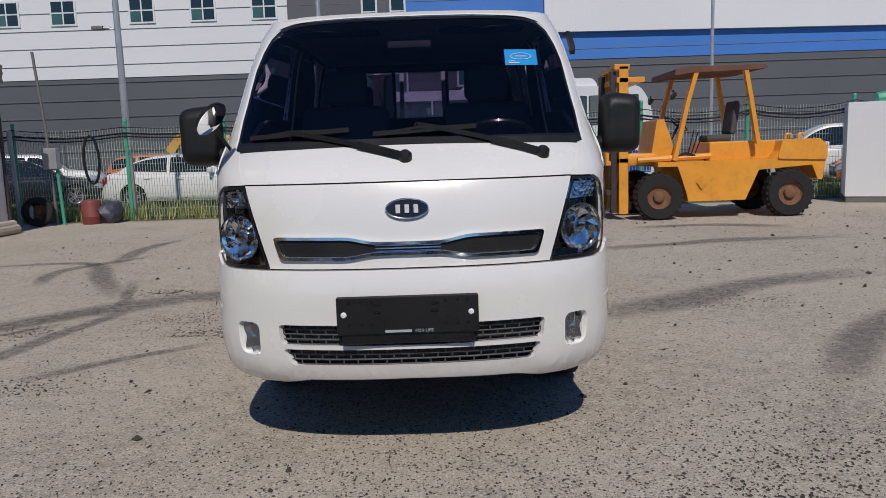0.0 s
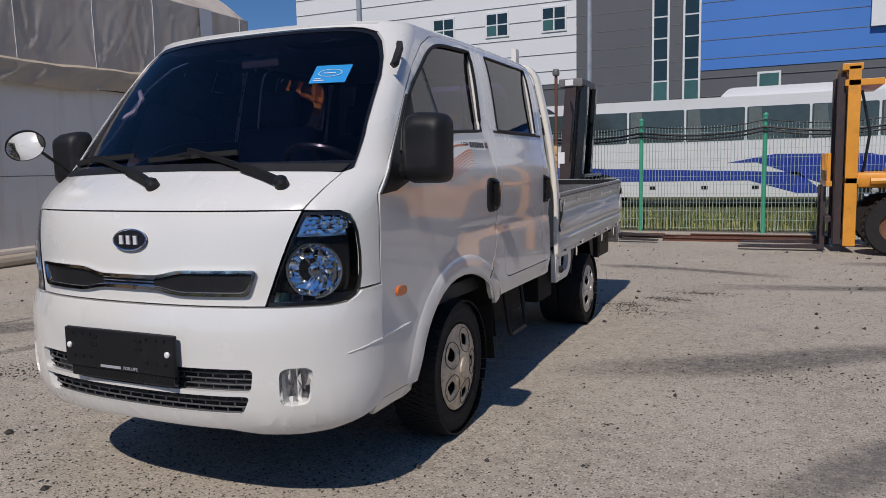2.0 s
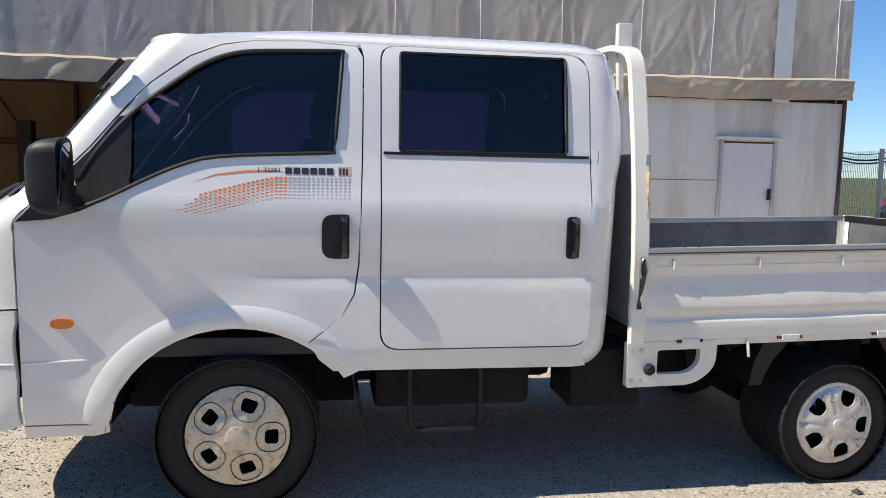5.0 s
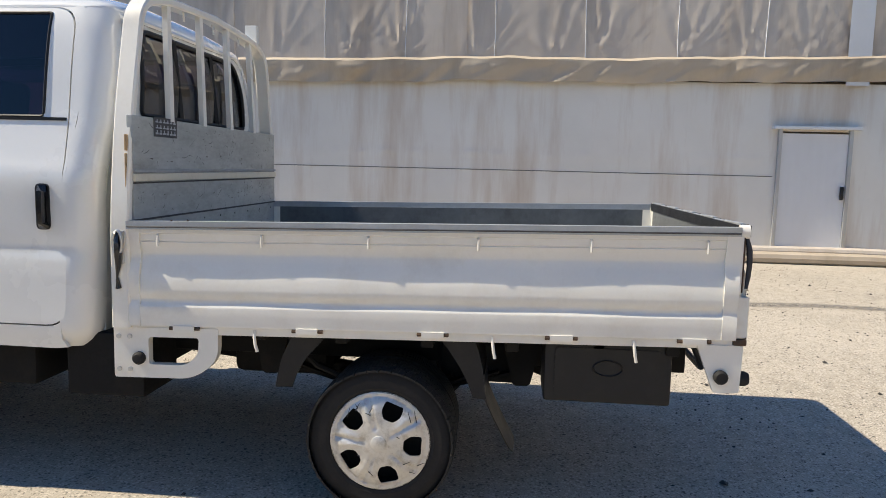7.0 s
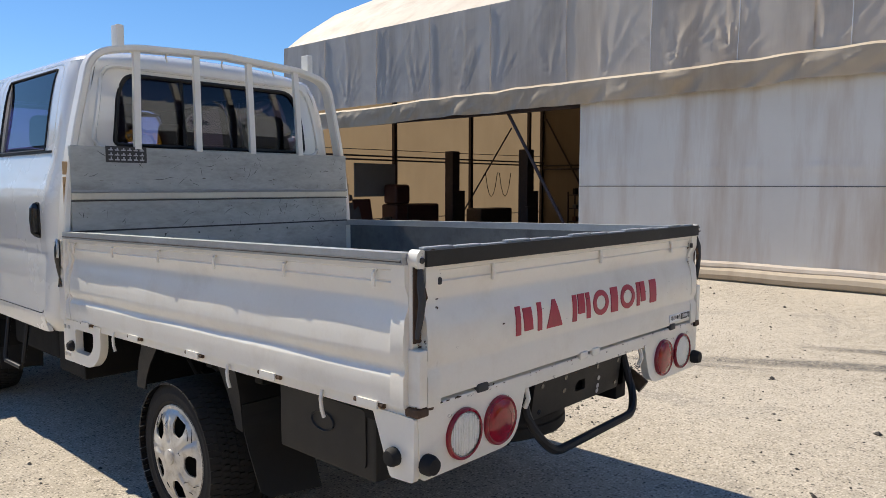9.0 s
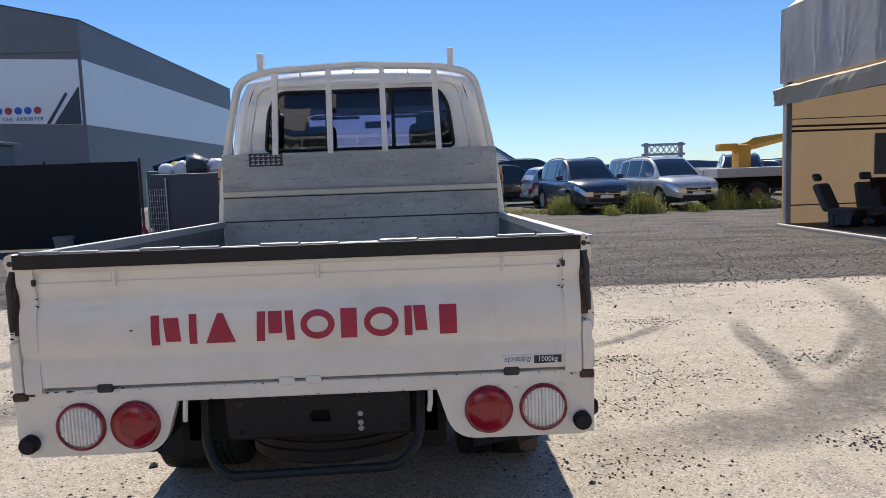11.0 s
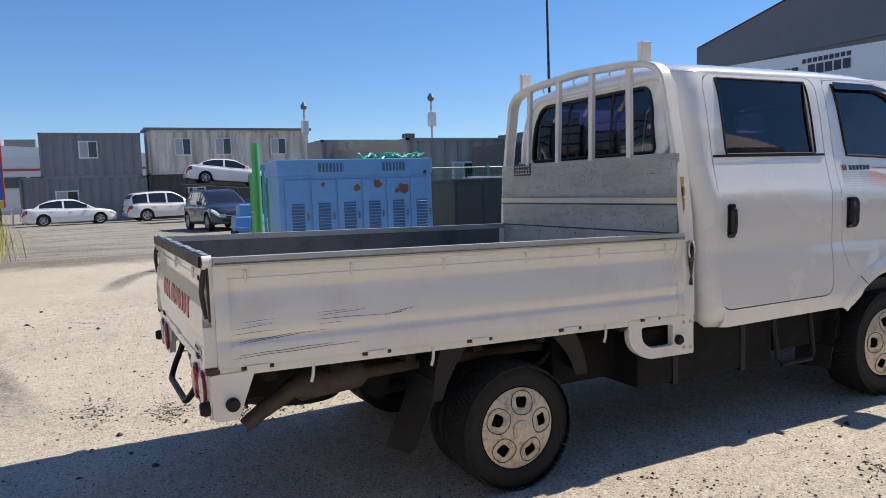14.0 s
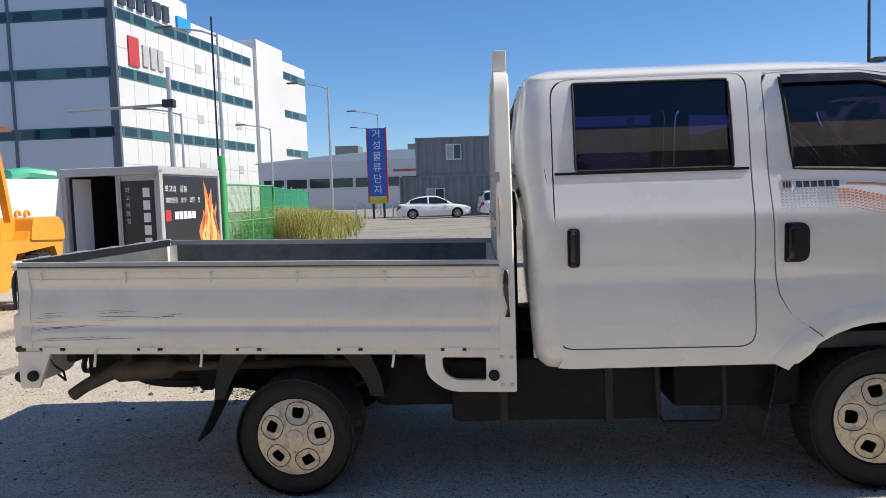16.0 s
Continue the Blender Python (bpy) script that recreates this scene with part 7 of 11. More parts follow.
weeds("slab_tuft", 260, lambda r: (-7.75 + r.gauss(0, 0.25), -1.35 + r.gauss(0, 0.12), 1.0), lambda r: 0.10 + 0.25 * r.random(), 17, "dry_grass", "tuft of dry grass at the edge of the slab", lean=1.0, wide=0.006)

# ---- tent hall beside the yard ----
TX = -8.15
Y0, Y1, YO = -8.45, 10.38, -0.35


def cloth(a0, a1, b0, b1, step, place):
    bm = bmesh.new()
    na, nb = max(2, int((a1 - a0) / step)), max(2, int((b1 - b0) / step))
    grid = [[bm.verts.new(place(a0 + (a1 - a0) * i / na, b0 + (b1 - b0) * j / nb)) for j in range(nb + 1)] for i in range(na + 1)]
    for i in range(na):
        for j in range(nb):
            bm.faces.new((grid[i][j], grid[i + 1][j], grid[i + 1][j + 1], grid[i][j + 1]))
    return bm


def ridge(v):
    return (1 - abs(v)) ** 3


TIES = [-8.3, -7.1, -6.2, -5.0, -4.1, -2.9, -2.1, -0.9, 0.1, 1.3, 2.1, 3.3, 4.5, 5.3, 6.5, 7.4, 8.3, 9.05, 10.2]


def folds(y, z):
    """Slack cloth: faint billows, and long fine creases that fan out from the ties along its foot and from the tight upper edge."""
    h = 0.025 * noise.noise(Vector((y * 0.7, z * 0.4, 3.0)))
    for k, t in enumerate(TIES):
        for zt, dirn, gain in ((2.98, 1, 1.0), (4.65, -1, 0.4)):
            dy, dz = y - t, max(0.02, (z - zt) * dirn)
            r = math.hypot(dy, dz)
            if r > 1.25:
                continue
            a = math.atan2(dy, dz)
            n = noise.noise(Vector((a * 5.2, k * 7.7 + zt, 0.5 * r)))
            fade = max(0.0, 1 - r / 1.25) * max(0.0, 1 - abs(a) / 1.3)
            h += (0.5 if y < 0.3 else 1.0) * gain * 0.045 * fade * min(1.0, r / 0.2) * ridge(min(1.0, 2.4 * abs(n)))
    return h


def wall_place(y, z):
    o = 0.010 * noise.noise(Vector((y * 0.8, z * 0.9, 0))) + 0.006 * noise.noise(Vector((y * 3.0, z * 1.2, 5.0)))
    if 1.50 < z < 1.68 and y < 7.8:
        o += 0.016 * math.sin(math.pi * (z - 1.50) / 0.18) ** 2 * (0.25 + 1.5 * max(0.0, noise.noise(Vector((y * 5.0, z * 9.0, 2.0)))))
    return Vector((TX + o, y, z))


lower = panel([dense([(YO, 0.0), (Y1, 0.0), (Y1, 2.75), (YO, 2.75)], 0.15), [(8.02, 0.12), (8.02, 2.03), (9.06, 2.03), (9.06, 0.12)]], 0.05, lambda y, z, d: wall_place(y, z) - Vector((d, 0, 0)), 0.03)
solo("wall_tent", lower, ["tent_panel", "tent_panel"], "dirty off-white tarpaulin wall of the tent hall with rust runs", "wall", "structure")
seam = solo("wall_tent_seam", tube([wall_place(y, 1.335) + Vector((0.004, 0, 0)) for y in np.linspace(YO, 7.95, 30)], 0.006, 4), "machine_grey", "thin dark seam across the tarpaulin wall", "trim", "structure")
dr = thing("tent_door", "plain pale steel door in the tarpaulin wall, closed", "door")
part("door_leaf", cloth(8.05, 9.03, 0.13, 2.0, 0.3, lambda y, z: Vector((TX + 0.012 + 0.003 * noise.noise(Vector((y, z, 0))), y, z))), "tent_white", dr)
for a in (8.02, 9.06):
    part("door_frame", box(TX - 0.02, TX + 0.05, a - 0.028, a + 0.028, 0.12, 2.06, 0.006), "galvanised", dr)
part("door_canopy", box(TX - 0.02, TX + 0.11, 7.90, 9.18, 2.06, 2.11, 0.008), "white_frame", dr)
part("door_lock", box(TX + 0.02, TX + 0.07, 8.955, 9.0, 1.0, 1.2, 0.008), "black_plastic", dr)
solo("canvas_upper", cloth(-0.62, Y1, 3.02, 4.55, 0.045, lambda y, z: Vector((TX + 0.06 + folds(y, z), y, z))), "tent_cloth", "creased grey-beige canvas along the eaves of the tent hall", "canvas", "structure")
solo("canvas_front", cloth(Y0, -0.60, 3.02, 4.55, 0.045, lambda y, z: Vector((TX + 0.055 + folds(y, z), y, z))), "tent_grey", "weathered blue-grey canvas along the eaves over the open bay", "canvas", "structure")
for yb in (-6.9, -5.2, -3.7, -2.2, -0.6, 0.9, 2.2, 3.6, 5.0, 6.4, 7.7, 10.1):
    solo("canvas_seam", tube([(TX + 0.066 + folds(yb, z), yb + 0.01 * math.sin(z * 3 + yb), z) for z in np.linspace(3.02, 4.55, 14)], 0.007, 5), "tent_white" if yb > 0 else "tent_cloth", "pale welded seam down the canvas", "canvas seam", "structure")
for yb in (9.05, 3.0):
    solo("canvas_strap", cloth(yb - 0.17, yb + 0.17, 2.72 if yb > 5 else 3.0, 4.55, 0.06, lambda y, z: Vector((TX + 0.10 + folds(y * 1.7, z * 1.3) * 0.8, y, z))), "tent_white" if yb > 5 else "tent_cloth", "pale strip of tarpaulin tied over the canvas", "canvas", "structure")


def flap_place(y, a):
    """A canvas flap: a narrow ledge at its top, then a loose fall with waves and puckers. a runs from 0 at the wall to 1 at the hem."""
    sag = 0.05 * noise.noise(Vector((y * 0.45, 2.0, 0))) + 0.018 * noise.noise(Vector((y * 2.2, 7.0, 0)))
    lift = 0.012 * (y - 1.0)
    top = 3.03 + lift + sag
    if a < 0.18:
        return Vector((TX + 0.04 + 0.13 * a / 0.18, y, top + 0.035 - 0.055 * (a / 0.18) ** 1.5))
    f = (a - 0.18) / 0.82
    wave = 0.035 * noise.noise(Vector((y * 1.3, f * 1.2, 4.0))) + 0.05 * f * noise.noise(Vector((y * 2.6 + f, f * 0.8, 9.0)))
    pucker = 0.030 * ridge(min(1.0, 2.6 * abs(noise.noise(Vector((y * 3.1 + f * 1.5, f * 0.5, 2.0))))))
    return Vector((TX + 0.17 - 0.05 * f + wave * min(1.0, 3 * f) + pucker * min(1.0, 3 * f), y, top - 0.02 - (0.335 + 0.02 * noise.noise(Vector((y * 1.1, 0, 6)))) * f))


bm = bmesh.new()
ys = np.linspace(Y0 - 0.1, Y1 + 0.05, 380)
fall = [0.0, 0.06, 0.12, 0.18, 0.24, 0.32, 0.42, 0.52, 0.62, 0.72, 0.82, 0.91, 1.0]
grid = [[bm.verts.new(flap_place(y, a)) for a in fall] for y in ys]
for g0, g1 in zip(grid, grid[1:]):
    for k in range(len(fall) - 1):
        bm.faces.new((g0[k], g1[k], g1[k + 1], g0[k + 1]))
solo("canvas_flap", bm, "tent_roll", "beige canvas flap with a stiff top edge hanging along the tent hall", "canvas", "structure", 50)
for (zz, rr, mm) in ((0.09, 0.10, "tent_roll"), (0.20, 0.07, "tent_cloth")):
    pts = [(TX + 0.16 - zz * 0.4 + 0.03 * noise.noise(Vector((y * 0.8, zz * 9, 0))), y, zz + 0.025 * noise.noise(Vector((y * 0.9, 3, zz)))) for y in np.linspace(YO, Y1, 60)]
    solo("ground_roll", tube(pts, rr, 10), mm, "rolled canvas skirt lying along the foot of the wall", "canvas", "structure")

E_ = [(0, 4.55), (0.5, 4.95), (1.5, 5.6), (3.0, 6.3), (5.0, 6.8), (7.0, 6.8), (9.0, 6.3), (10.5, 5.6), (11.5, 4.95), (12.0, 4.55)]
bm = bmesh.new()
rows = [[bm.verts.new((TX - u, y, z)) for u, z in E_] for y in np.linspace(Y0, Y1, 12)]
for r0, r1 in zip(rows, rows[1:]):
    for k in range(len(E_) - 1):
        bm.faces.new((r0[k], r0[k + 1], r1[k + 1], r1[k]))
solo("roof_tent", bm, "tent_cloth", "pale arched canvas roof of the tent hall", "roof", "structure")
gable = [(TX, 0.0)] + [(TX - u, z) for u, z in E_] + [(TX - 12.0, 0.0)]
for yg, nm, mt in ((Y0, "wall_tent_far", "tent_glow"), (Y1, "wall_tent_near", "tent_panel")):
    bm = bmesh.new()
    bm.faces.new([bm.verts.new((x, yg, z)) for x, z in gable])
    solo(nm, bm, mt, "sunlit translucent tan canvas end wall" if mt == "tent_glow" else "off-white canvas end wall", "wall", "structure", 0)
# the wall's shade is in its material colour
solo("wall_tent_back", box(TX - 10.5, TX - 10.45, Y0, Y1, 0, 5.6), "tent_back", "canvas back wall, its shade put into the brown colour", "wall", "structure")
solo("floor_tent", box(TX - 12, TX + 0.02, Y0, YO, 0.0, 0.05, 0.01), "oily_floor", "concrete floor inside the tent hall, its shade put into the dark colour", "floor", "structure")
# steel frame inside
fr = thing("tent_frame", "dark steel posts and rails carrying the tent hall", "frame")
for x in (TX - 0.05, TX - 3.4, TX - 6.6, TX - 9.6):
    part("post", box(x - 0.06, x + 0.06, Y0 + 0.08, Y0 + 0.18, 0, 4.5 if x > TX - 1 else 6.0, 0.01), "mast_dark" if x < TX - 1 else "galvanised", fr)
for z in (2.12, 2.02, 0.45):
    part("rail", tube([(TX, Y0 + 0.14, z), (TX - 12, Y0 + 0.14, z)], 0.025 if z > 1 else 0.015, 6), "mast_dark", fr)
BX = TX - 10.38
part("post", box(BX - 0.05, BX + 0.05, Y0 + 0.05, Y0 + 0.15, 0, 5.2, 0.01), "mast_dark", fr)
part("post", box(BX - 0.05, BX + 0.05, -5.95, -5.85, 0, 5.2, 0.01), "mast_dark", fr)
for z in (2.02, 1.90):
    part("rail", tube([(BX, Y0 + 0.1, z), (BX, 6.0, z)], 0.03, 6), "mast_dark", fr)
part("brace", tube([(BX + 0.05, -8.15, 3.6), (BX + 0.05, -6.35, 0.7)], 0.03, 6), "mast_dark", fr)
part("brace", tube([(TX - 6.0, Y0 + 0.15, 0.3), (TX - 8.6, Y0 + 0.15, 3.2)], 0.025, 6), "mast_dark", fr)
part("brace", tube([(TX - 0.1, YO - 0.1, 0.3), (TX - 0.1, YO - 1.6, 2.7)], 0.03, 6), "mast_dark", fr)
part("hung_cable", tube([(TX, Y0 + 0.14, 2.27), (TX - 3, Y0 + 0.14, 2.29), (TX - 6, Y0 + 0.14, 2.30), (TX - 12, Y0 + 0.14, 2.34)], 0.010, 5), "mast_dark", fr)
part("eave_beam", box(TX - 0.16, TX - 0.04, Y0, YO, 2.62, 2.75, 0.01), "mast_dark", fr)
for y in (YO + 0.03, 3.4, 7.0, Y1 - 0.06):
    part("post", box(TX - 0.16, TX - 0.04, y - 0.05, y + 0.05, 0, 4.5, 0.01), "mast_dark", fr)
part("corner_edge", tube([(TX + 0.02, Y1, 0), (TX + 0.02, Y1, 2.9)], 0.035, 8), "mast_dark", fr)

# ---- warehouse behind the fence ----
HY = 48.0
hall = thing("warehouse", "large white, dark grey and blue panelled warehouse", "building")
part("wall", box(-33.3, -10.2, HY, HY + 30, 7.1, 22, 0.02), "white_wall", hall, "white panelled wall")
part("wall", box(-33.3, -10.2, HY + 0.05, HY + 30, 0, 7.1), "grey_wall", hall, "dark grey panelled wall")
part("wall", box(-10.2, -2.2, HY - 0.02, HY + 30, 0, 22), "grey_wall", hall, "dark grey panelled wall")
part("wall", box(-2.2, 48.5, HY, HY + 30, 7.3, 22), "blue_wall", hall, "blue panelled wall")
part("wall", box(-2.2, 48.5, HY + 0.05, HY + 30, 0, 7.3), "grey_wall", hall, "dark grey panelled wall")
part("sign_board", prism([(7.4, 22.4), (7.4, 9.15), (48.5, 8.70), (48.5, 22.4)], 0.3, Matrix.Translation((0, HY - 0.35, 0)) @ FRONT), "white_wall", hall, "white panelled wall")
bm = bmesh.new()
for k in range(20):
    z = 0.9 + k * 1.18
    add_box(bm, -33.3, -2.2, HY - 0.035, HY - 0.005, z, z + 0.035)
    add_box(bm, -2.2, 48.5, HY - 0.022, HY + 0.01, z, z + 0.035)
jo = part("panel_joint", bm, "machine_grey", hall)
tagged(jo, kind="stuff")


for x0, x1, z0, z1 in ((38.4, 39.9, 20.1, 21.5), (40.4, 42.1, 20.1, 21.5), (42.6, 44.8, 20.1, 21.5), (45.4, 45.9, 20.1, 21.5), (40.8, 43.6, 18.6, 19.5)):
    part("sign_bar", box(x0, x1, HY - 0.42, HY - 0.34, z0, z1, 0.02), "trim", hall, "black bar of the roof sign")


def hall_window(x0, x1, z0, z1, cols, rows, mat="dark_pane"):
    w = part("window", box(x0 - 0.08, x1 + 0.08, HY - 0.08, HY + 0.02, z0 - 0.08, z1 + 0.08, 0.01), "white_frame", hall)
    for i in range(cols):
        for j in range(rows):
            a, b2 = x0 + (x1 - x0) * i / cols + 0.05, x0 + (x1 - x0) * (i + 1) / cols - 0.05
            c, d = z0 + (z1 - z0) * j / rows + 0.05, z0 + (z1 - z0) * (j + 1) / rows - 0.05
            part("pane", box(a, b2, HY - 0.095, HY - 0.07, c, d), mat if (i + j * 2) % 5 else "teal_pane", w)


for x in (-30.3, -26.4, -21.0, -16.8, -12.6):
    hall_window(x, x + 1.65, 10.75, 12.35, 2, 2)
for x in (-5.05, -3.1):
    hall_window(x, x + 0.95, 5.4, 22.0, 1, 12)
hall_window(1.4, 2.6, 5.8, 6.9, 1, 1)
for x in (9.2, 14.0, 20.0):
    hall_window(x, x + 2.2, 11.4, 12.6, 2, 1)
hall_window(31.6, 35.4, 16.6, 18.4, 4, 2)

# street lamps and poles in front of it
def lamp_pole(x, y, h, arm, arm_z, r=0.07, name="street_lamp"):
    p = thing(name, "tall galvanised street lamp pole", "street lamp", "", pose(x, y, 0))
    part("pole", tube([(0, 0, 0), (0, 0, h * 0.5), (0, 0, h)], [r, r * 0.85, r * 0.6], 10), "galvanised", p)
    part("base_plate", box(-0.15, 0.15, -0.15, 0.15, 0, 0.02, 0.004), "galvanised", p)
    if arm:
        part("arm", tube([(0, 0, arm_z - 0.35), (arm * 0.1, 0, arm_z - 0.03), (arm * 0.45, 0, arm_z), (arm, 0, arm_z + 0.02)], 0.03, 8), "galvanised", p)
        part("lamp_head", box(*sorted((arm * 0.85, arm * 1.55)), -0.07, 0.07, arm_z - 0.03, arm_z + 0.06, 0.02), "machine_grey", p)
    return p


lamp_pole(-6.95, 13.15, 7.5, -0.36, 4.22, 0.085)
lamp_pole(9.45, 22.0, 10, 0, 0)
lamp_pole(-5.2, 30, 13, 0, 0, 0.12)

# ---- fence ----
def fence_y(x):
    return 12.15 - 0.07 * (x - 2.1) if x < 2.1 else 12.15


fence = thing("mesh_fence", "green steel posts with welded wire mesh and cables", "fence")
xs = [-11.9, -9.4, -6.82, -4.6, -2.35, -0.12, 2.12, 4.36, 6.6, 8.85, 11.1, 13.3]
for x in xs:
    y = fence_y(x)
    p = part("post", tube([(x, y, 0), (x, y, 2.18)], 0.038, 10), "fence_green", fence)
    part("cap", lathe([(0.044, 0), (0.044, 0.03), (0.03, 0.05), (0, 0.055)], 10, pose(x, y, 2.16)), "fence_green", p)
verts, faces = [], []


def wire_box(x0, y0, x1, y1, z0, z1, t):
    b = len(verts)
    for (x, y) in ((x0, y0), (x1, y1)):
        for z in (z0, z1):
            verts.extend([(x - t, y - t, z), (x + t, y + t, z)])
    faces.extend([[b, b + 2, b + 6, b + 4], [b + 1, b + 5, b + 7, b + 3], [b, b + 1, b + 3, b + 2], [b + 4, b + 6, b + 7, b + 5], [b, b + 4, b + 5, b + 1], [b + 2, b + 3, b + 7, b + 6]])


x = xs[0]
while x < xs[-1]:
    y = fence_y(x)
    verts_n = len(verts)
    wire_box(x - 0.0025, y, x + 0.0025, y, 0.05, 2.02, 0.0025)
    x += 0.06
z = 0.08
while z < 2.05:
    for a, b_ in zip(xs, xs[1:]):
        wire_box(a, fence_y(a), b_, fence_y(b_), z - 0.003, z + 0.003, 0.003)
    z += 0.165
me = bpy.data.meshes.new("wire_mesh")
me.from_pydata(verts, [], faces)
me.materials.append(M["wire"])
wires = new("wire_mesh", me)
wires.parent = fence
tagged(wires, "thin welded wire mesh", kind="stuff")
for dz, r in ((1.93, 0.022), (1.86, 0.018), (2.06, 0.010)):
    pts = []
    for a, b_ in zip(xs, xs[1:]):
        for k in range(6):
            t = k / 6
            xx = a + (b_ - a) * t
            pts.append((xx, fence_y(xx) - 0.05, dz - 0.10 * math.sin(math.pi * t) * (1 + 0.4 * math.sin(a * 3)) + 0.03 * math.sin(a)))
    part("cable", tube(pts, r, 6), "gloss_black", fence, "black cable strung along the fence")

# ---- vehicles and machines ----
for nm, colr in (("car_white", (0.78, 0.78, 0.77)), ("car_silver", (0.46, 0.48, 0.49)), ("car_black", (0.015, 0.016, 0.019)), ("car_navy", (0.018, 0.028, 0.065)), ("car_orange", (0.62, 0.16, 0.04)), ("car_gold", (0.34, 0.31, 0.27)), ("car_blue", (0.06, 0.11, 0.2))):
    M[nm] = surface(nm, colr, 0.3, 0.25 if nm in ("car_silver", "car_gold") else 0.0, 0.04, 40, 2, 0.0, 0.8, (0.35, 0.32, 0.28), 0.08)
M["car_glass"] = surface("car_glass", (0.016, 0.018, 0.021), 0.06, 0, 0.2, 5, 1, 0.0, 0.6)
M["bus_white"] = surface("bus_white", (0.72, 0.73, 0.73), 0.35, 0, 0.03, 20, 0.8, 0.0, 0.4, (0.5, 0.46, 0.4), 0.15)
M["bus_blue"] = surface("bus_blue", (0.018, 0.045, 0.30), 0.32, 0, 0.06, 20, 0.8, 0.0, 0.4)
M["bus_window"] = surface("bus_window", (0.05, 0.07, 0.075), 0.08, 0, 0.25, 5, 0.7, 0.0, 0.5)
M["bus_curtain"] = surface("bus_curtain", (0.11, 0.14, 0.14), 0.5, 0, 0.25, 30, 3, 0.0)
M["drum_red"] = surface("drum_red", (0.20, 0.045, 0.04), 0.6, 0, 0.2, 40, 6, 0.1, 0, (0.1, 0.06, 0.05), 0.4)
M["tarp_dark"] = surface("tarp_dark", (0.05, 0.055, 0.08), 0.5, 0, 0.3, 40, 6, 0.1)
M["decal_badge"] = surface("decal_badge", (0.05, 0.12, 0.55), 0.4, 0, 0.1, 40, 6, 0.0)



def block_wheel(parent, name, x, y, r, w, rim, s, tyre_mat="rubber", rim_mat="rust", lugs=0):
    """A wheel turning about the local y axis, its outer face towards s."""
    m = facing(x, y, r, 0, s)
    ob = part(name, lathe([(rim, -w), (r * 0.93, -w), (r, -w * 0.8), (r, -w * 0.2), (r * 0.93, 0), (rim, 0), (rim, -0.03)], 32, m, False), tyre_mat, parent)
    part("rim", lathe([(rim, -0.02), (rim * 0.9, -0.06), (rim * 0.5, -0.07), (rim * 0.42, -0.02), (rim * 0.2, 0.0), (0, 0.0)], 20, m, False), rim_mat, ob)
    if lugs:
        bm = bmesh.new()
        for k in range(lugs):
            add_box(bm, r - 0.02, r + 0.012, -0.022, 0.022, -w * 0.85, -w * 0.1, 0, 2, m @ pose(0, 0, 0, 0, 0, 360 * k / lugs))
        part("tread", bm, tyre_mat, ob)
    return ob


# orange forklift, nose towards -x; local origin under the front axle's near wheel
fl = thing("forklift", "old orange diesel forklift with an open overhead guard, parked", "forklift", "", pose(3.80, 8.90, 0))
for x, r in ((0.0, 0.40), (2.22, 0.40)):
    for y, s in ((0.0, -1), (1.75, 1)):
        block_wheel(fl, "wheel", x, y, r, 0.28 if x < 1 else 0.26, 0.21, s, lugs=26)
OR = "forklift_orange"
body = prism([(0.52, 0.30), (1.50, 0.30), (1.72, 0.80), (2.62, 0.86), (2.72, 0.62), (2.80, 0.60), (2.86, 1.0), (2.80, 1.20), (2.15, 1.24), (1.95, 0.98), (0.0, 0.98), (0.0, 0.90), (0.34, 0.90), (0.50, 0.42)], 1.5, Matrix.Translation((0, 0.12, 0)) @ FRONT)
part("body", body, OR, fl, "orange steel chassis with scuffs")
part("engine_hood", box(0.95, 2.10, 0.35, 1.35, 0.96, 1.30, 0.04), OR, fl)
part("counterweight", prism(rounded([(2.02, 0.98), (2.10, 1.30), (2.74, 1.30), (2.86, 1.16), (2.86, 0.94)], 0.05), 1.56, Matrix.Translation((0, 0.09, 0)) @ FRONT), OR, fl)
for x in (2.38, 2.60):
    part("lifting_eye", tube([(x + 0.055 * math.cos(a), 0.5, 1.34 + 0.055 * math.sin(a)) for a in [math.pi * (k / 8) * 1.3 - 0.3 for k in range(9)]], 0.022, 6), OR, fl)
part("step", prism([(0.66, 0.62), (0.84, 0.62), (0.74, 0.50)], 0.04, Matrix.Translation((0, 0.09, 0)) @ FRONT), OR, fl)
for y in (0.20, 1.50):
    part("guard_post", tube([(0.30, y, 1.0), (0.52, y, 2.0), (0.66, y, 2.50)], 0, flat=(0.035, 0.05)), OR, fl)
    part("guard_post", tube([(1.72, y, 1.25), (1.58, y, 2.0), (1.48, y, 2.50)], 0, flat=(0.035, 0.05)), OR, fl)
part("guard_roof", prism([(0.28, 2.42), (0.30, 2.52), (0.55, 2.56), (1.80, 2.56), (1.84, 2.50), (1.62, 2.48), (0.60, 2.46)], 1.42, Matrix.Translation((0, 0.14, 0)) @ FRONT), "rusty_bar", fl, "rusty overhead guard roof")
part("seat", box(0.98, 1.42, 0.55, 1.0, 1.30, 1.42, 0.05), "seat", fl)
part("seat_back", turned(box(-0.06, 0.06, 0.55, 1.0, 0, 0.58, 0.05), pose(1.44, 0, 1.42, 0, 8, 0)), "seat", fl)
part("cowl", prism([(-0.05, 0.98), (0.42, 0.98), (0.30, 1.40), (0.18, 1.72), (0.06, 1.70)], 0.9, Matrix.Translation((0, 0.40, 0)) @ FRONT), OR, fl)
stc = pose(0.55, 0.75, 1.62, 0, 40, 0)
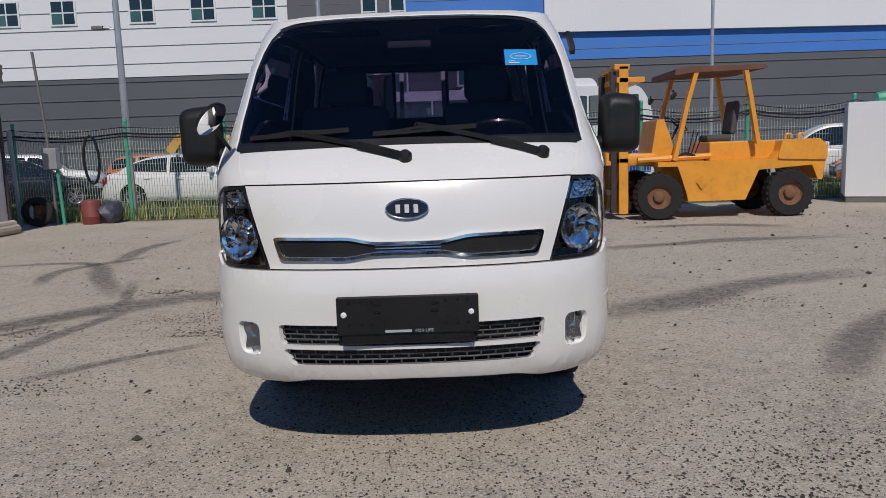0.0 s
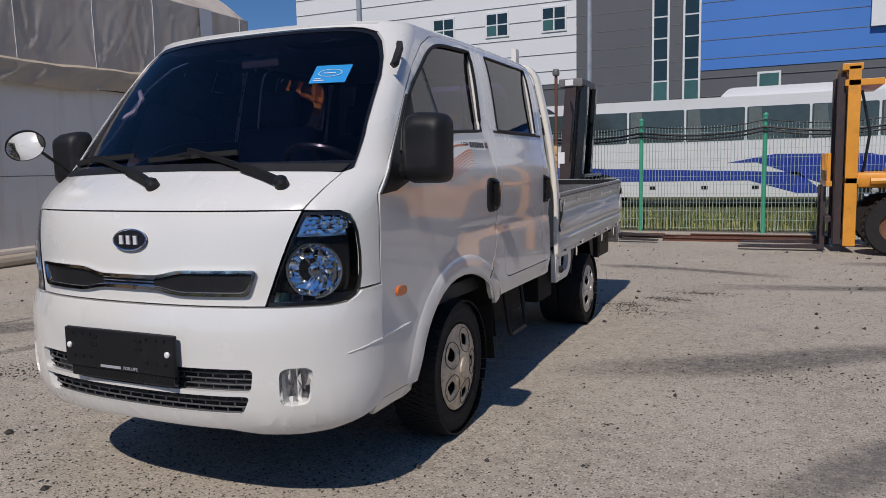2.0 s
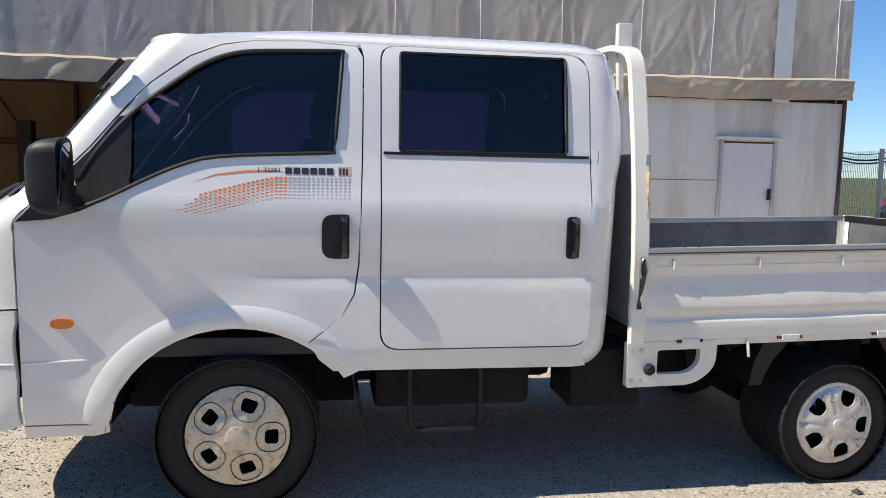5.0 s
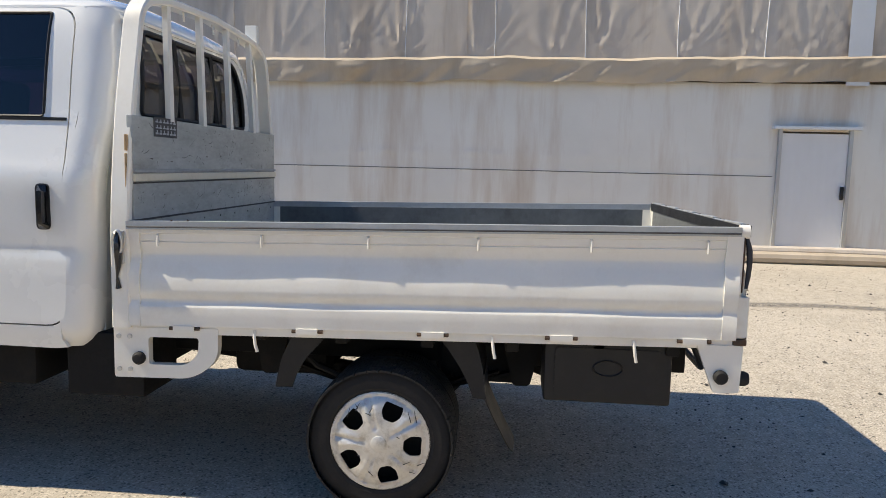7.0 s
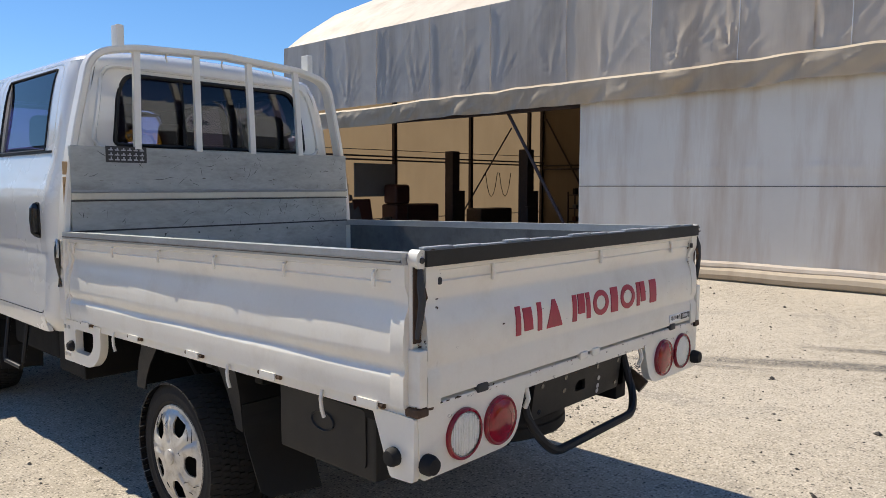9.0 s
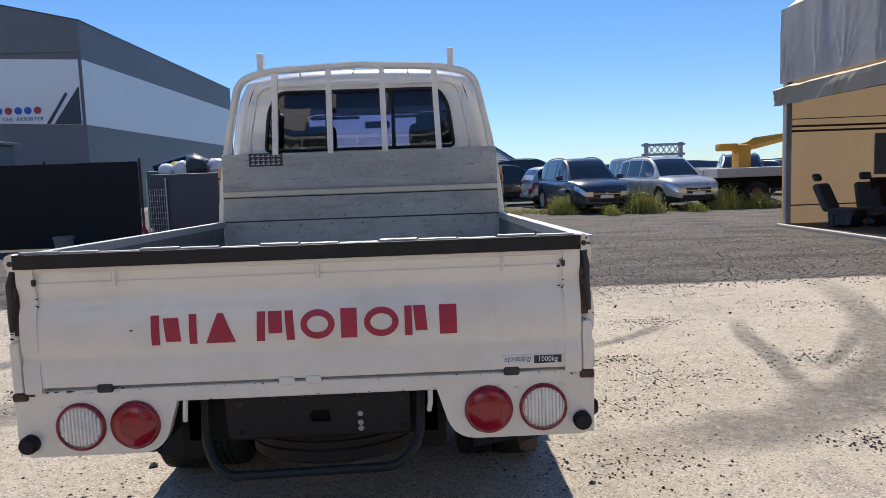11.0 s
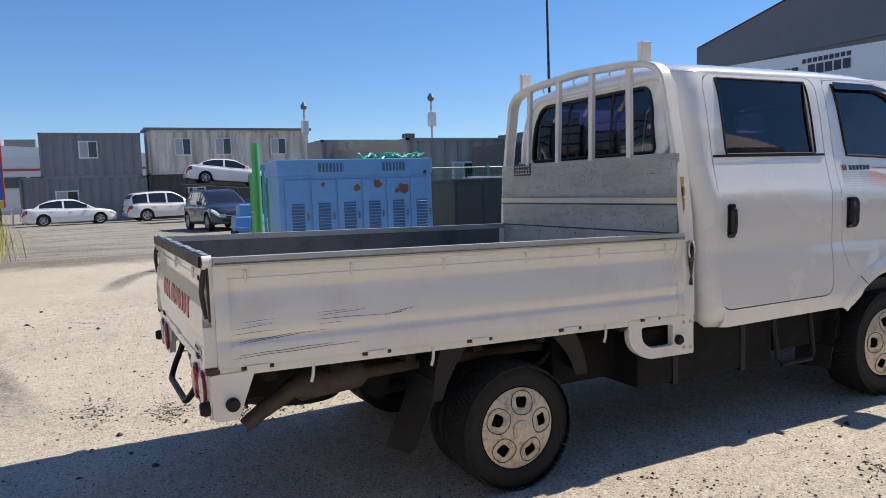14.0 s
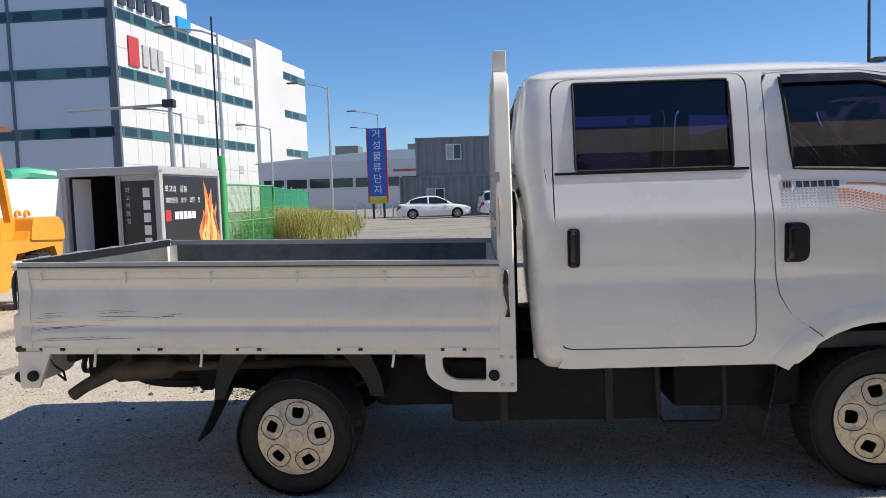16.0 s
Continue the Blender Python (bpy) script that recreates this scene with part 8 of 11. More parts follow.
part("steering_wheel", tube([stc @ Vector((0.17 * math.cos(a), 0.17 * math.sin(a), 0)) for a in [2 * math.pi * k / 20 for k in range(20)]], 0.016, 6, True), "gloss_black", fl)
part("steering_column", tube([(0.30, 0.75, 1.15), (0.55, 0.75, 1.62)], 0.025, 6), "gloss_black", fl)
for k in range(3):
    part("lever", tube([(0.62 + 0.06 * k, 0.45, 1.1), (0.72 + 0.07 * k, 0.45, 1.52 - 0.05 * k)], 0.010, 6), "gloss_black", fl)
part("hydraulic_hose", tube([(0.1, 0.3, 1.0), (0.5, 0.25, 1.12), (0.85, 0.3, 1.02), (0.9, 0.35, 0.95)], 0.025, 6), "gloss_black", fl)
part("tilt_cylinder", tube([(-0.30, 0.30, 1.02), (0.95, 0.30, 1.06)], 0.055, 8), OR, fl)
for y in (0.16, 1.5):
    part("work_lamp", lathe([(0.03, -0.05), (0.085, 0.0), (0.085, 0.03), (0, 0.035)], 14, facing(0.26, y, 2.10, -1, 0)), "gloss_black", fl)
mast = part("mast", box(-0.62, -0.46, 0.28, 0.44, 0.10, 2.62, 0.01), OR, fl, "orange lift mast")
part("mast_channel", box(-0.62, -0.46, 1.30, 1.46, 0.10, 2.62, 0.01), OR, mast)
part("mast_channel", box(-0.74, -0.64, 0.36, 0.50, 0.12, 2.54, 0.01), "mast_dark", mast)
part("mast_channel", box(-0.74, -0.64, 1.24, 1.38, 0.12, 2.54, 0.01), "mast_dark", mast)
for z, a, b_ in ((2.34, -0.66, -0.18), (2.56, -0.70, -0.44), (0.98, -0.62, -0.44)):
    part("cross_bar", box(a, b_, 0.28, 1.46, z, z + 0.09, 0.01), OR, mast)
part("lift_cylinder", tube([(-0.55, 0.86, 0.15), (-0.55, 0.86, 2.2)], 0.05, 10), "mast_dark", mast)
part("chain", tube([(-0.60, 0.70, 0.4), (-0.60, 0.70, 2.4)], 0.018, 6), "gloss_black", mast)
part("hose_loop", tube([(-0.42, 0.6, 2.3), (-0.30, 0.6, 1.7), (-0.36, 0.6, 1.2), (-0.42, 0.6, 1.0)], 0.02, 6), "gloss_black", mast)
for y in (0.34, 1.16):
    part("mast_mount", box(-0.50, 0.05, y, y + 0.22, 0.92, 1.14, 0.05), OR, mast)
car_ = part("fork_carriage", box(-0.86, -0.78, 0.20, 1.52, 0.95, 1.03, 0.01), OR, fl)
part("carriage_bar", box(-0.86, -0.78, 0.20, 1.52, 0.45, 0.53, 0.01), "mast_dark", car_)
for k in range(5):
    part("backrest_bar", box(-0.85, -0.80, 0.24 + 0.28 * k, 0.31 + 0.28 * k, 0.95, 1.42, 0.008), OR, car_)
for y in (0.40, 1.14):
    part("fork", prism([(-0.84, 0.95), (-0.84, 0.04), (-2.0, 0.04), (-2.0, 0.06), (-0.90, 0.10), (-0.90, 0.95)], 0.14, Matrix.Translation((0, y, 0)) @ FRONT), "mast_dark", fl, "blackened steel fork")

# second forklift, yellow cab, dark mast towards +x
f2 = thing("forklift", "older forklift with a yellow cab door and dark mast", "forklift", "", pose(-3.48, 9.78, 0))
for x, r in ((0.45, 0.36), (2.05, 0.42)):
    for y, s in ((0.0, -1), (1.5, 1)):
        block_wheel(f2, "wheel", x, y, r, 0.26, 0.2, s)
part("body", prism(rounded([(-0.35, 0.35), (2.2, 0.35), (2.3, 0.75), (1.9, 1.0), (0.1, 1.05), (-0.25, 1.2), (-0.45, 0.9)], 0.06), 1.3, Matrix.Translation((0, 0.1, 0)) @ FRONT), "forklift_yellow", f2)
part("fender", box(0.1, 2.2, 0.02, 1.48, 0.98, 1.06, 0.02), "mast_dark", f2)
d2 = part("cab_door", panel([rounded([(0.06, 1.02), (0.62, 1.02), (0.70, 2.30), (0.18, 2.30)], 0.03), rounded([(0.20, 1.46), (0.56, 1.46), (0.60, 2.17), (0.28, 2.17)], 0.05)], 0.2, lambda x, z, d: Vector((x, 0.06 + d, z)), 0.05), ["forklift_yellow", "forklift_yellow"], f2, "yellow cab door")
part("door_window", panel([rounded([(0.21, 1.47), (0.55, 1.47), (0.59, 2.16), (0.29, 2.16)], 0.05)], 0.2, lambda x, z, d: Vector((x, 0.075 + d, z)), 0.006), ["light_trim", "light_trim"], d2)
part("window_seal", tube([(x, 0.055, z) for x, z in rounded([(0.20, 1.46), (0.56, 1.46), (0.60, 2.17), (0.28, 2.17)], 0.05)], 0.014, 6, True), "gloss_black", d2)
part("door_badge", prism(ellipse(0.36, 1.27, 0.20, 0.065, 20), 0.006, Matrix.Translation((0, 0.052, 0)) @ FRONT), "decal_badge", d2, "blue oval sticker")
part("cab_roof", prism(rounded([(0.08, 2.30), (0.12, 2.37), (1.15, 2.44), (1.82, 2.40), (1.95, 2.30), (1.2, 2.32)], 0.02), 1.34, Matrix.Translation((0, 0.05, 0)) @ FRONT), "mast_dark", f2)
for y in (0.08, 1.36):
    part("cab_post", tube([(1.50, y, 1.05), (1.40, y, 1.5), (1.18, y, 2.33)], 0, flat=(0.05, 0.06)), "mast_dark", f2)
    part("cab_post", tube([(0.02, y, 1.05), (0.12, y, 2.32)], 0, flat=(0.05, 0.05)), "mast_dark", f2)
part("cab_back", box(0.02, 0.08, 0.1, 1.34, 1.05, 1.5, 0.01), "machine_grey", f2)
part("cab_window", panel([[(1.46, 1.32), (2.10, 1.28), (1.86, 2.34), (1.22, 2.34)]], 0.5, lambda x, z, d: Vector((x, 0.12 + d, z)), 0.01), ["clear_glass", "inner_face"], f2)
part("seat", box(0.75, 1.15, 0.5, 0.95, 1.05, 1.22, 0.05), "seat", f2)
part("seat_back", box(0.70, 0.80, 0.5, 0.95, 1.2, 1.75, 0.04), "seat", f2)
part("engine_cover", box(0.95, 1.5, 1.0, 1.3, 1.05, 1.5, 0.03), "forklift_yellow", f2)
stc2 = pose(1.40, 0.7, 1.50, 0, -35, 0)
part("steering_wheel", tube([stc2 @ Vector((0.18 * math.cos(a), 0.18 * math.sin(a), 0)) for a in [2 * math.pi * k / 20 for k in range(20)]], 0.016, 6, True), "gloss_black", f2)
m2 = part("mast", turned(box(-0.10, 0.10, 0.30, 0.48, 0.10, 2.80, 0.01), pose(2.32, 0, 0, 0, 4, 0)), "mast_dark", f2, "dark steel lift mast")
part("mast_channel", turned(box(-0.10, 0.10, 1.05, 1.23, 0.10, 2.80, 0.01), pose(2.32, 0, 0, 0, 4, 0)), "mast_dark", m2)
part("mast_channel", turned(box(0.12, 0.24, 0.36, 0.50, 0.10, 2.72, 0.01), pose(2.36, 0, 0, 0, 4, 0)), "gloss_black", m2)
part("mast_channel", turned(box(0.12, 0.24, 1.02, 1.16, 0.10, 2.72, 0.01), pose(2.36, 0, 0, 0, 4, 0)), "gloss_black", m2)
part("mast_head", box(2.30, 2.72, 0.28, 1.25, 2.68, 2.82, 0.02), "machine_grey", m2)
part("chain", tube([(2.50, 0.7, 0.4), (2.66, 0.7, 2.7)], 0.03, 6), "gloss_black", m2)
part("lift_cylinder", tube([(2.42, 0.85, 0.2), (2.58, 0.85, 2.5)], 0.045, 8), "gloss_black", m2)
c2 = part("fork_carriage", box(2.72, 2.80, 0.1, 1.45, 1.12, 1.18, 0.01), "gloss_black", f2)
for k in range(5):
    part("backrest_bar", box(2.73, 2.79, 0.14 + 0.30 * k, 0.20 + 0.30 * k, 0.35, 1.18, 0.006), "gloss_black", c2)
for y in (0.25, 1.05):
    part("fork", prism([(2.80, 0.7), (2.86, 0.7), (2.86, 0.12), (4.0, 0.05), (4.0, 0.03), (2.80, 0.05)], 0.13, Matrix.Translation((0, y, 0)) @ FRONT), "mast_dark", f2)
for x, z in ((1.92, 2.0), (2.15, 1.95)):
    part("work_lamp", box(x - 0.08, x + 0.08, 0.0, 0.08, z - 0.1, z + 0.08, 0.02), "gloss_black", f2)
part("exhaust_stack", tube([(2.0, 1.2, 1.0), (2.0, 1.2, 3.05)], 0.03, 8), "rusty_bar", f2)
part("stack_camera", lathe([(0.06, 0), (0.07, 0.05), (0.05, 0.12), (0, 0.13)], 12, pose(2.0, 1.2, 3.0)), "machine_grey", f2)

part("far_door", box(0.10, 1.45, 1.36, 1.40, 1.05, 1.70, 0.02), "mast_dark", f2)
part("windscreen_frame", tube([(x, 0.13, z) for x, z in ((1.46, 1.32), (2.10, 1.28), (1.86, 2.34), (1.22, 2.34))], 0.022, 6, True), "mast_dark", f2)
part("crack", tube([(1.62, 0.115, 1.36), (1.70, 0.115, 1.52), (1.84, 0.115, 1.62), (1.90, 0.115, 1.78), (2.0, 0.115, 1.86)], 0.008, 4), "light_trim", f2, "crazed corner of the windscreen")
part("dashboard", box(1.25, 1.62, 0.2, 1.3, 1.02, 1.40, 0.05), "mast_dark", f2)
for x in (1.02, 1.10, 1.18):
    part("lever", tube([(x, 0.30, 1.05), (x + 0.06, 0.30, 1.48)], 0.012, 6), "gloss_black", f2)
part("cab_mirror", box(1.28, 1.44, -0.06, 0.0, 1.92, 2.10, 0.02), "gloss_black", f2)
part("hood", box(-0.30, 0.05, 0.12, 1.38, 1.0, 1.16, 0.05), "mast_dark", f2)
for y, z in ((0.36, 2.0), (0.42, 2.1)):
    part("hose", tube([(2.44, y, 2.7), (2.56, y - 0.08, 2.2), (2.50, y - 0.05, 1.5), (2.40, y, 0.9)], 0.022, 6), "gloss_black", m2)
part("data_plate", box(2.28, 2.40, 0.285, 0.295, 1.36, 1.56), "decal_white", m2)
part("data_plate", box(2.42, 2.56, 0.262, 0.272, 2.70, 2.80), "decal_white", m2)

# rails and clutter at the foot of the fence
for (x0, x1, y, z, s) in ((0.55, 3.1, 10.45, 0.0, 0.02), (0.75, 3.0, 10.62, 0.0, -0.03), (1.0, 3.1, 10.53, 0.06, 0.01), (-0.9, 0.5, 11.15, 0.0, 0.05), (-0.8, 1.0, 10.95, 0.0, -0.06)):
    bm = bmesh.new()
    add_box(bm, x0, x1, -0.05, 0.05, z, z + 0.012)
    add_box(bm, x0, x1, -0.008, 0.008, z + 0.010, z + 0.055)
    add_box(bm, x0, x1, -0.03, 0.03, z + 0.05, z + 0.062)
    solo("steel_rail", turned(bm, Matrix.Translation((0, y, 0)) @ Matrix.Shear("XY", 4, (0, 0)) @ pose(0, 0, 0, 0, 0, s * 30)), "rusty_bar", "rusty steel rail lying by the fence", "steel rail", "", 35, "rails by the fence")
tg = solo("old_tyre", lathe(tyre(0.31, 0.2, 0.17), 36, pose(-8.35, 11.75, 0.31, 82, 0, 12), False), "rubber", "worn tyre leaning by the fence", "tyre")
part("rim", lathe([(0.17, -0.05), (0.15, -0.02), (0.09, -0.03), (0.05, 0.0), (0, 0.0)], 20, pose(-8.35, 11.75, 0.31, 82, 0, 12), False), "rust", tg)
can = solo("red_drum", lathe([(0.19, 0), (0.20, 0.02), (0.20, 0.15), (0.205, 0.16), (0.20, 0.17), (0.20, 0.46), (0.18, 0.50), (0.06, 0.52), (0, 0.52)], 20, pose(-7.35, 12.0, 0)), "drum_red", "dented dull red steel drum", "drum")
tp = thing("tarpaulin_bundle", "crumpled dark tarpaulin bundle behind the drum", "bundle", "", pose(-7.0, 12.15, 0))
bm = bmesh.new()
bmesh.ops.create_icosphere(bm, subdivisions=3, radius=0.28)
for v in bm.verts:
    v.co *= 1 + 0.35 * noise.noise(v.co * 6)
    v.co.z = max(0.0, v.co.z * 0.9 + 0.22)
part("cloth", bm, "tarp_dark", tp)
jb = thing("meter_post", "rusty pipe with a grey meter box and hoses", "utility post", "", pose(-8.15, 12.0, 0))
part("pipe", tube([(0.05, 0, 0), (0.0, 0, 2.0), (-0.12, 0, 3.6)], 0.03, 8), "machine_grey", jb)
part("green_pipe", tube([(0.20, 0, 0), (0.15, 0, 1.3)], 0.035, 8), "fence_green", jb)
part("meter_box", box(-0.08, 0.22, -0.12, 0.06, 1.18, 1.62, 0.02), "galvanised", jb, "grey meter box")
part("hose", tube([(0.9 + 0.16 * math.cos(a), 0.0, 1.35 + 0.5 * math.sin(a)) for a in [2 * math.pi * k / 20 for k in range(20)]], 0.03, 8, True), "gloss_black", jb, "coiled black hose")
part("standpipe", tube([(-0.62, -0.2, 0), (-0.66, -0.2, 2.0)], 0.045, 8), "light_trim", jb)
part("cylinder", lathe([(0.05, 0), (0.05, 0.4), (0.02, 0.48), (0, 0.5)], 12, pose(-0.35, -0.25, 0)), "light_trim", jb)

# coach behind the fence
bus = thing("coach", "white coach with blue sweeping stripes, dusty tinted windows", "bus", "", pose(0.75, 20.5, 0))
prof = rounded([(-6.3, 0.32), (6.3, 0.32), (6.35, 1.3), (6.2, 2.6), (5.85, 3.22), (-6.0, 3.25), (-6.3, 2.9), (-6.38, 1.3)], [0.1, 0.15, 0.2, 0.3, 0.3, 0.2, 0.2, 0.2], 4)
part("body", prism(prof, 2.45, FRONT), "bus_white", bus)
part("roof_unit", prism(rounded([(0.0, 3.22), (4.6, 3.22), (4.4, 3.52), (0.3, 3.52)], 0.15), 1.6, Matrix.Translation((0, 0.4, 0)) @ FRONT), "bus_white", bus)
for k in range(7):
    x0 = -5.9 + 1.68 * k
    w = part("window", prism(rounded([(x0, 1.98), (x0 + 1.62, 1.98), (x0 + 1.62, 2.92), (x0, 2.92)], 0.05), 0.02, Matrix.Translation((0, -0.015, 0)) @ FRONT), "bus_window", bus)
    part("curtain", prism([(x0 + 0.05, 2.0), (x0 + 0.45, 2.0), (x0 + 0.38, 2.9), (x0 + 0.05, 2.9)], 0.004, Matrix.Translation((0, -0.019, 0)) @ FRONT), "bus_curtain", w)
part("stripe", prism([(-6.3, 0.80), (0.9, 0.80), (2.2, 0.42), (2.9, 0.42), (2.2, 1.02), (-6.3, 1.32)], 0.006, Matrix.Translation((0, -0.008, 0)) @ FRONT), "bus_blue", bus, "deep blue stripe")
part("stripe", prism([(0.3, 1.32), (1.1, 1.32), (3.6, 0.40), (6.2, 0.40), (6.25, 1.0), (4.0, 1.5), (1.6, 1.55)], 0.006, Matrix.Translation((0, -0.008, 0)) @ FRONT), "bus_blue", bus, "deep blue stripe")
part("stripe", prism([(-6.3, 1.40), (0.1, 1.40), (-0.7, 1.70), (-6.3, 1.70)], 0.006, Matrix.Translation((0, -0.006, 0)) @ FRONT), "bus_white", bus)
for x in (-3.35, 4.1):
    part("wheel_arch", prism([(x + 0.62 * math.cos(a), 0.42 + 0.62 * math.sin(a)) for a in [math.pi * k / 14 for k in range(15)]], 0.01, Matrix.Translation((0, -0.010, 0)) @ FRONT), "gloss_black", bus)
    block_wheel(bus, "wheel", x, -0.02, 0.48, 0.3, 0.28, -1, "rubber", "galvanised")
    block_wheel(bus, "wheel", x, 2.4, 0.48, 0.3, 0.28, 1, "rubber", "galvanised")
for x in (-1.9, -0.4, 1.0):
    part("skirt_latch", box(x, x + 0.18, -0.012, 0.0, 0.55, 0.65), "gloss_black", bus)

# ---- parked cars ----
def car(label, paint, at, L=4.5, W=1.78, H=1.48, kind="sedan", category="car", rim="galvanised", group="", lower=None):
    """Nose towards local +y, origin on the ground at the middle."""
    c = thing("car" if kind != "van" else "van", label, category, group, at)
    h = L / 2
    if kind == "sedan":
        low = [(-h, 0.66), (-h + 0.06, 0.86), (-h + 0.35, 0.97), (-0.20 * L, 0.96), (0.0, 0.92), (0.20 * L, 0.91), (h - 0.75, 0.85), (h - 0.22, 0.74), (h, 0.60)]
        top = [(-0.39 * L, 0.97), (-0.30 * L, 0.86 * H), (-0.19 * L, 0.965 * H), (-0.06 * L, H), (0.04 * L, 0.985 * H), (0.13 * L, 0.86 * H), (0.27 * L, 0.91)]
        cuts, z_low, r = [(0.10, 0.46), (0.49, 0.86)], 0.19, 0.32
    elif kind == "suv":
        low = [(-h, 0.74), (-h + 0.05, 0.98), (-0.3 * L, 1.06), (0.0, 1.03), (0.20 * L, 1.03), (h - 0.6, 0.99), (h - 0.18, 0.88), (h, 0.72)]
        top = [(-0.485 * L, 1.02), (-0.45 * L, 0.84 * H), (-0.40 * L, 0.955 * H), (-0.15 * L, H), (0.02 * L, 0.99 * H), (0.09 * L, 0.92 * H), (0.25 * L, 1.03)]
        cuts, z_low, r = [(0.06, 0.29), (0.32, 0.59), (0.62, 0.89)], 0.25, 0.36
    else:
        low = [(-h, 0.7), (-h + 0.03, 1.05), (-0.2 * L, 1.08), (0.2 * L, 1.05), (h - 0.3, 1.00), (h - 0.08, 0.85), (h, 0.66)]
        top = [(-0.49 * L, 1.04), (-0.47 * L, 0.95 * H), (-0.2 * L, H), (0.14 * L, 0.985 * H), (0.22 * L, 0.92 * H), (0.38 * L, 1.03)]
        cuts, z_low, r = [(0.05, 0.31), (0.34, 0.61), (0.64, 0.92)], 0.22, 0.33
    lz, tz = curve(low), curve(top)
    axles, arch = (-0.29 * L, 0.31 * L), r + 0.055

    def half(y):
        return W / 2 * (1 - 0.26 * max(0.0, (abs(y) / h - 0.72) / 0.28) ** 2.3)

    def foot(y):
        z = z_low + 0.05 * max(0.0, (abs(y) / h - 0.85) / 0.15)
        for a in axles:
            if abs(y - a) < arch:
                z = max(z, r + math.sqrt(arch * arch - (y - a) ** 2))
        return z
    form = ((0.0, 0.90), (0.10, 0.965), (0.30, 0.99), (0.42, 1.0), (0.72, 0.985), (0.90, 0.955), (0.97, 0.91), (1.0, 0.84))
    wide = curve(list(form))

    def skin(y, f, out=0.0):
        z0, z1 = foot(y), lz(y)
        g = z_low + (z1 - z_low) * f
        return (half(y) * wide(f) + out, y, max(z0, g) if f < 0.999 else z1)
    ys = sorted(set([round(-h + L * k / 36, 3) for k in range(37)] + [round(a + arch * math.sin(q), 3) for a in axles for q in np.linspace(-1.55, 1.55, 13)]))

    def shell(f0, f1, n, closed):
        bm = bmesh.new()
        rows = []
        for y in ys:
            side_ = [skin(y, f0 + (f1 - f0) * k / n) for k in range(n + 1)]
            if closed:
                side_ += [(0.45 * half(y), y, lz(y) + 0.028), (0, y, lz(y) + 0.035)]
            rows.append([[bm.verts.new((s * p[0], p[1], p[2])) for p in side_] for s in (1, -1)])
        for (a, b2), (a1, b3) in zip(rows, rows[1:]):
            for u, v in ((a, a1), (b2, b3)):
                for k in range(len(u) - 1):
                    bm.faces.new((u[k], u[k + 1], v[k + 1], v[k]))
        for a, b2 in (rows[0], rows[-1]):
            for k in range(len(a) - 1):
                bm.faces.new((a[k], a[k + 1], b2[k + 1], b2[k]))
        return bm
    part("body", shell(0.30, 1.0, 9, True), paint, c, "", 50)
    part("lower_body", shell(0.0, 0.30, 3, False), lower or paint, c, "dark plastic lower cladding" if lower else "", 50)
    part("underbody", box(-0.40 * W, 0.40 * W, -h + 0.22, h - 0.22, z_low + 0.02, 0.74, 0.04), "underside", c)
    y0, y1 = top[0][0], top[-1][0]
    gy = np.linspace(y0, y1, 31)

    def g_half(y, t):
        return min(0.90 * half(y), 0.90 * W / 2) * (1 - 0.20 * t)

    def rise(y):
        return max(tz(y), lz(y) + 0.01)
    bm = bmesh.new()
    rows = []
    for y in gy:
        zb, zt = lz(y) - 0.02, rise(y)
        t = min(1.0, (zt - zb) / 0.5)
        wb, wt = g_half(y, 0), g_half(y, t)
        sec = [(wb, zb), (wt, zb + (zt - zb) * 0.90), (wt * 0.96, zb + (zt - zb) * 0.965), (wt * 0.84, zt - 0.002), (wt * 0.45, zt + 0.012), (0, zt + 0.016)]
        rows.append([bm.verts.new((x, y, zz)) for x, zz in sec + [(-x, zz) for x, zz in reversed(sec[:-1])]])
    for r0, r1 in zip(rows, rows[1:]):
        for k in range(len(r0) - 1):
            bm.faces.new((r0[k], r0[k + 1], r1[k + 1], r1[k]))
    part("cabin", bm, paint, c, "", 50)
    for s in (1, -1):
        for a, b2 in cuts:
            bm = bmesh.new()
            rows = []
            for t in np.linspace(a, b2, 9):
                y = y0 + (y1 - y0) * t
                zb = lz(y) - 0.02
                full_h = rise(y) - zb
                tt = min(1.0, full_h / 0.5)
                rows.append([bm.verts.new((s * (g_half(y, tt * g / 0.90) + 0.006), y, zb + full_h * g)) for g in np.linspace(min(0.5, 0.055 / full_h), 0.86, 4)])
            for r0, r1 in zip(rows, rows[1:]):
                for k in range(3):
                    bm.faces.new((r0[k], r0[k + 1], r1[k + 1], r1[k]))
            part("side_window", bm, "car_glass", c)
    screens = (("windscreen", 0.985, 0.76 if kind != "sedan" else 0.70), ("rear_window", 0.03, 0.26 if kind == "sedan" else 0.075))
    for nm, ta, tb in screens:
        bm = bmesh.new()
        rr = []
        for t in np.linspace(ta, tb, 9):
            y = y0 + (y1 - y0) * t
            zb, zt = lz(y) - 0.02, rise(y)
            w = g_half(y, min(1.0, (zt - zb) / 0.5))
            rr.append([bm.verts.new((x * w, y, zt + dz)) for x, dz in ((-0.86, 0.004), (-0.45, 0.018), (0, 0.022), (0.45, 0.018), (0.86, 0.004))])
        for r0, r1 in zip(rr, rr[1:]):
            for k in range(4):
                bm.faces.new((r0[k], r0[k + 1], r1[k + 1], r1[k]))
        part(nm, bm, "car_glass", c)
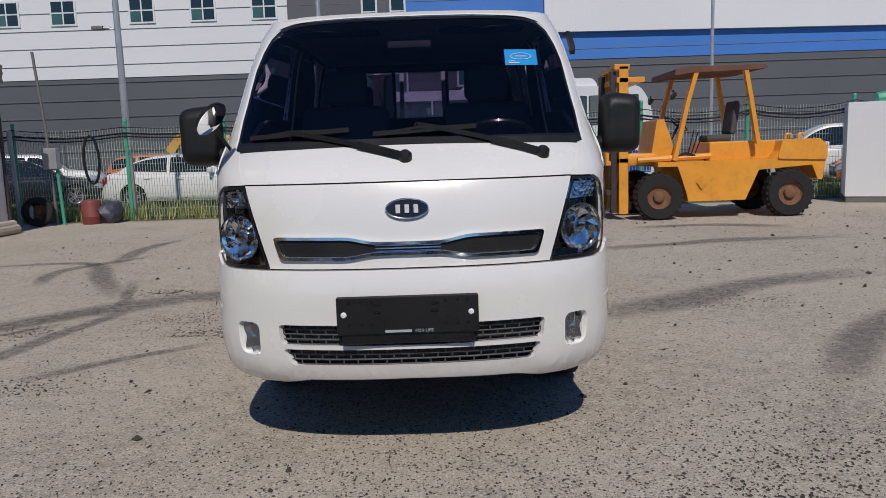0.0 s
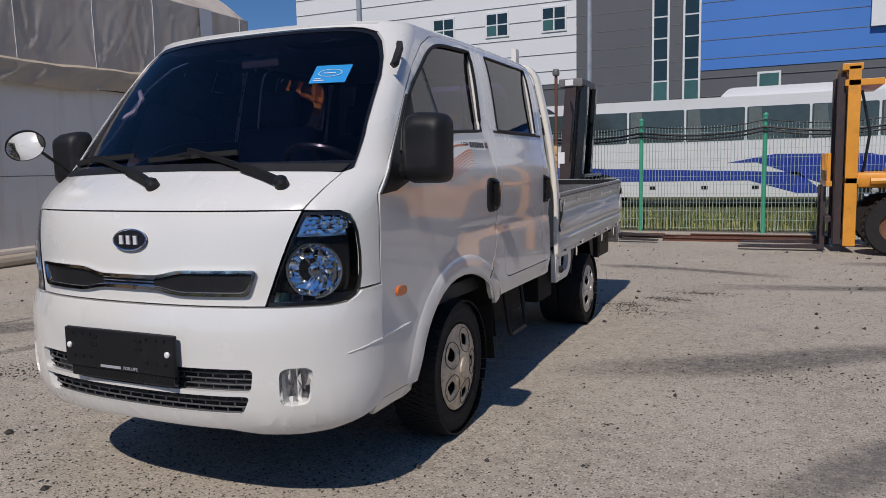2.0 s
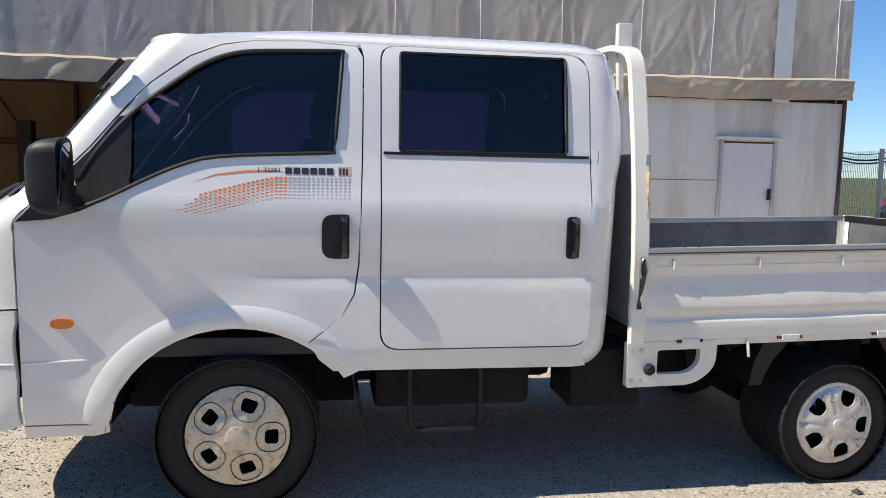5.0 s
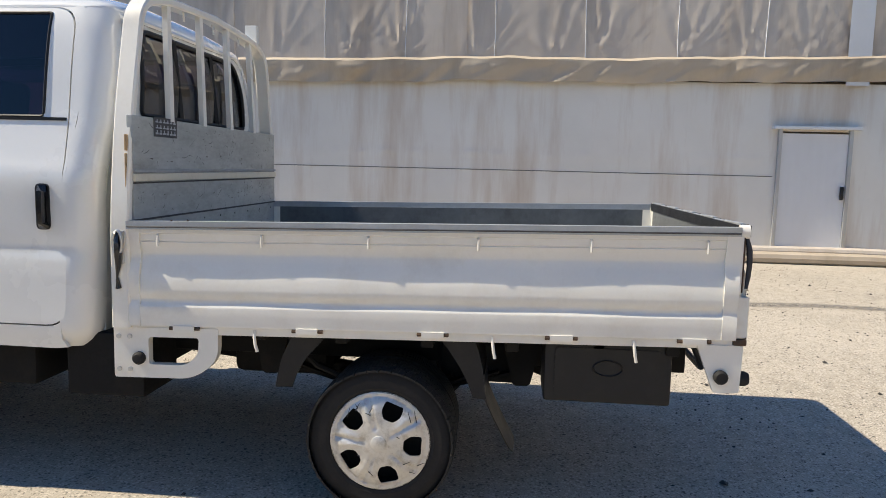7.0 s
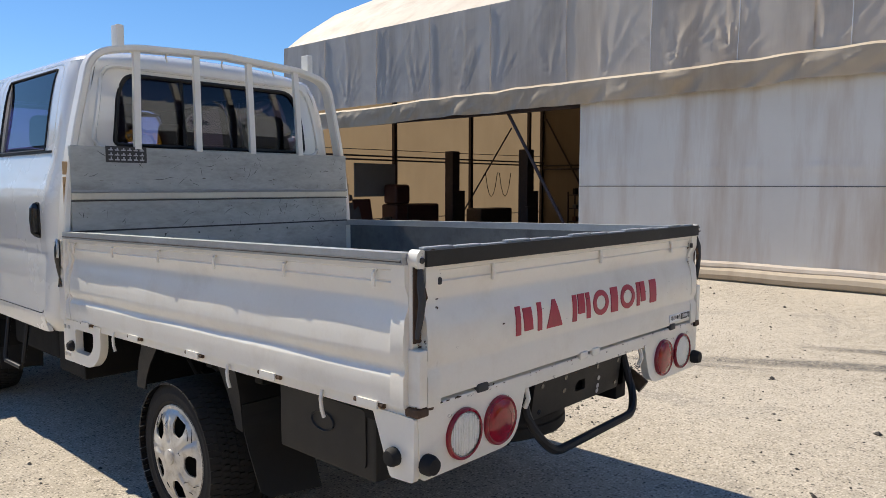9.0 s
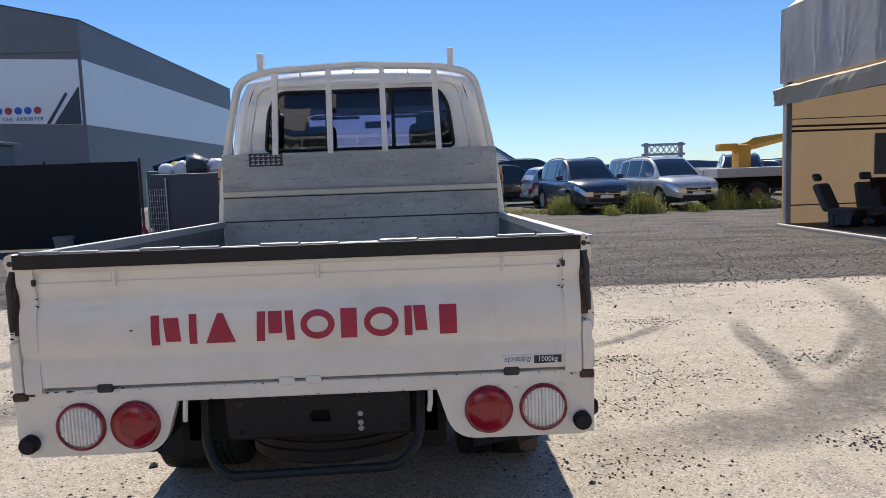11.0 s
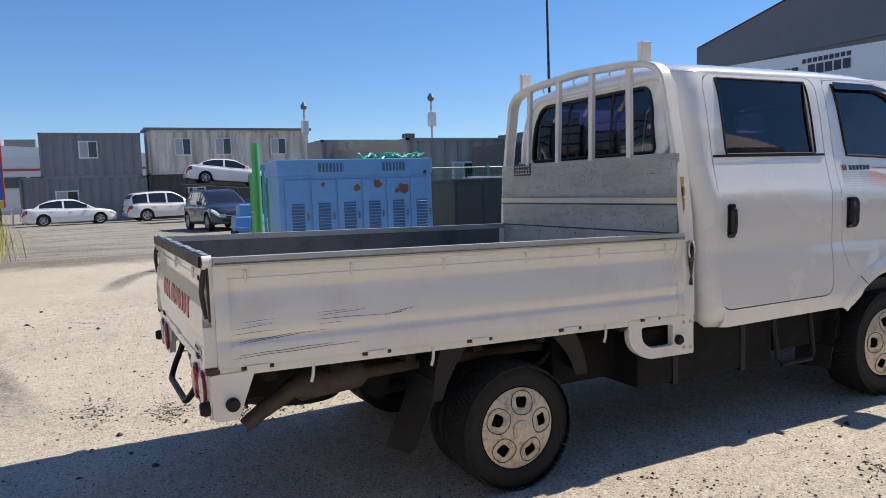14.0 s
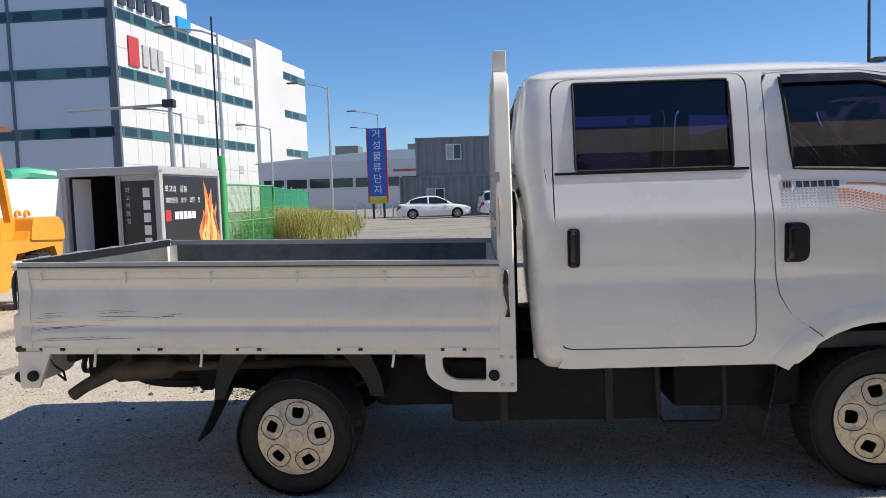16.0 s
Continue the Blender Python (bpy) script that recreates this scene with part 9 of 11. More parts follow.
    for y in axles:
        for s in (1, -1):
            m = facing(s * (half(y) - 0.015), y, r, s, 0)
            wh = part("wheel", lathe([(r * 0.64, -0.2), (r * 0.95, -0.2), (r, -0.16), (r, -0.04), (r * 0.94, 0), (r * 0.66, -0.004), (r * 0.64, -0.02)], 26, m, False), "rubber", c)
            bm = lathe([(r * 0.66, -0.004), (r * 0.61, -0.012), (r * 0.58, -0.05)], 26, m, False)
            add_lathe(bm, [(0.0, -0.012), (r * 0.15, -0.014), (r * 0.18, -0.03)], 14, m, False)
            for k in range(5):
                for o in (-0.07, 0.07):
                    add_box(bm, r * 0.12, r * 0.60, -r * 0.045 + r * o, r * 0.045 + r * o, -0.034, -0.016, 0, 2, m @ pose(0, 0, 0, 0, 0, 72 * k + 40 * o))
            part("rim", bm, rim, wh)
            part("brake_disc", lathe([(r * 0.58, -0.07), (0, -0.07)], 20, m, False), "mast_dark", wh)
    for end, nm, mt, f0, f1, run in ((1, "headlight", "crystal", 0.62, 0.90, 0.42), (-1, "tail_light", "red_lens", 0.60, 0.93, 0.26)):
        for s in (1, -1):
            bm = bmesh.new()
            rows = []
            for t in np.linspace(0, 1, 5):
                y = end * (h - run * (1 - t))
                lift = 0.10 * (1 - t)
                pts = [skin(y, f0 + lift + (f1 - f0 - lift) * k / 3, 0.008) for k in range(4)]
                rows.append([bm.verts.new((s * p[0], p[1] + end * 0.006, p[2])) for p in pts])
            rows.append([bm.verts.new((s * p[0] * 0.62, end * (h + 0.010), p[2] - 0.01)) for p in [skin(end * h, f0 + (f1 - f0) * k / 3) for k in range(4)]])
            for r0, r1 in zip(rows, rows[1:]):
                for k in range(3):
                    bm.faces.new((r0[k], r0[k + 1], r1[k + 1], r1[k]))
            part(nm, bm, mt, c)
    for s in (1, -1):
        ym = 0.19 * L
        mir = part("door_mirror", box(*sorted((s * 0.485 * W, s * 0.60 * W)), ym - 0.06, ym + 0.06, lz(ym) + 0.01, lz(ym) + 0.16, 0.04, 3), paint, c)
        for y in ((0.01 * L, -0.19 * L) if kind != "sedan" else (0.0, -0.20 * L)):
            p = skin(y, 0.80, 0.012)
            part("door_handle", box(*sorted((s * (p[0] - 0.02), s * (p[0] + 0.012))), y - 0.09, y + 0.09, p[2] - 0.015, p[2] + 0.018, 0.008), paint, c)
    zg = lz(h)
    gr = part("grille", box(-0.24 * W, 0.24 * W, h - 0.05, h + 0.014, zg - 0.20, zg - 0.03, 0.03, 3), "gloss_black", c)
    part("grille_bar", box(-0.23 * W, 0.23 * W, h + 0.012, h + 0.022, zg - 0.125, zg - 0.100), "satin_steel", gr)
    part("grille_badge", lathe([(0.055, 0), (0.045, 0.012), (0, 0.014)], 14, facing(0, h + 0.016, zg - 0.11, 0, 1)), "satin_steel", gr)
    part("lower_grille", box(-0.30 * W, 0.30 * W, h - 0.06, h + 0.010, z_low + 0.10, z_low + 0.22, 0.02), "black_plastic", c)
    part("plate_bar", box(-0.21, 0.21, h + 0.004, h + 0.024, z_low + 0.22, z_low + 0.32), "decal_white", c)
    part("plate_bar", box(-0.21, 0.21, -h - 0.02, -h, 0.48, 0.58), "decal_white", c)
    if kind == "suv":
        for s in (1, -1):
            part("roof_rail", tube([(s * 0.30 * W, y, tz(y) + 0.03 * (1 - abs(q) ** 6)) for q, y in zip(np.linspace(-1, 1, 7), np.linspace(-0.38 * L, 0.03 * L, 7))], 0.017, 6), "machine_grey", c)
    return c


# behind the fence
car("white sedan parked behind the mesh fence", "car_white", pose(-7.1, 17.6, 0, 0, 0, -92), 4.7, 1.8, 1.45, "sedan")
car("orange hatchback parked behind the white sedan", "car_orange", pose(-8.9, 21.5, 0, 0, 0, -80), 4.4, 1.8, 1.5, "suv")
car("dark grey sedan parked behind the fence weeds", "car_black", pose(-12.5, 18.2, 0, 0, 0, -60), 4.7, 1.8, 1.45, "sedan")
car("white pickup-like wagon parked behind the dark sedan", "car_white", pose(-14.8, 23.5, 0, 0, 0, -75), 4.6, 1.8, 1.65, "suv")
car("white van parked behind the mesh fence", "car_white", pose(12.5, 19.0, 0, 0, 0, 80), 4.6, 1.8, 1.75, "van", "van")
car("orange hatchback parked beyond the white panel", "car_orange", pose(12.6, 15.5, 0, 0, 0, 70), 4.2, 1.75, 1.45, "sedan")
dg = thing("excavator", "yellow excavator arm showing behind parked cars", "excavator", "", pose(-8.2, 26, 0))
part("undercarriage", box(-1.5, 1.5, -1.2, 1.2, 0, 0.9, 0.2), "mast_dark", dg)
part("house", box(-1.4, 1.2, -1.1, 1.1, 0.95, 2.2, 0.15), "forklift_yellow", dg)
part("boom", tube([(1.0, 0, 1.6), (2.2, 0, 2.6), (3.4, 0, 2.0)], 0, flat=(0.18, 0.2)), "forklift_yellow", dg)
part("boom", tube([(-1.3, 0, 2.0), (-2.0, 0, 2.35), (-2.6, 0, 1.6)], 0, flat=(0.15, 0.18)), "forklift_yellow", dg)
# the gravel lot
car("dark navy off-roader with its bonnet towards the yard", "car_navy", pose(-5.75, -17.3, 0, 0, 0, 8), 4.5, 1.90, 1.74, "suv")
car("silver sport utility with dark cladding parked nose out among weeds", "car_silver", pose(-8.6, -17.4, 0, 0, 0, 10), 4.35, 1.82, 1.70, "suv", lower="black_plastic")
car("silver crossover with dark bumpers seen from its tail", "car_silver", pose(-6.5, -20.9, 0, 0, 0, 101), 4.4, 1.80, 1.56, "suv", lower="black_plastic")
car("black estate parked side-on with its tail to the lane", "car_black", pose(-4.05, -23.3, 0, 0, 0, 96), 4.7, 1.86, 1.66, "suv")
car("silver sport utility parked side-on beside the navy pickup", "car_silver", pose(-0.1, -22.1, 0, 0, 0, 100), 4.4, 1.80, 1.66, "suv", lower="black_plastic")
car("black people carrier behind the row", "car_black", pose(-5.9, -28.5, 0, 0, 0, 96), 4.9, 1.9, 1.95, "suv")
car("dark blue sport utility at the end of the row", "car_navy", pose(-12.6, -20.5, 0, 0, 0, -20), 4.6, 1.85, 1.75, "suv")
car("silver crossover parked nose out by the weeds", "car_silver", pose(3.9, -21.0, 0, 0, 0, 24), 4.6, 1.82, 1.66, "suv")
car("white high-roofed wagon behind the crossover", "car_white", pose(5.4, -26.0, 0, 0, 0, 84), 4.7, 1.8, 2.0, "suv")
car("silver sedan far along the row", "car_silver", pose(-12.0, -27.0, 0, 0, 0, 70), 4.6, 1.8, 1.45, "sedan")
car("dark sedan far along the row", "car_black", pose(-16.0, -24.0, 0, 0, 0, 20), 4.6, 1.8, 1.5, "sedan")
car("grey people carrier far along the row", "car_gold", pose(-9.6, -23.0, 0, 0, 0, 4), 4.8, 1.9, 1.8, "van", "van")
car("white sedan far back in the lot", "car_white", pose(0.8, -27.5, 0, 0, 0, 75), 4.6, 1.8, 1.45, "sedan")
# beyond the gate
car("white sedan parked side-on by the sign", "car_white", pose(43.0, 5.6, 0, 0, 0, -172), 4.8, 1.82, 1.46, "sedan")
car("white seven-seat sport utility by the containers", "car_white", pose(43.5, 0.3, 0, 0, 0, -170), 4.8, 1.95, 1.74, "suv")
car("dark blue crossover facing the yard", "car_navy", pose(27.2, 0.0, 0, 0, 0, 98), 4.5, 1.85, 1.62, "suv")
rack = thing("car_rack", "steel rack carrying a white car above the row", "rack", "", pose(38.5, -2.6, 0))
for x in (-0.9, 0.9):
    for y in (-2.2, 2.2):
        part("leg", box(x - 0.06, x + 0.06, y - 0.06, y + 0.06, 0, 1.85), "mast_dark", rack)
part("deck", turned(box(-1.05, 1.05, -2.4, 2.4, -0.09, 0.0, 0.01), pose(0, 0.1, 1.94, 5, 0, 0)), "mast_dark", rack)
car("white sedan standing tilted on a steel rack", "car_white", pose(38.5, -2.5, 1.95, -5, 0, 180), 4.6, 1.8, 1.42, "sedan")

# light truck, navy, nose towards +y
bt = thing("light_truck", "navy flatbed pickup parked nose out on the gravel", "truck", "", pose(0.75, -16.9, 0, 0, 0, -4))
nose_y = curve([(0.42, 2.16), (0.70, 2.22), (1.02, 2.20), (1.22, 2.12), (1.55, 1.86), (1.84, 1.60), (1.95, 1.40)])
cab_w = curve([(0.42, 0.78), (0.70, 0.83), (1.10, 0.83), (1.30, 0.81), (1.84, 0.70), (1.95, 0.64)])


def cab_ring(z, out=0.0):
    w, f = cab_w(z) + out, nose_y(z) + out
    c_ = min(0.22, f - 0.5)
    ring = [(w, 0.30), (w, f - c_)] + [(w - 0.6 * c_ * (1 - math.cos(a)) * 1.0, f - c_ + c_ * 0.86 * math.sin(a)) for a in (0.4, 0.8, 1.2)] + [(w * 0.5, f - 0.012), (0, f)]
    return [(x, y, z) for x, y in ring] + [(-x, y, z) for x, y in reversed(ring[:-1])]


bm = bmesh.new()
rings = [[bm.verts.new(p) for p in cab_ring(z)] for z in (0.42, 0.55, 0.70, 0.86, 1.02, 1.12, 1.22, 1.38, 1.55, 1.70, 1.84, 1.91, 1.95)]
for r0, r1 in zip(rings, rings[1:]):
    for k in range(len(r0)):
        bm.faces.new((r0[k], r0[(k + 1) % len(r0)], r1[(k + 1) % len(r0)], r1[k]))
bm.faces.new(rings[-1])
part("cab", bm, "car_navy", bt, "", 50)


def cab_patch(k0, k1, z0, z1):
    bm = bmesh.new()
    rows = [[bm.verts.new(p) for p in cab_ring(z, 0.008)[k0:k1 + 1]] for z in np.linspace(z0, z1, 5)]
    for r0, r1 in zip(rows, rows[1:]):
        for k in range(len(r0) - 1):
            bm.faces.new((r0[k], r0[k + 1], r1[k + 1], r1[k]))
    return bm


part("windscreen", cab_patch(4, 8, 1.24, 1.80), "car_glass", bt)
for s, k0, l0 in ((1, 0, 2), (-1, 11, 8)):
    part("side_window", cab_patch(k0, k0 + 1, 1.22, 1.76), "car_glass", bt)
    part("headlight", cab_patch(l0, l0 + 2, 0.78, 0.98), "crystal_bright", bt)
    part("wing_mirror", box(*sorted((s * 0.90, s * 1.06)), 1.86, 1.95, 1.16, 1.46, 0.05, 3), "black_plastic", bt)
    part("mirror_arm", tube([(s * 0.80, 1.84, 1.25), (s * 0.95, 1.90, 1.25)], 0.014, 6), "black_plastic", bt)
    for y in (1.4, -1.2):
        m = facing(s * 0.81, y, 0.32, s, 0)
        wh = part("wheel", lathe([(0.20, -0.2), (0.30, -0.2), (0.32, -0.16), (0.32, -0.04), (0.30, 0), (0.20, -0.01)], 24, m, False), "rubber", bt)
        part("rim", lathe([(0.20, -0.01), (0.17, -0.03), (0.10, -0.02), (0, -0.015)], 20, m, False), "galvanised", wh)
    part("drop_side", box(*sorted((s * 0.80, s * 0.84)), -2.4, 0.15, 0.75, 1.12, 0.01), "car_navy", bt)
part("wheel_arch", box(-0.80, 0.80, 1.02, 1.78, 0.20, 0.66, 0.05), "underside", bt)
part("bed_floor", box(-0.84, 0.84, -2.4, 0.2, 0.68, 0.76, 0.01), "machine_grey", bt)
part("headboard", box(-0.82, 0.82, 0.15, 0.20, 0.75, 1.5, 0.01), "car_navy", bt)
part("bumper", box(-0.80, 0.80, 2.06, 2.26, 0.36, 0.62, 0.06, 3), "car_navy", bt)
part("grille", box(-0.48, 0.48, 2.19, 2.235, 0.82, 0.94, 0.02), "black_plastic", bt)
part("air_slot", box(-0.5, 0.5, 2.25, 2.27, 0.44, 0.54, 0.01), "black_plastic", bt)
part("plate_bar", box(-0.22, 0.22, 2.265, 2.285, 0.53, 0.63), "decal_white", bt)
part("chassis", box(-0.4, 0.4, -2.3, 2.0, 0.40, 0.70, 0.02), "underside", bt)

# crane truck beside the tent
ct = thing("crane_truck", "flatbed truck with a yellow folding crane, side-on", "truck", "", pose(-12.6, -16.6, 0))
part("flatbed", box(-2.6, 2.9, -1.0, 1.0, 0.95, 1.25, 0.03), "light_trim", ct)
part("chassis", box(-2.6, 2.8, -0.4, 0.4, 0.55, 0.95, 0.03), "underside", ct)
for x in (-1.6, 1.6):
    for y, s in ((1.0, 1), (-1.0, -1)):
        block_wheel(ct, "wheel", x, y, 0.40, 0.25, 0.22, s)
part("crane_post", box(1.5, 1.9, -0.3, 0.3, 1.25, 2.0, 0.05), "forklift_yellow", ct)
part("crane_boom", tube([(1.9, 0, 1.85), (-0.4, 0, 2.35), (-2.6, 0, 2.75)], [0.17, 0.14, 0.11], 6), "forklift_yellow", ct)
part("crane_jib", tube([(1.95, 0, 1.75), (1.3, 0, 2.15), (-1.8, 0, 2.50)], 0.07, 6), "forklift_yellow", ct)
part("crane_head", box(1.85, 2.5, -0.2, 0.2, 1.80, 2.05, 0.06), "forklift_yellow", ct)

# ---- beyond the truck, +x side ----
M["gen_blue"] = surface("gen_blue", (0.10, 0.30, 0.60), 0.45, 0, 0.08, 40, 2.5, 0.04, 0.15, (0.30, 0.34, 0.38), 0.3)
M["gen_dark"] = surface("gen_dark", (0.05, 0.11, 0.19), 0.5, 0, 0.12, 40, 3, 0.03)
M["bin_dark"] = surface("bin_dark", (0.035, 0.045, 0.045), 0.5, 0, 0.15, 30, 2, 0.05, 0, (0.08, 0.08, 0.07), 0.4)
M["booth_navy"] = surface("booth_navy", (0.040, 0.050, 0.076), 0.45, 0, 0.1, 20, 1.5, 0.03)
M["black_cloth"] = surface("black_cloth", (0.010, 0.011, 0.013), 0.85, 0, 0.3, 40, 1.5, 0.1)
M["container_grey"] = surface("container_grey", (0.22, 0.225, 0.235), 0.5, 0, 0.1, 10, 0.8, 0.03, 0, (0.14, 0.12, 0.1), 0.3)
M["container_white"] = canvas_material("container_white", (0.64, 0.61, 0.54), (0.74, 0.70, 0.62), (0.26, 0.15, 0.085), 0.9, 0.55)
M["container_dark"] = surface("container_dark", (0.075, 0.072, 0.070), 0.6, 0, 0.2, 10, 0.8, 0.03, 0, (0.13, 0.09, 0.06), 0.5)
M["container_tan"] = surface("container_tan", (0.33, 0.31, 0.28), 0.55, 0, 0.08, 10, 0.8, 0.03)
M["sign_blue"] = surface("sign_blue", (0.03, 0.12, 0.50), 0.4, 0, 0.05, 10, 1, 0.0)
M["sign_red"] = surface("sign_red", (0.50, 0.05, 0.05), 0.4, 0, 0.05, 10, 1, 0.0)
M["sign_yellow"] = surface("sign_yellow", (0.70, 0.52, 0.05), 0.4, 0, 0.05, 10, 1, 0.0)
M["tower_grey"] = surface("tower_grey", (0.74, 0.75, 0.76), 0.5, 0, 0.05, 5, 0.1, 0.0)
M["tower_white"] = surface("tower_white", (0.62, 0.62, 0.615), 0.5, 0, 0.04, 5, 0.1, 0.0, 0, (0.6, 0.59, 0.57), 0.2)
M["flame_core"] = surface("flame_core", (0.80, 0.50, 0.18), 0.4, 0, 0.4, 6, 4, 0.0)
M["flame"] = surface("flame", (0.75, 0.22, 0.08), 0.4, 0, 0.5, 6, 4, 0.0)
M["pyramid_grey"] = surface("pyramid_grey", (0.42, 0.43, 0.44), 0.5, 0, 0.12, 6, 0.6, 0.0)
M["slate"] = surface("slate", (0.16, 0.175, 0.19), 0.6, 0, 0.1, 10, 1, 0.0)

M["hall_roof"] = surface("hall_roof", (0.66, 0.72, 0.72), 0.5, 0, 0.08, 5, 0.3, 0.02)
M["bin_green"] = surface("bin_green", (0.03, 0.13, 0.10), 0.45, 0, 0.15, 60, 3, 0.03)
M["bag_pink"] = surface("bag_pink", (0.38, 0.14, 0.17), 0.5, 0, 0.3, 30, 6, 0.05)

gen = thing("generator_set", "faded blue steel generator cabinet with rust patches and louvred doors", "generator", "", pose(9.72, 0.29, 0, 0, 0, 0))
GL = 3.12
part("cabinet", box(0, 0.85, -GL / 2, GL / 2, 0.16, 1.72, 0.015), "gen_blue", gen)
part("roof", box(-0.03, 0.89, -GL / 2 - 0.03, GL / 2 + 0.03, 1.70, 2.0, 0.02), "gen_blue", gen)
part("skid", box(0.05, 0.80, -GL / 2 + 0.05, GL / 2 - 0.05, 0.0, 0.18, 0.01), "gen_dark", gen)
for k in range(6):
    y = GL / 2 - 0.10 - 0.51 * k
    d = part("door", box(-0.022, 0.0, y - 0.47, y, 0.28, 1.62, 0.008), "gen_blue", gen)
    lv = part("louvre", box(-0.030, -0.02, y - 0.36, y - 0.12, 0.62, 1.18, 0.004), "gen_dark", d)
    for j in range(9):
        part("slat", turned(box(-0.012, 0.006, y - 0.355, y - 0.125, -0.006, 0.006), pose(-0.033, 0, 0.66 + 0.06 * j, 0, 35, 0)), "gen_blue", lv)
    part("handle", box(-0.05, -0.02, y - 0.44, y - 0.41, 0.86, 0.99, 0.006), "machine_grey", d)
rnd = random.Random(31)
for (y, z, r) in ((0.05, 1.44, 0.09), (-0.38, 1.50, 0.11), (-0.95, 1.40, 0.13), (-0.80, 1.36, 0.06), (-0.30, 0.42, 0.07), (0.72, 1.52, 0.05), (-1.42, 1.72, 0.05)):
    pl_ = [(y + r * rnd.uniform(0.5, 1.1) * math.cos(a), z + r * rnd.uniform(0.5, 1.1) * math.sin(a)) for a in [2 * math.pi * k / 12 for k in range(12)]]
    part("rust_patch", prism(pl_, 0.004, Matrix.Translation((-0.030, 0, 0)) @ SIDE), "rusty_bar", gen)
for y in (0.55, -0.75):
    v = part("vent_grid", box(-0.04, -0.02, y - 0.25, y + 0.25, 1.76, 1.93, 0.004), "gen_dark", gen)
    for j in range(7):
        part("vent_bar", box(-0.048, -0.036, y - 0.24 + 0.07 * j, y - 0.22 + 0.07 * j, 1.765, 1.925), "gen_blue", v)
bm = bmesh.new()
rnd = random.Random(5)
for k in range(7):
    p0 = Vector((0.3 + rnd.random() * 0.3, -0.4 - rnd.random() * 1.0, 2.02))
    pts = [p0 + Vector((0.25 * math.cos(a * 1.7 + k), 0.35 * math.sin(a + k), 0.05 + 0.05 * math.sin(3 * a + k))) for a in np.linspace(0, 5.5, 12)]
    add_tube(bm, pts, 0.025, 5)
solo("netting", turned(bm, pose(9.72, 0.29, 0)), "fence_green", "tangled green netting on the generator roof", "netting")
db = thing("steel_locker", "dark weathered steel container with a pale plank on top", "container", "", pose(10.0, -1.95, 0))
part("body", box(0, 1.9, -2.75, 0, 0.06, 1.52, 0.02), "bin_dark", db)
part("base", box(0.05, 1.85, -2.7, -0.05, 0.0, 0.08), "underside", db)
part("lid", box(-0.03, 1.93, -2.78, 0.03, 1.50, 1.56, 0.01), "bin_dark", db)
for k in range(4):
    part("door_panel", box(-0.015, 0.0, -0.65 - 0.66 * k, -0.05 - 0.66 * k, 0.2, 1.42, 0.01), "bin_dark", db)
part("plank", box(-0.02, 0.25, -2.1, -0.35, 1.56, 1.60, 0.005), "white_frame", db)

# green gate and its posts
def mesh_panel(parent, x0, y0, x1, y1, z0, z1, mat, bars=True):
    a, b_ = Vector((x0, y0, 0)), Vector((x1, y1, 0))
    up = Vector((0, 0, 1))
    fr_ = part("panel_frame", tube([a + up * z0, b_ + up * z0, b_ + up * z1, a + up * z1], 0.028, 6, True), mat, parent)
    bm = bmesh.new()
    L = (b_ - a).length
    k = 0.0
    while k < L:
        p = a + (b_ - a) * (k / L)
        add_tube(bm, [p + up * z0, p + up * z1], 0.004, 4)
        k += 0.055
    for j in range(1, 9):
        z = z0 + (z1 - z0) * j / 9
        add_tube(bm, [a + up * z, b_ + up * z], 0.004, 4)
    w = part("mesh", bm, mat, fr_, "green welded mesh", 0)
    tagged(w, kind="stuff")
    if bars:
        part("rail", tube([a + up * (z0 + z1) / 2, b_ + up * (z0 + z1) / 2], 0.022, 6), mat, fr_)
        mid = (a + b_) / 2
        part("stile", tube([mid + up * z0, mid + up * z1], 0.022, 6), mat, fr_)


gt = thing("yard_gate", "bright green steel mesh gate standing open", "gate")
part("gate_post", tube([(11.9, 8.34, 0), (11.9, 8.34, 2.46)], 0.085, 12), "gate_green", gt)
part("post_cap", lathe([(0.09, 0), (0.085, 0.03), (0, 0.04)], 12, pose(11.9, 8.34, 2.45)), "gate_green", gt)
mesh_panel(gt, 12.05, 8.34, 15.4, 8.22, 0.12, 1.84, "gate_green")
gt2 = thing("yard_gate", "bright green gate post with a folded mesh leaf beside the generator", "gate")
part("gate_post", tube([(11.2, 1.92, 0), (11.2, 1.92, 2.40)], 0.085, 12), "gate_green", gt2)
part("gate_post", tube([(11.25, 1.68, 0), (11.25, 1.68, 2.05)], 0.05, 10), "gate_green", gt2)
mesh_panel(gt2, 11.4, 1.85, 13.6, 1.55, 0.12, 1.84, "gate_green")
bm_ = thing("pallet_stacker", "small blue steel stacker standing behind the gate post", "stacker", "", pose(19.0, 0.40, 0, 0, 0, 0))
for y in (-0.42, -0.20):
    part("mast_rail", box(-0.05, 0.05, y - 0.04, y + 0.04, 0.05, 2.25, 0.01), "gen_blue", bm_)
part("mast_head", box(-0.06, 0.06, -0.48, -0.14, 2.10, 2.30, 0.02), "gen_blue", bm_)
part("body", box(-0.30, 0.45, -0.12, 0.55, 0.22, 0.72, 0.05, 3), "gen_blue", bm_)
part("hood", box(-0.20, 0.40, -0.10, 0.40, 0.70, 1.10, 0.06, 3), "gen_blue", bm_)
part("step_plate", box(-0.42, -0.28, 0.05, 0.62, 0.30, 0.40, 0.01), "gen_blue", bm_)
for x in (-0.2, 0.32):
    block_wheel(bm_, "wheel", x, 0.58, 0.16, 0.10, 0.08, 1)
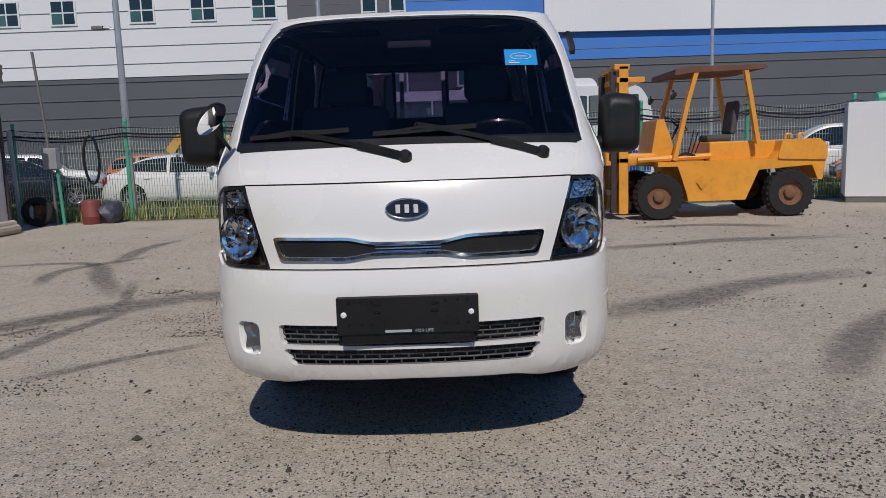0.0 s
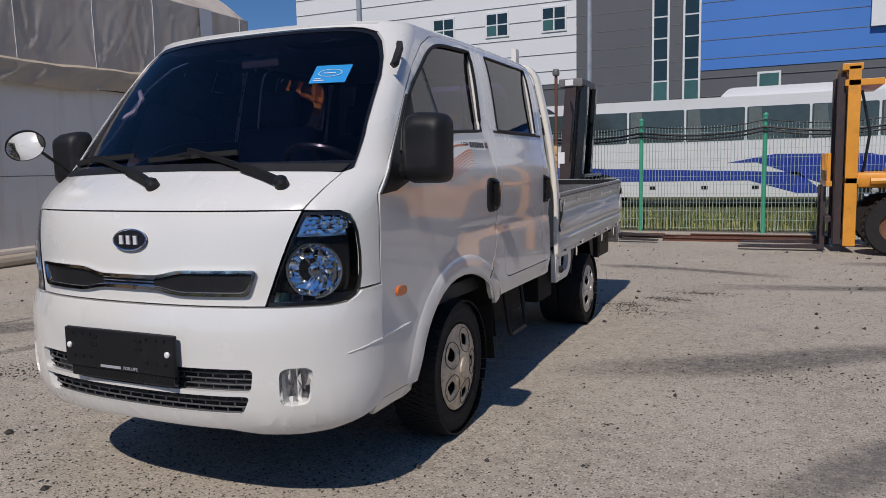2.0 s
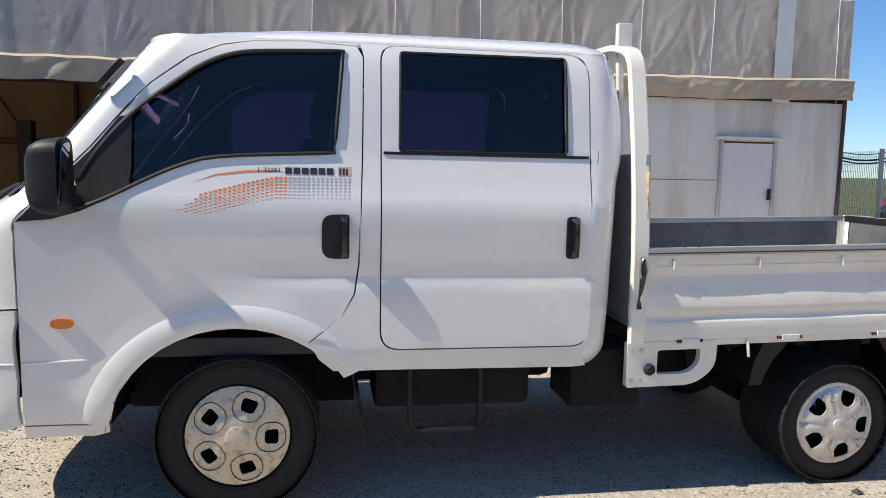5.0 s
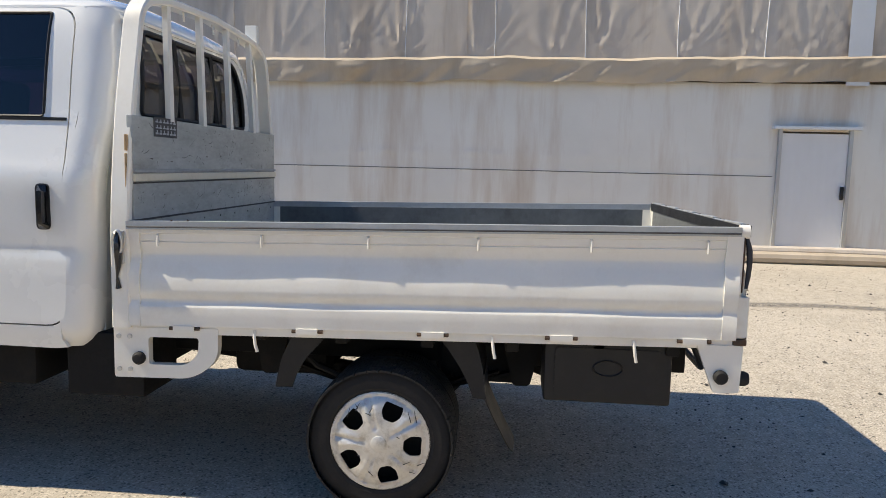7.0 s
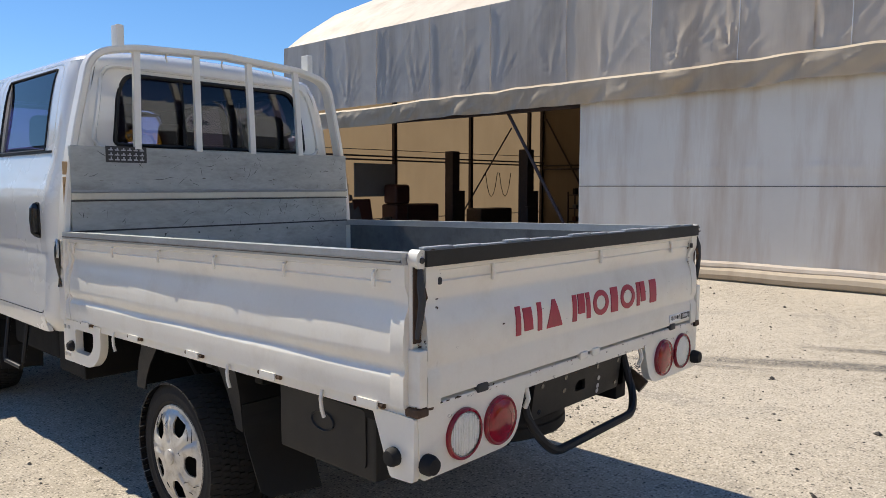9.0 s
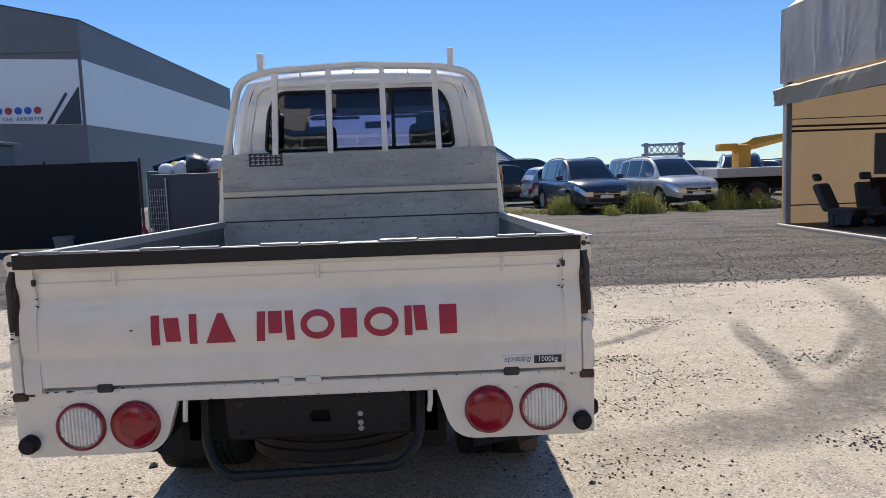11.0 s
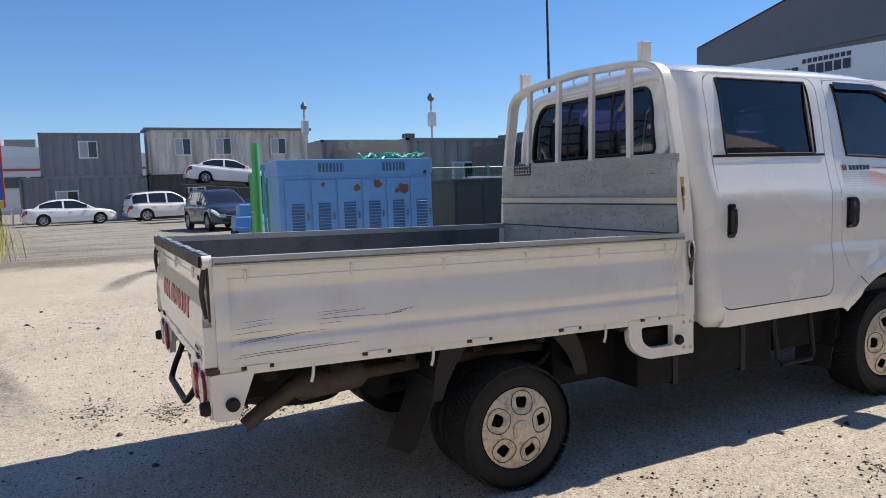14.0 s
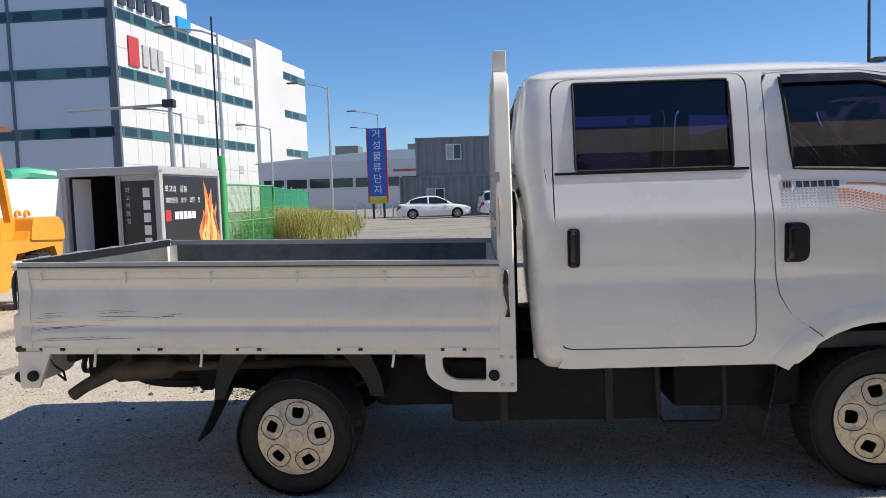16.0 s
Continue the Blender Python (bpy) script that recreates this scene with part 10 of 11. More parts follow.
solo("black_mast", tube([(12.0, 8.45, 0), (12.05, 8.46, 5.6)], 0.022, 6), "gloss_black", "thin black mast beside the gate post", "mast")
gf = thing("mesh_fence", "green mesh fence running on behind the weeds", "fence")
pts_f = [(15.6, 8.6), (18.2, 9.0), (20.8, 9.4), (23.4, 9.8), (26.0, 10.2), (28.6, 10.6), (31.2, 11.0)]
for (xa, ya), (xb, yb) in zip(pts_f, pts_f[1:]):
    part("post", tube([(xa, ya, 0), (xa, ya, 1.95)], 0.035, 8), "gate_green", gf)
    mesh_panel(gf, xa, ya, xb, yb, 0.1, 1.85, "fence_green", False)
gf2 = thing("mesh_fence", "pale green mesh fence behind the generator", "fence")
for k in range(6):
    y = 0.6 - 1.8 * k
    part("post", tube([(13.4, y, 0), (13.4, y, 2.0)], 0.035, 8), "fence_green", gf2)
    if k < 5:
        mesh_panel(gf2, 13.4, y, 13.4, y - 1.8, 0.1, 1.9, "fence_green", False)

# box body with its doors open, white panel box
bx = thing("truck_box_body", "weathered grey cargo box with open back and printed sides", "cargo box", "", pose(9.25, 8.62, 0, 0, 0, -6))
BL, BW2, BH = 2.45, 2.0, 2.14
part("floor", box(0, BL, 0, BW2, 0.12, 0.24, 0.01), "machine_grey", bx)
part("roof", box(-0.02, BL, -0.02, BW2 + 0.02, BH - 0.06, BH, 0.02), "light_trim", bx)
part("side_wall", box(0.02, BL, 0.0, 0.05, 0.24, BH - 0.05), "light_trim", bx)
part("side_wall", box(0.02, BL, BW2 - 0.05, BW2, 0.24, BH - 0.05), "light_trim", bx)
# dark sheets added on the inner faces to stand in for the shade inside
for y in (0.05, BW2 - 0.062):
    part("shade_sheet", box(0.06, BL - 0.06, y, y + 0.012, 0.24, BH - 0.06), "mast_dark", bx, "dark inner sheet, the shade inside put into its colour")
part("shade_sheet", box(BL - 0.07, BL - 0.05, 0.07, BW2 - 0.07, 0.24, BH - 0.06), "mast_dark", bx, "dark inner sheet, the shade inside put into its colour")
part("shade_sheet", box(0.06, BL - 0.06, 0.05, BW2 - 0.05, BH - 0.08, BH - 0.062), "mast_dark", bx, "dark inner sheet, the shade inside put into its colour")
part("front_wall", box(BL - 0.05, BL, 0.05, BW2 - 0.05, 0.24, BH - 0.05), "light_trim", bx)
part("back_frame", tube([(0, 0.04, 0.24), (0, 0.04, BH - 0.05), (0, BW2 - 0.04, BH - 0.05), (0, BW2 - 0.04, 0.24)], 0.05, 8), "satin_steel", bx)
part("bottom_rail", box(-0.03, 0.08, 0, BW2, 0.0, 0.16, 0.01), "machine_grey", bx)
part("bottom_rail", box(BL - 0.3, BL, 0, BW2, 0.0, 0.13, 0.01), "machine_grey", bx)
pnl = part("side_print", box(0.10, BL - 0.10, -0.012, 0.0, 0.56, BH - 0.16), "decal_black", bx, "black side print with flames")
part("kick_board", box(0.05, BL - 0.05, -0.010, 0.0, 0.26, 0.54), "light_trim", bx)
for x, z0, z1, w, mt in ((1.62, 0.58, 1.30, 0.16, "flame"), (1.80, 0.58, 1.92, 0.20, "flame"), (2.05, 0.58, 1.75, 0.22, "flame"), (2.20, 0.58, 1.45, 0.13, "flame"), (1.84, 0.60, 1.55, 0.10, "flame_core"), (2.08, 0.60, 1.40, 0.11, "flame_core"), (1.66, 0.60, 1.05, 0.07, "flame_core")):
    left = [(x - w * (1 - t) ** 0.7 + 0.06 * math.sin(7 * t + 9 * x), z0 + (z1 - z0) * t) for t in np.linspace(0, 1, 12)]
    right = [(x + w * (1 - t) ** 0.7 + 0.06 * math.sin(7 * t + 9 * x), z0 + (z1 - z0) * t) for t in np.linspace(0.96, 0, 11)]
    part("flame_print", prism(left + right, 0.002, Matrix.Translation((0, -0.016 if mt == "flame" else -0.019, 0)) @ FRONT), mt, pnl, "orange flame print" if mt == "flame" else "yellow flame print")
for line, size, x0, z in (("최고의 품질", 0.15, 0.24, 1.72), ("대한민국 숯의 모든 것", 0.12, 0.24, 1.50)):
    for k, ch in enumerate(line):
        if ch != " ":
            part("lettering", turned(words(ch, size, 0.001), facing(x0 + 0.95 * size * k, -0.015, z, 0, -1)), "decal_white", pnl)
part("red_mark", box(0.16, 0.36, -0.016, -0.011, 1.10, 1.32), "sign_red", pnl)
for k in range(5):
    part("name_bar", box(0.50 + 0.17 * k, 0.64 + 0.17 * k, -0.016, -0.011, 1.13, 1.28), "decal_white", pnl)
part("number_bars", box(0.15, 1.30, -0.013, -0.0095, 0.34, 0.44), "machine_grey", bx)
dleaf = part("inner_door", box(0.10, 0.14, 0.06, 0.92, 0.36, BH - 0.16, 0.008), "decal_black", bx, "black printed inner door")
part("door_cap", box(0.08, 0.15, 0.06, 0.92, BH - 0.24, BH - 0.12, 0.008), "light_trim", dleaf)
for k in range(5):
    part("name_bar", box(0.094, 0.10, 0.26, 0.40, 0.62 + 0.24 * k, 0.80 + 0.24 * k), "decal_white", dleaf)
for k, ch in enumerate("최고의품질"):
    part("lettering", turned(words(ch, 0.11, 0.001), facing(0.097, 0.72, 1.72 - 0.15 * k, -1, 0)), "decal_grey", dleaf)
for y in (0.12, 0.85):
    part("lock_rod", tube([(0.07, y, 0.2), (0.07, y, BH - 0.1)], 0.016, 6), "satin_steel", dleaf)
for y in (0.06, 0.92):
    part("door_edge", box(0.085, 0.15, y - 0.035, y + 0.035, 0.30, BH - 0.12, 0.008), "light_trim", dleaf)
part("door_foot", box(0.085, 0.15, 0.06, 0.92, 0.24, 0.40, 0.008), "light_trim", dleaf)
for y in (0.02, BW2 - 0.02):
    part("corner_post", box(-0.04, 0.09, y - 0.06, y + 0.06, 0.10, BH - 0.02, 0.02), "light_trim", bx)
part("top_rail", box(-0.05, 0.10, -0.04, BW2 + 0.04, BH - 0.13, BH + 0.03, 0.03), "light_trim", bx)
part("side_rail", box(0.0, BL, -0.035, 0.02, BH - 0.13, BH + 0.02, 0.02), "light_trim", bx)
for x in (0.03, BL - 0.03):
    part("side_post", box(x - 0.04, x + 0.05, -0.03, 0.0, 0.20, BH - 0.1, 0.01), "light_trim", bx)
part("side_sill", box(0.0, BL, -0.03, 0.02, 0.14, 0.26, 0.01), "light_trim", bx)
for y in (0.5, 1.5):
    part("hinge_foot", box(-0.06, 0.02, y - 0.09, y + 0.09, 0.02, 0.14, 0.01), "mast_dark", bx)
wpb = thing("white_panel_box", "dirty white panelled box behind the forklift", "box", "", pose(8.2, 11.2, 0, 0, 0, -25))
part("panel", box(0, 2.0, 0, 1.15, 0.12, 1.98, 0.01), "white_wall", wpb)
part("base_rail", box(0.02, 1.98, 0.02, 1.13, 0.0, 0.14), "machine_grey", wpb)
part("green_net", tube([(0.5, 0.3, 2.05), (1.0, 0.5, 2.12), (1.5, 0.4, 2.06)], 0.11, 8), "fence_green", wpb)
jc = thing("jerry_can", "white plastic canister on the ground by the box", "canister", "", pose(9.0, 8.3, 0))
part("can", box(-0.15, 0.15, -0.10, 0.12, 0, 0.30, 0.04, 3), "decal_white", jc)
part("cap", lathe([(0.03, 0), (0.03, 0.04), (0, 0.045)], 10, pose(0.08, 0, 0.29)), "decal_white", jc)

jc2 = thing("jerry_can", "white plastic canister standing at the foot of the tarpaulin wall", "canister", "", pose(-7.72, 1.15, 0))
part("can", box(-0.12, 0.12, -0.17, 0.17, 0, 0.46, 0.05, 3), "decal_white", jc2)
part("cap", lathe([(0.035, 0), (0.035, 0.05), (0, 0.055)], 12, pose(0, 0.08, 0.45)), "decal_white", jc2)

# site containers
def corrugated(x, y0, y1, z0, z1, mat, name, label, depth=2.4, wins=()):
    c = thing(name, label, "container", "", pose(x, 0, 0))
    bm = bmesh.new()
    n = int((y1 - y0) / 0.14)
    prev = None
    for k in range(n + 1):
        y = y0 + (y1 - y0) * k / n
        o = 0.09 if (k // 2) % 2 else 0.0
        col = (bm.verts.new((o, y, z0)), bm.verts.new((o, y, z1)))
        if prev:
            bm.faces.new((prev[0], col[0], col[1], prev[1]))
        prev = col
    part("front_sheet", bm, mat, c, "", 20)
    part("shell", box(0.10, depth, y0, y1, z0, z1, 0.02), mat, c)
    for z in (z0, z1 - 0.1):
        part("rail", box(-0.03, 0.08, y0, y1, z, z + 0.1), mat, c)
    for y in (y0, y1 - 0.12):
        part("corner", box(-0.03, 0.1, y, y + 0.12, z0, z1), mat, c)
    for (ya, yb, za, zb) in wins:
        w = part("window", box(-0.06, 0.02, ya, yb, za, zb, 0.01), "white_frame", c)
        part("pane", box(-0.07, -0.055, ya + 0.08, (ya + yb) / 2 - 0.03, za + 0.08, zb - 0.08), "dark_pane", w)
        part("pane", box(-0.07, -0.055, (ya + yb) / 2 + 0.03, yb - 0.08, za + 0.08, zb - 0.08), "light_trim", w)
    return c


corrugated(47, 1.25, 7.0, 2.82, 5.55, "container_grey", "site_container", "grey corrugated office container on a lower row", wins=((3.75, 4.85, 3.95, 5.05),))
corrugated(47, 1.0, 8.2, 0.0, 2.82, "container_grey", "site_container", "dark grey corrugated container at ground level", wins=((5.0, 6.3, 0.9, 2.0),))
corrugated(46.6, -9.7, 0.85, 2.86, 5.70, "container_white", "site_container", "rust-streaked white corrugated container with barred windows", wins=((-1.8, -0.75, 4.05, 5.2), (-4.4, -3.3, 4.05, 5.2), (-8.1, -7.0, 4.05, 5.2)))
part("eave", box(-0.25, 2.6, -9.9, 1.05, 5.70, 5.85, 0.02), "slate", bpy.data.objects["site_container.002"])
corrugated(47, -9.8, 0.9, 0.0, 2.86, "container_dark", "site_container", "dark grey corrugated container under the white one", wins=((-2.6, -1.4, 0.9, 2.0),))
corrugated(30, -16.5, -5.4, 0.0, 3.85, "container_tan", "site_container", "long tan site building with a flat roof")
for x, y in ((28.5, -4.2), (24.5, -8.6)):
    cp = thing("camera_post", "thin post with a security camera and box", "camera post", "", pose(x, y, 0))
    part("post", tube([(0, 0, 0), (0, 0, 5.2)], 0.05, 8), "galvanised", cp)
    part("control_box", box(-0.2, 0.1, -0.15, 0.15, 4.0, 4.6, 0.03), "white_frame", cp)
    part("camera", lathe([(0.12, 0), (0.15, 0.12), (0.06, 0.3), (0, 0.3)], 12, pose(0, 0, 5.1)), "machine_grey", cp)
cm = thing("camera_mast", "tall dark mast with small cameras", "mast", "", pose(12.0, -5.9, 0))
part("mast", tube([(0, 0, 0), (0.0, 0.04, 4.0), (-0.05, 0.10, 9.5)], [0.045, 0.035, 0.02], 8), "mast_dark", cm)
for z in (3.4, 4.0):
    part("camera", box(-0.12, 0.12, -0.30, -0.05, z, z + 0.10, 0.02), "machine_grey", cm)

# upright sign
sg = thing("pylon_sign", "tall blue pylon sign with white Korean letters and a yellow foot", "sign", "", pose(46.0, 9.6, 0))
part("panel", box(0, 0.3, -0.62, 0.62, 1.55, 6.25, 0.02), "sign_blue", sg)
part("edge", box(-0.02, 0.32, -0.70, -0.62, 1.1, 6.3), "sign_red", sg)
part("edge", box(-0.02, 0.32, 0.62, 0.70, 1.1, 6.3), "sign_red", sg)
part("foot_panel", box(-0.01, 0.31, -0.62, 0.62, 1.05, 1.52), "sign_yellow", sg)
part("leg", box(0.08, 0.22, -0.45, -0.3, 0, 1.1), "mast_dark", sg)
part("leg", box(0.08, 0.22, 0.3, 0.45, 0, 1.1), "mast_dark", sg)
for k, ch in enumerate("거성물류단지"):
    part("lettering", turned(words(ch, 0.68, 0.01), facing(-0.01, 0.0, 5.82 - 0.77 * k, -1, 0)), "decal_white", sg)
for y in (-1.3, 1.3):
    part("barrier_hoop", tube([(0, y - 0.3, 0), (0, y - 0.3, 0.9), (0, y, 1.15), (0, y + 0.3, 0.9), (0, y + 0.3, 0)], 0.06, 8), "satin_steel", sg)

# tall office and storage block
tw = thing("storage_block", "tall white and grey storage block with ribbon windows", "building")
A, Bc, Cc = Vector((80, 44.5, 0)), Vector((136, 35.7, 0)), Vector((82, 110, 0))
side = (Cc - A).normalized()


def slab_block(name, p0, p1, z0, z1, thick, mat, out=0.0, label=""):
    d = (p1 - p0).normalized()
    n = Vector((d.y, -d.x, 0))
    if n.dot(Vector((-4, 2, 0)) - p0) < 0:
        n = -n
    bm = bmesh.new()
    f = [p0 + n * out, p1 + n * out, p1 - n * thick, p0 - n * thick]
    lo, hi = [bm.verts.new((v.x, v.y, z0)) for v in f], [bm.verts.new((v.x, v.y, z1)) for v in f]
    bm.faces.new(lo)
    bm.faces.new(hi)
    for i in range(4):
        bm.faces.new((lo[i], lo[(i + 1) % 4], hi[(i + 1) % 4], hi[i]))
    return part(name, bm, mat, tw, label, 0)


slab_block("wall", A, Bc, 0, 26.5, 30, "tower_white", 0, "white wall")
slab_block("wall", A + (A - Bc).normalized() * 0.02, Cc, 0, 30, 20, "tower_grey", 0.02, "grey wall")
mid1 = A + (Bc - A) * 0.62
slab_block("stair_tower", mid1, A + (Bc - A) * 0.80, 0, 28, 20, "tower_white", 0.6)
for z in (9.6, 16.6, 23.4):
    for (p, q, o, nm) in ((A, A + (Bc - A) * 0.60, 0.08, "ribbon_window"), (A + (Bc - A) * 0.82, Bc, 0.08, "ribbon_window"), (A + side * 0.5, Cc, 0.10, "ribbon_window")):
        rb = slab_block(nm, p, q, z, z + 1.3, 0.1, "teal_pane", o, "teal ribbon window")
        L = (q - p).length
        n_ = int(L / 3.0)
        for k in range(n_):
            if (k * 7) % 5 < 4:
                a_ = p + (q - p) * ((k + 0.12) / n_)
                b_ = p + (q - p) * ((k + 0.88) / n_)
                bmo = slab_block("pane", a_, b_, z + 0.15, z + 1.15, 0.05, "dark_pane", o + 0.03)
                bmo.parent = rb
for k in range(3):
    for z in (12.8, 19.8, 6.0):
        a_ = A + (Bc - A) * (0.30 + 0.1 * k)
        slab_block("vent", a_, a_ + (Bc - A).normalized() * 1.6, z, z + 1.2, 0.05, "light_trim", 0.06)
for k in range(6):
    a_ = A + (Bc - A) * (0.01 + 0.032 * k)
    slab_block("name_bar", a_, a_ + (Bc - A).normalized() * 1.2, 25.2 if k < 6 else 25, 27.2, 0.1, "booth_navy", 0.3)
ms = A + (Bc - A) * 0.225
slab_block("sign_mark", ms, ms + (Bc - A).normalized() * 3.2, 25.0, 26.6, 0.1, "decal_blue", 0.3)
a_ = A + (Bc - A) * 0.035
slab_block("sign_mark", a_, a_ + (Bc - A).normalized() * 2.0, 18.3, 21.8, 0.1, "sign_red", 0.2)
for k in range(3):
    a_ = A + (Bc - A) * (0.085 + 0.028 * k)
    slab_block("name_bar", a_, a_ + (Bc - A).normalized() * 1.1, 18.6, 21.2, 0.1, "light_trim", 0.2)
for z in (3.0, 6.4, 13.2, 20.1):
    slab_block("panel_joint", A, A + (Bc - A) * 0.61, z, z + 0.07, 0.05, "light_trim", 0.02)
for k in range(1, 12):
    a_ = A + (Bc - A) * (0.05 * k)
    slab_block("panel_joint", a_, a_ + (Bc - A).normalized() * 0.08, 0.0, 26.3, 0.05, "light_trim", 0.015)
slab_block("panel_edge", A + side * 0.2, A + side * 1.2, 0, 30, 0.1, "slate", 0.12)
slab_block("panel_edge", A + side * 13, A + side * 13.4, 0, 30, 0.1, "slate", 0.12)
lb2 = thing("low_hall", "long white hall with red bands far beyond the gate", "building")
part("wall", box(92, 110, -6, 32, 0, 6.5), "tower_white", lb2)
part("roof", prism([(-7, 6.5), (5, 7.4), (13, 7.8), (21, 7.4), (33, 6.5)], 18, Matrix.Translation((92, 0, 0)) @ SIDE), "hall_roof", lb2)
part("band", box(91.9, 92, -6, 14, 4.9, 5.15), "sign_red", lb2)
for k in range(12):
    part("window", box(91.9, 92, -5.4 + 3.1 * k, -2.7 + 3.1 * k, 3.0, 4.2, 0.02), "dark_pane", lb2)
for y in (-1.5, 9.0, 19.0):
    part("roof_unit", box(95, 99, y, y + 3.2, 7.0, 8.7, 0.05), "machine_grey", lb2)
for (x, y, h, arm) in ((24.0, 12.6, 8.0, 1), (38.5, 11.3, 8.0, 1), (53.0, 10.4, 8.0, 1), (66, 12.5, 8, 1), (32, 17.5, 6, 1), (46, 17.0, 6.5, 1)):
    lp_ = thing("street_lamp", "slim grey street lamp with a long arm", "street lamp", "street lamps along the road", pose(x, y, 0))
    part("pole", tube([(0, 0, 0), (0, 0, h * 0.6), (0, 0, h)], [0.09, 0.07, 0.05], 8), "galvanised", lp_)
    part("arm", tube([(0, 0, h - 0.1), (-0.05, 0.6, h + 0.12), (-0.1, 1.9, h + 0.3)], 0.04, 6), "galvanised", lp_)
    part("lamp_head", box(-0.2, 0.0, 1.7, 2.4, h + 0.26, h + 0.36, 0.03), "machine_grey", lp_)
sgp = thing("signal_gantry", "grey traffic pole with a long arm and cameras", "traffic pole", "", pose(23.0, 14.2, 0))
part("pole", tube([(0, 0, 0), (0, 0, 6.6)], [0.11, 0.09], 8), "galvanised", sgp)
part("arm", tube([(0, 0, 5.2), (0, 4.0, 5.1)], 0.06, 6), "galvanised", sgp)
part("camera_box", box(-0.15, 0.15, -0.2, 0.25, 5.1, 5.4, 0.03), "mast_dark", sgp)
part("round_sign", lathe([(0.30, 0), (0.30, 0.03), (0, 0.03)], 20, facing(-0.1, 0.1, 2.55, -1, 0)), "booth_navy", sgp)

# ---- -y side: booths, screens, sales hall, skyline ----
bo = thing("booth_row", "navy container with three framed doors", "container", "", pose(0, 0, 0))
part("body", box(9.95, 15.3, -12.0, -9.55, 0.06, 2.55, 0.02), "booth_navy", bo)
part("base", box(10.0, 15.2, -11.95, -9.6, 0.0, 0.08), "underside", bo)
part("roof", prism([(-0.1, 2.53), (2.6, 2.88), (5.5, 2.56), (5.5, 2.50), (-0.1, 2.47)], 2.7, Matrix.Translation((9.9, -12.1, 0)) @ FRONT), "slate", bo)
for (xa, xb) in ((10.17, 11.0), (11.22, 12.12), (12.45, 13.44)):
    d = part("door", box(xa + 0.08, xb - 0.08, -9.56, -9.50, 0.30, 2.30, 0.01), "booth_navy", bo, "navy booth door")
    part("door_frame", tube([(xa + 0.04, -9.52, 0.25), (xa + 0.04, -9.52, 2.36), (xb - 0.04, -9.52, 2.36), (xb - 0.04, -9.52, 0.25)], 0, flat=(0.05, 0.05)), "white_frame", d)
    part("door_plate", box((xa + xb) / 2 - 0.12, (xa + xb) / 2 + 0.12, -9.50, -9.485, 1.35, 1.62, 0.01), "galvanised", d)
    part("lock", box(xb - 0.16, xb - 0.10, -9.50, -9.45, 1.15, 1.30, 0.01), "machine_grey", d)
part("roof_vent", lathe([(0.10, 0), (0.10, 0.12), (0.22, 0.16), (0.22, 0.26), (0, 0.34)], 16, pose(14.6, -10.5, 2.62)), "galvanised", bo)
corrugated(16.2, -12.5, -7.2, 0.0, 2.75, "booth_navy", "site_container", "dark navy corrugated container row", wins=((-8.6, -7.6, 1.2, 2.1),))
ct3 = corrugated(20.0, -18.0, -10.6, 0.0, 3.45, "slate", "site_container", "charcoal corrugated container beside the tan one")
part("roof_panel", box(0.0, 0.06, -13.0, -11.4, 3.45, 4.2, 0.01), "slate", ct3)
ct4 = corrugated(22.0, -11.3, -6.28, 0.0, 3.33, "container_tan", "site_container", "weathered tan site container", depth=11.0, wins=((-9.2, -8.2, 1.5, 2.4),))
part("cap", box(-0.08, 0.3, -6.6, -6.2, 3.33, 3.50, 0.02), "machine_grey", ct4)
bm = bmesh.new()
sc = thing("screen_fence", "black shade cloth stretched over a fence", "fence")
part("cloth", cloth(5.75, 10.0, 0.05, 1.88, 0.15, lambda x, z: Vector((x, -9.05 + 0.05 * noise.noise(Vector((x * 1.3, z, 0))) - 0.02 * (x - 5.75) * 0.5, z + 0.03 * noise.noise(Vector((x, 1, 0))) * (z > 1.7)))), "black_cloth", sc)
for x in (5.75, 7.8, 9.95):
    part("post", tube([(x, -9.15, 0), (x, -9.15, 1.95)], 0.03, 8), "mast_dark", sc)
dm = thing("dumpster", "dark navy skip filled with bagged rubbish", "skip", "", pose(3.95, -10.4, 0))
part("tub", box(0, 1.55, 0, 1.4, 0.08, 1.58, 0.03), "booth_navy", dm)
part("base", box(0.1, 1.45, 0.1, 1.3, 0, 0.1), "underside", dm)
for (x, y, mt, r) in ((0.3, 0.6, "decal_white", 0.24), (0.75, 0.8, "bin_dark", 0.27), (1.2, 0.5, "sign_yellow", 0.2), (1.0, 0.9, "decal_white", 0.2), (0.5, 0.3, "decal_blue", 0.18), (1.35, 0.9, "decal_white", 0.16)):
    bm = bmesh.new()
    bmesh.ops.create_icosphere(bm, subdivisions=2, radius=r)
    for v in bm.verts:
        v.co *= 1 + 0.4 * noise.noise(v.co * 5 + Vector((x * 9, 0, 0)))
    solo("rubbish_bag", turned(bm, pose(3.95 + x, -10.4 + y, 1.58 + r * 0.5)), mt, "crumpled plastic rubbish bag", "bag", "", 60, "rubbish bags")
gb = thing("wheeled_bin", "dark green plastic wheeled rubbish bin", "bin", "", pose(2.55, -10.3, 0))
part("tub", prism([(0.06, 0.14), (1.04, 0.14), (1.12, 1.28), (-0.02, 1.28)], 1.0, FRONT), "bin_green", gb)
part("lid", box(-0.05, 1.15, -0.04, 1.04, 1.28, 1.36, 0.03), "bin_green", gb)
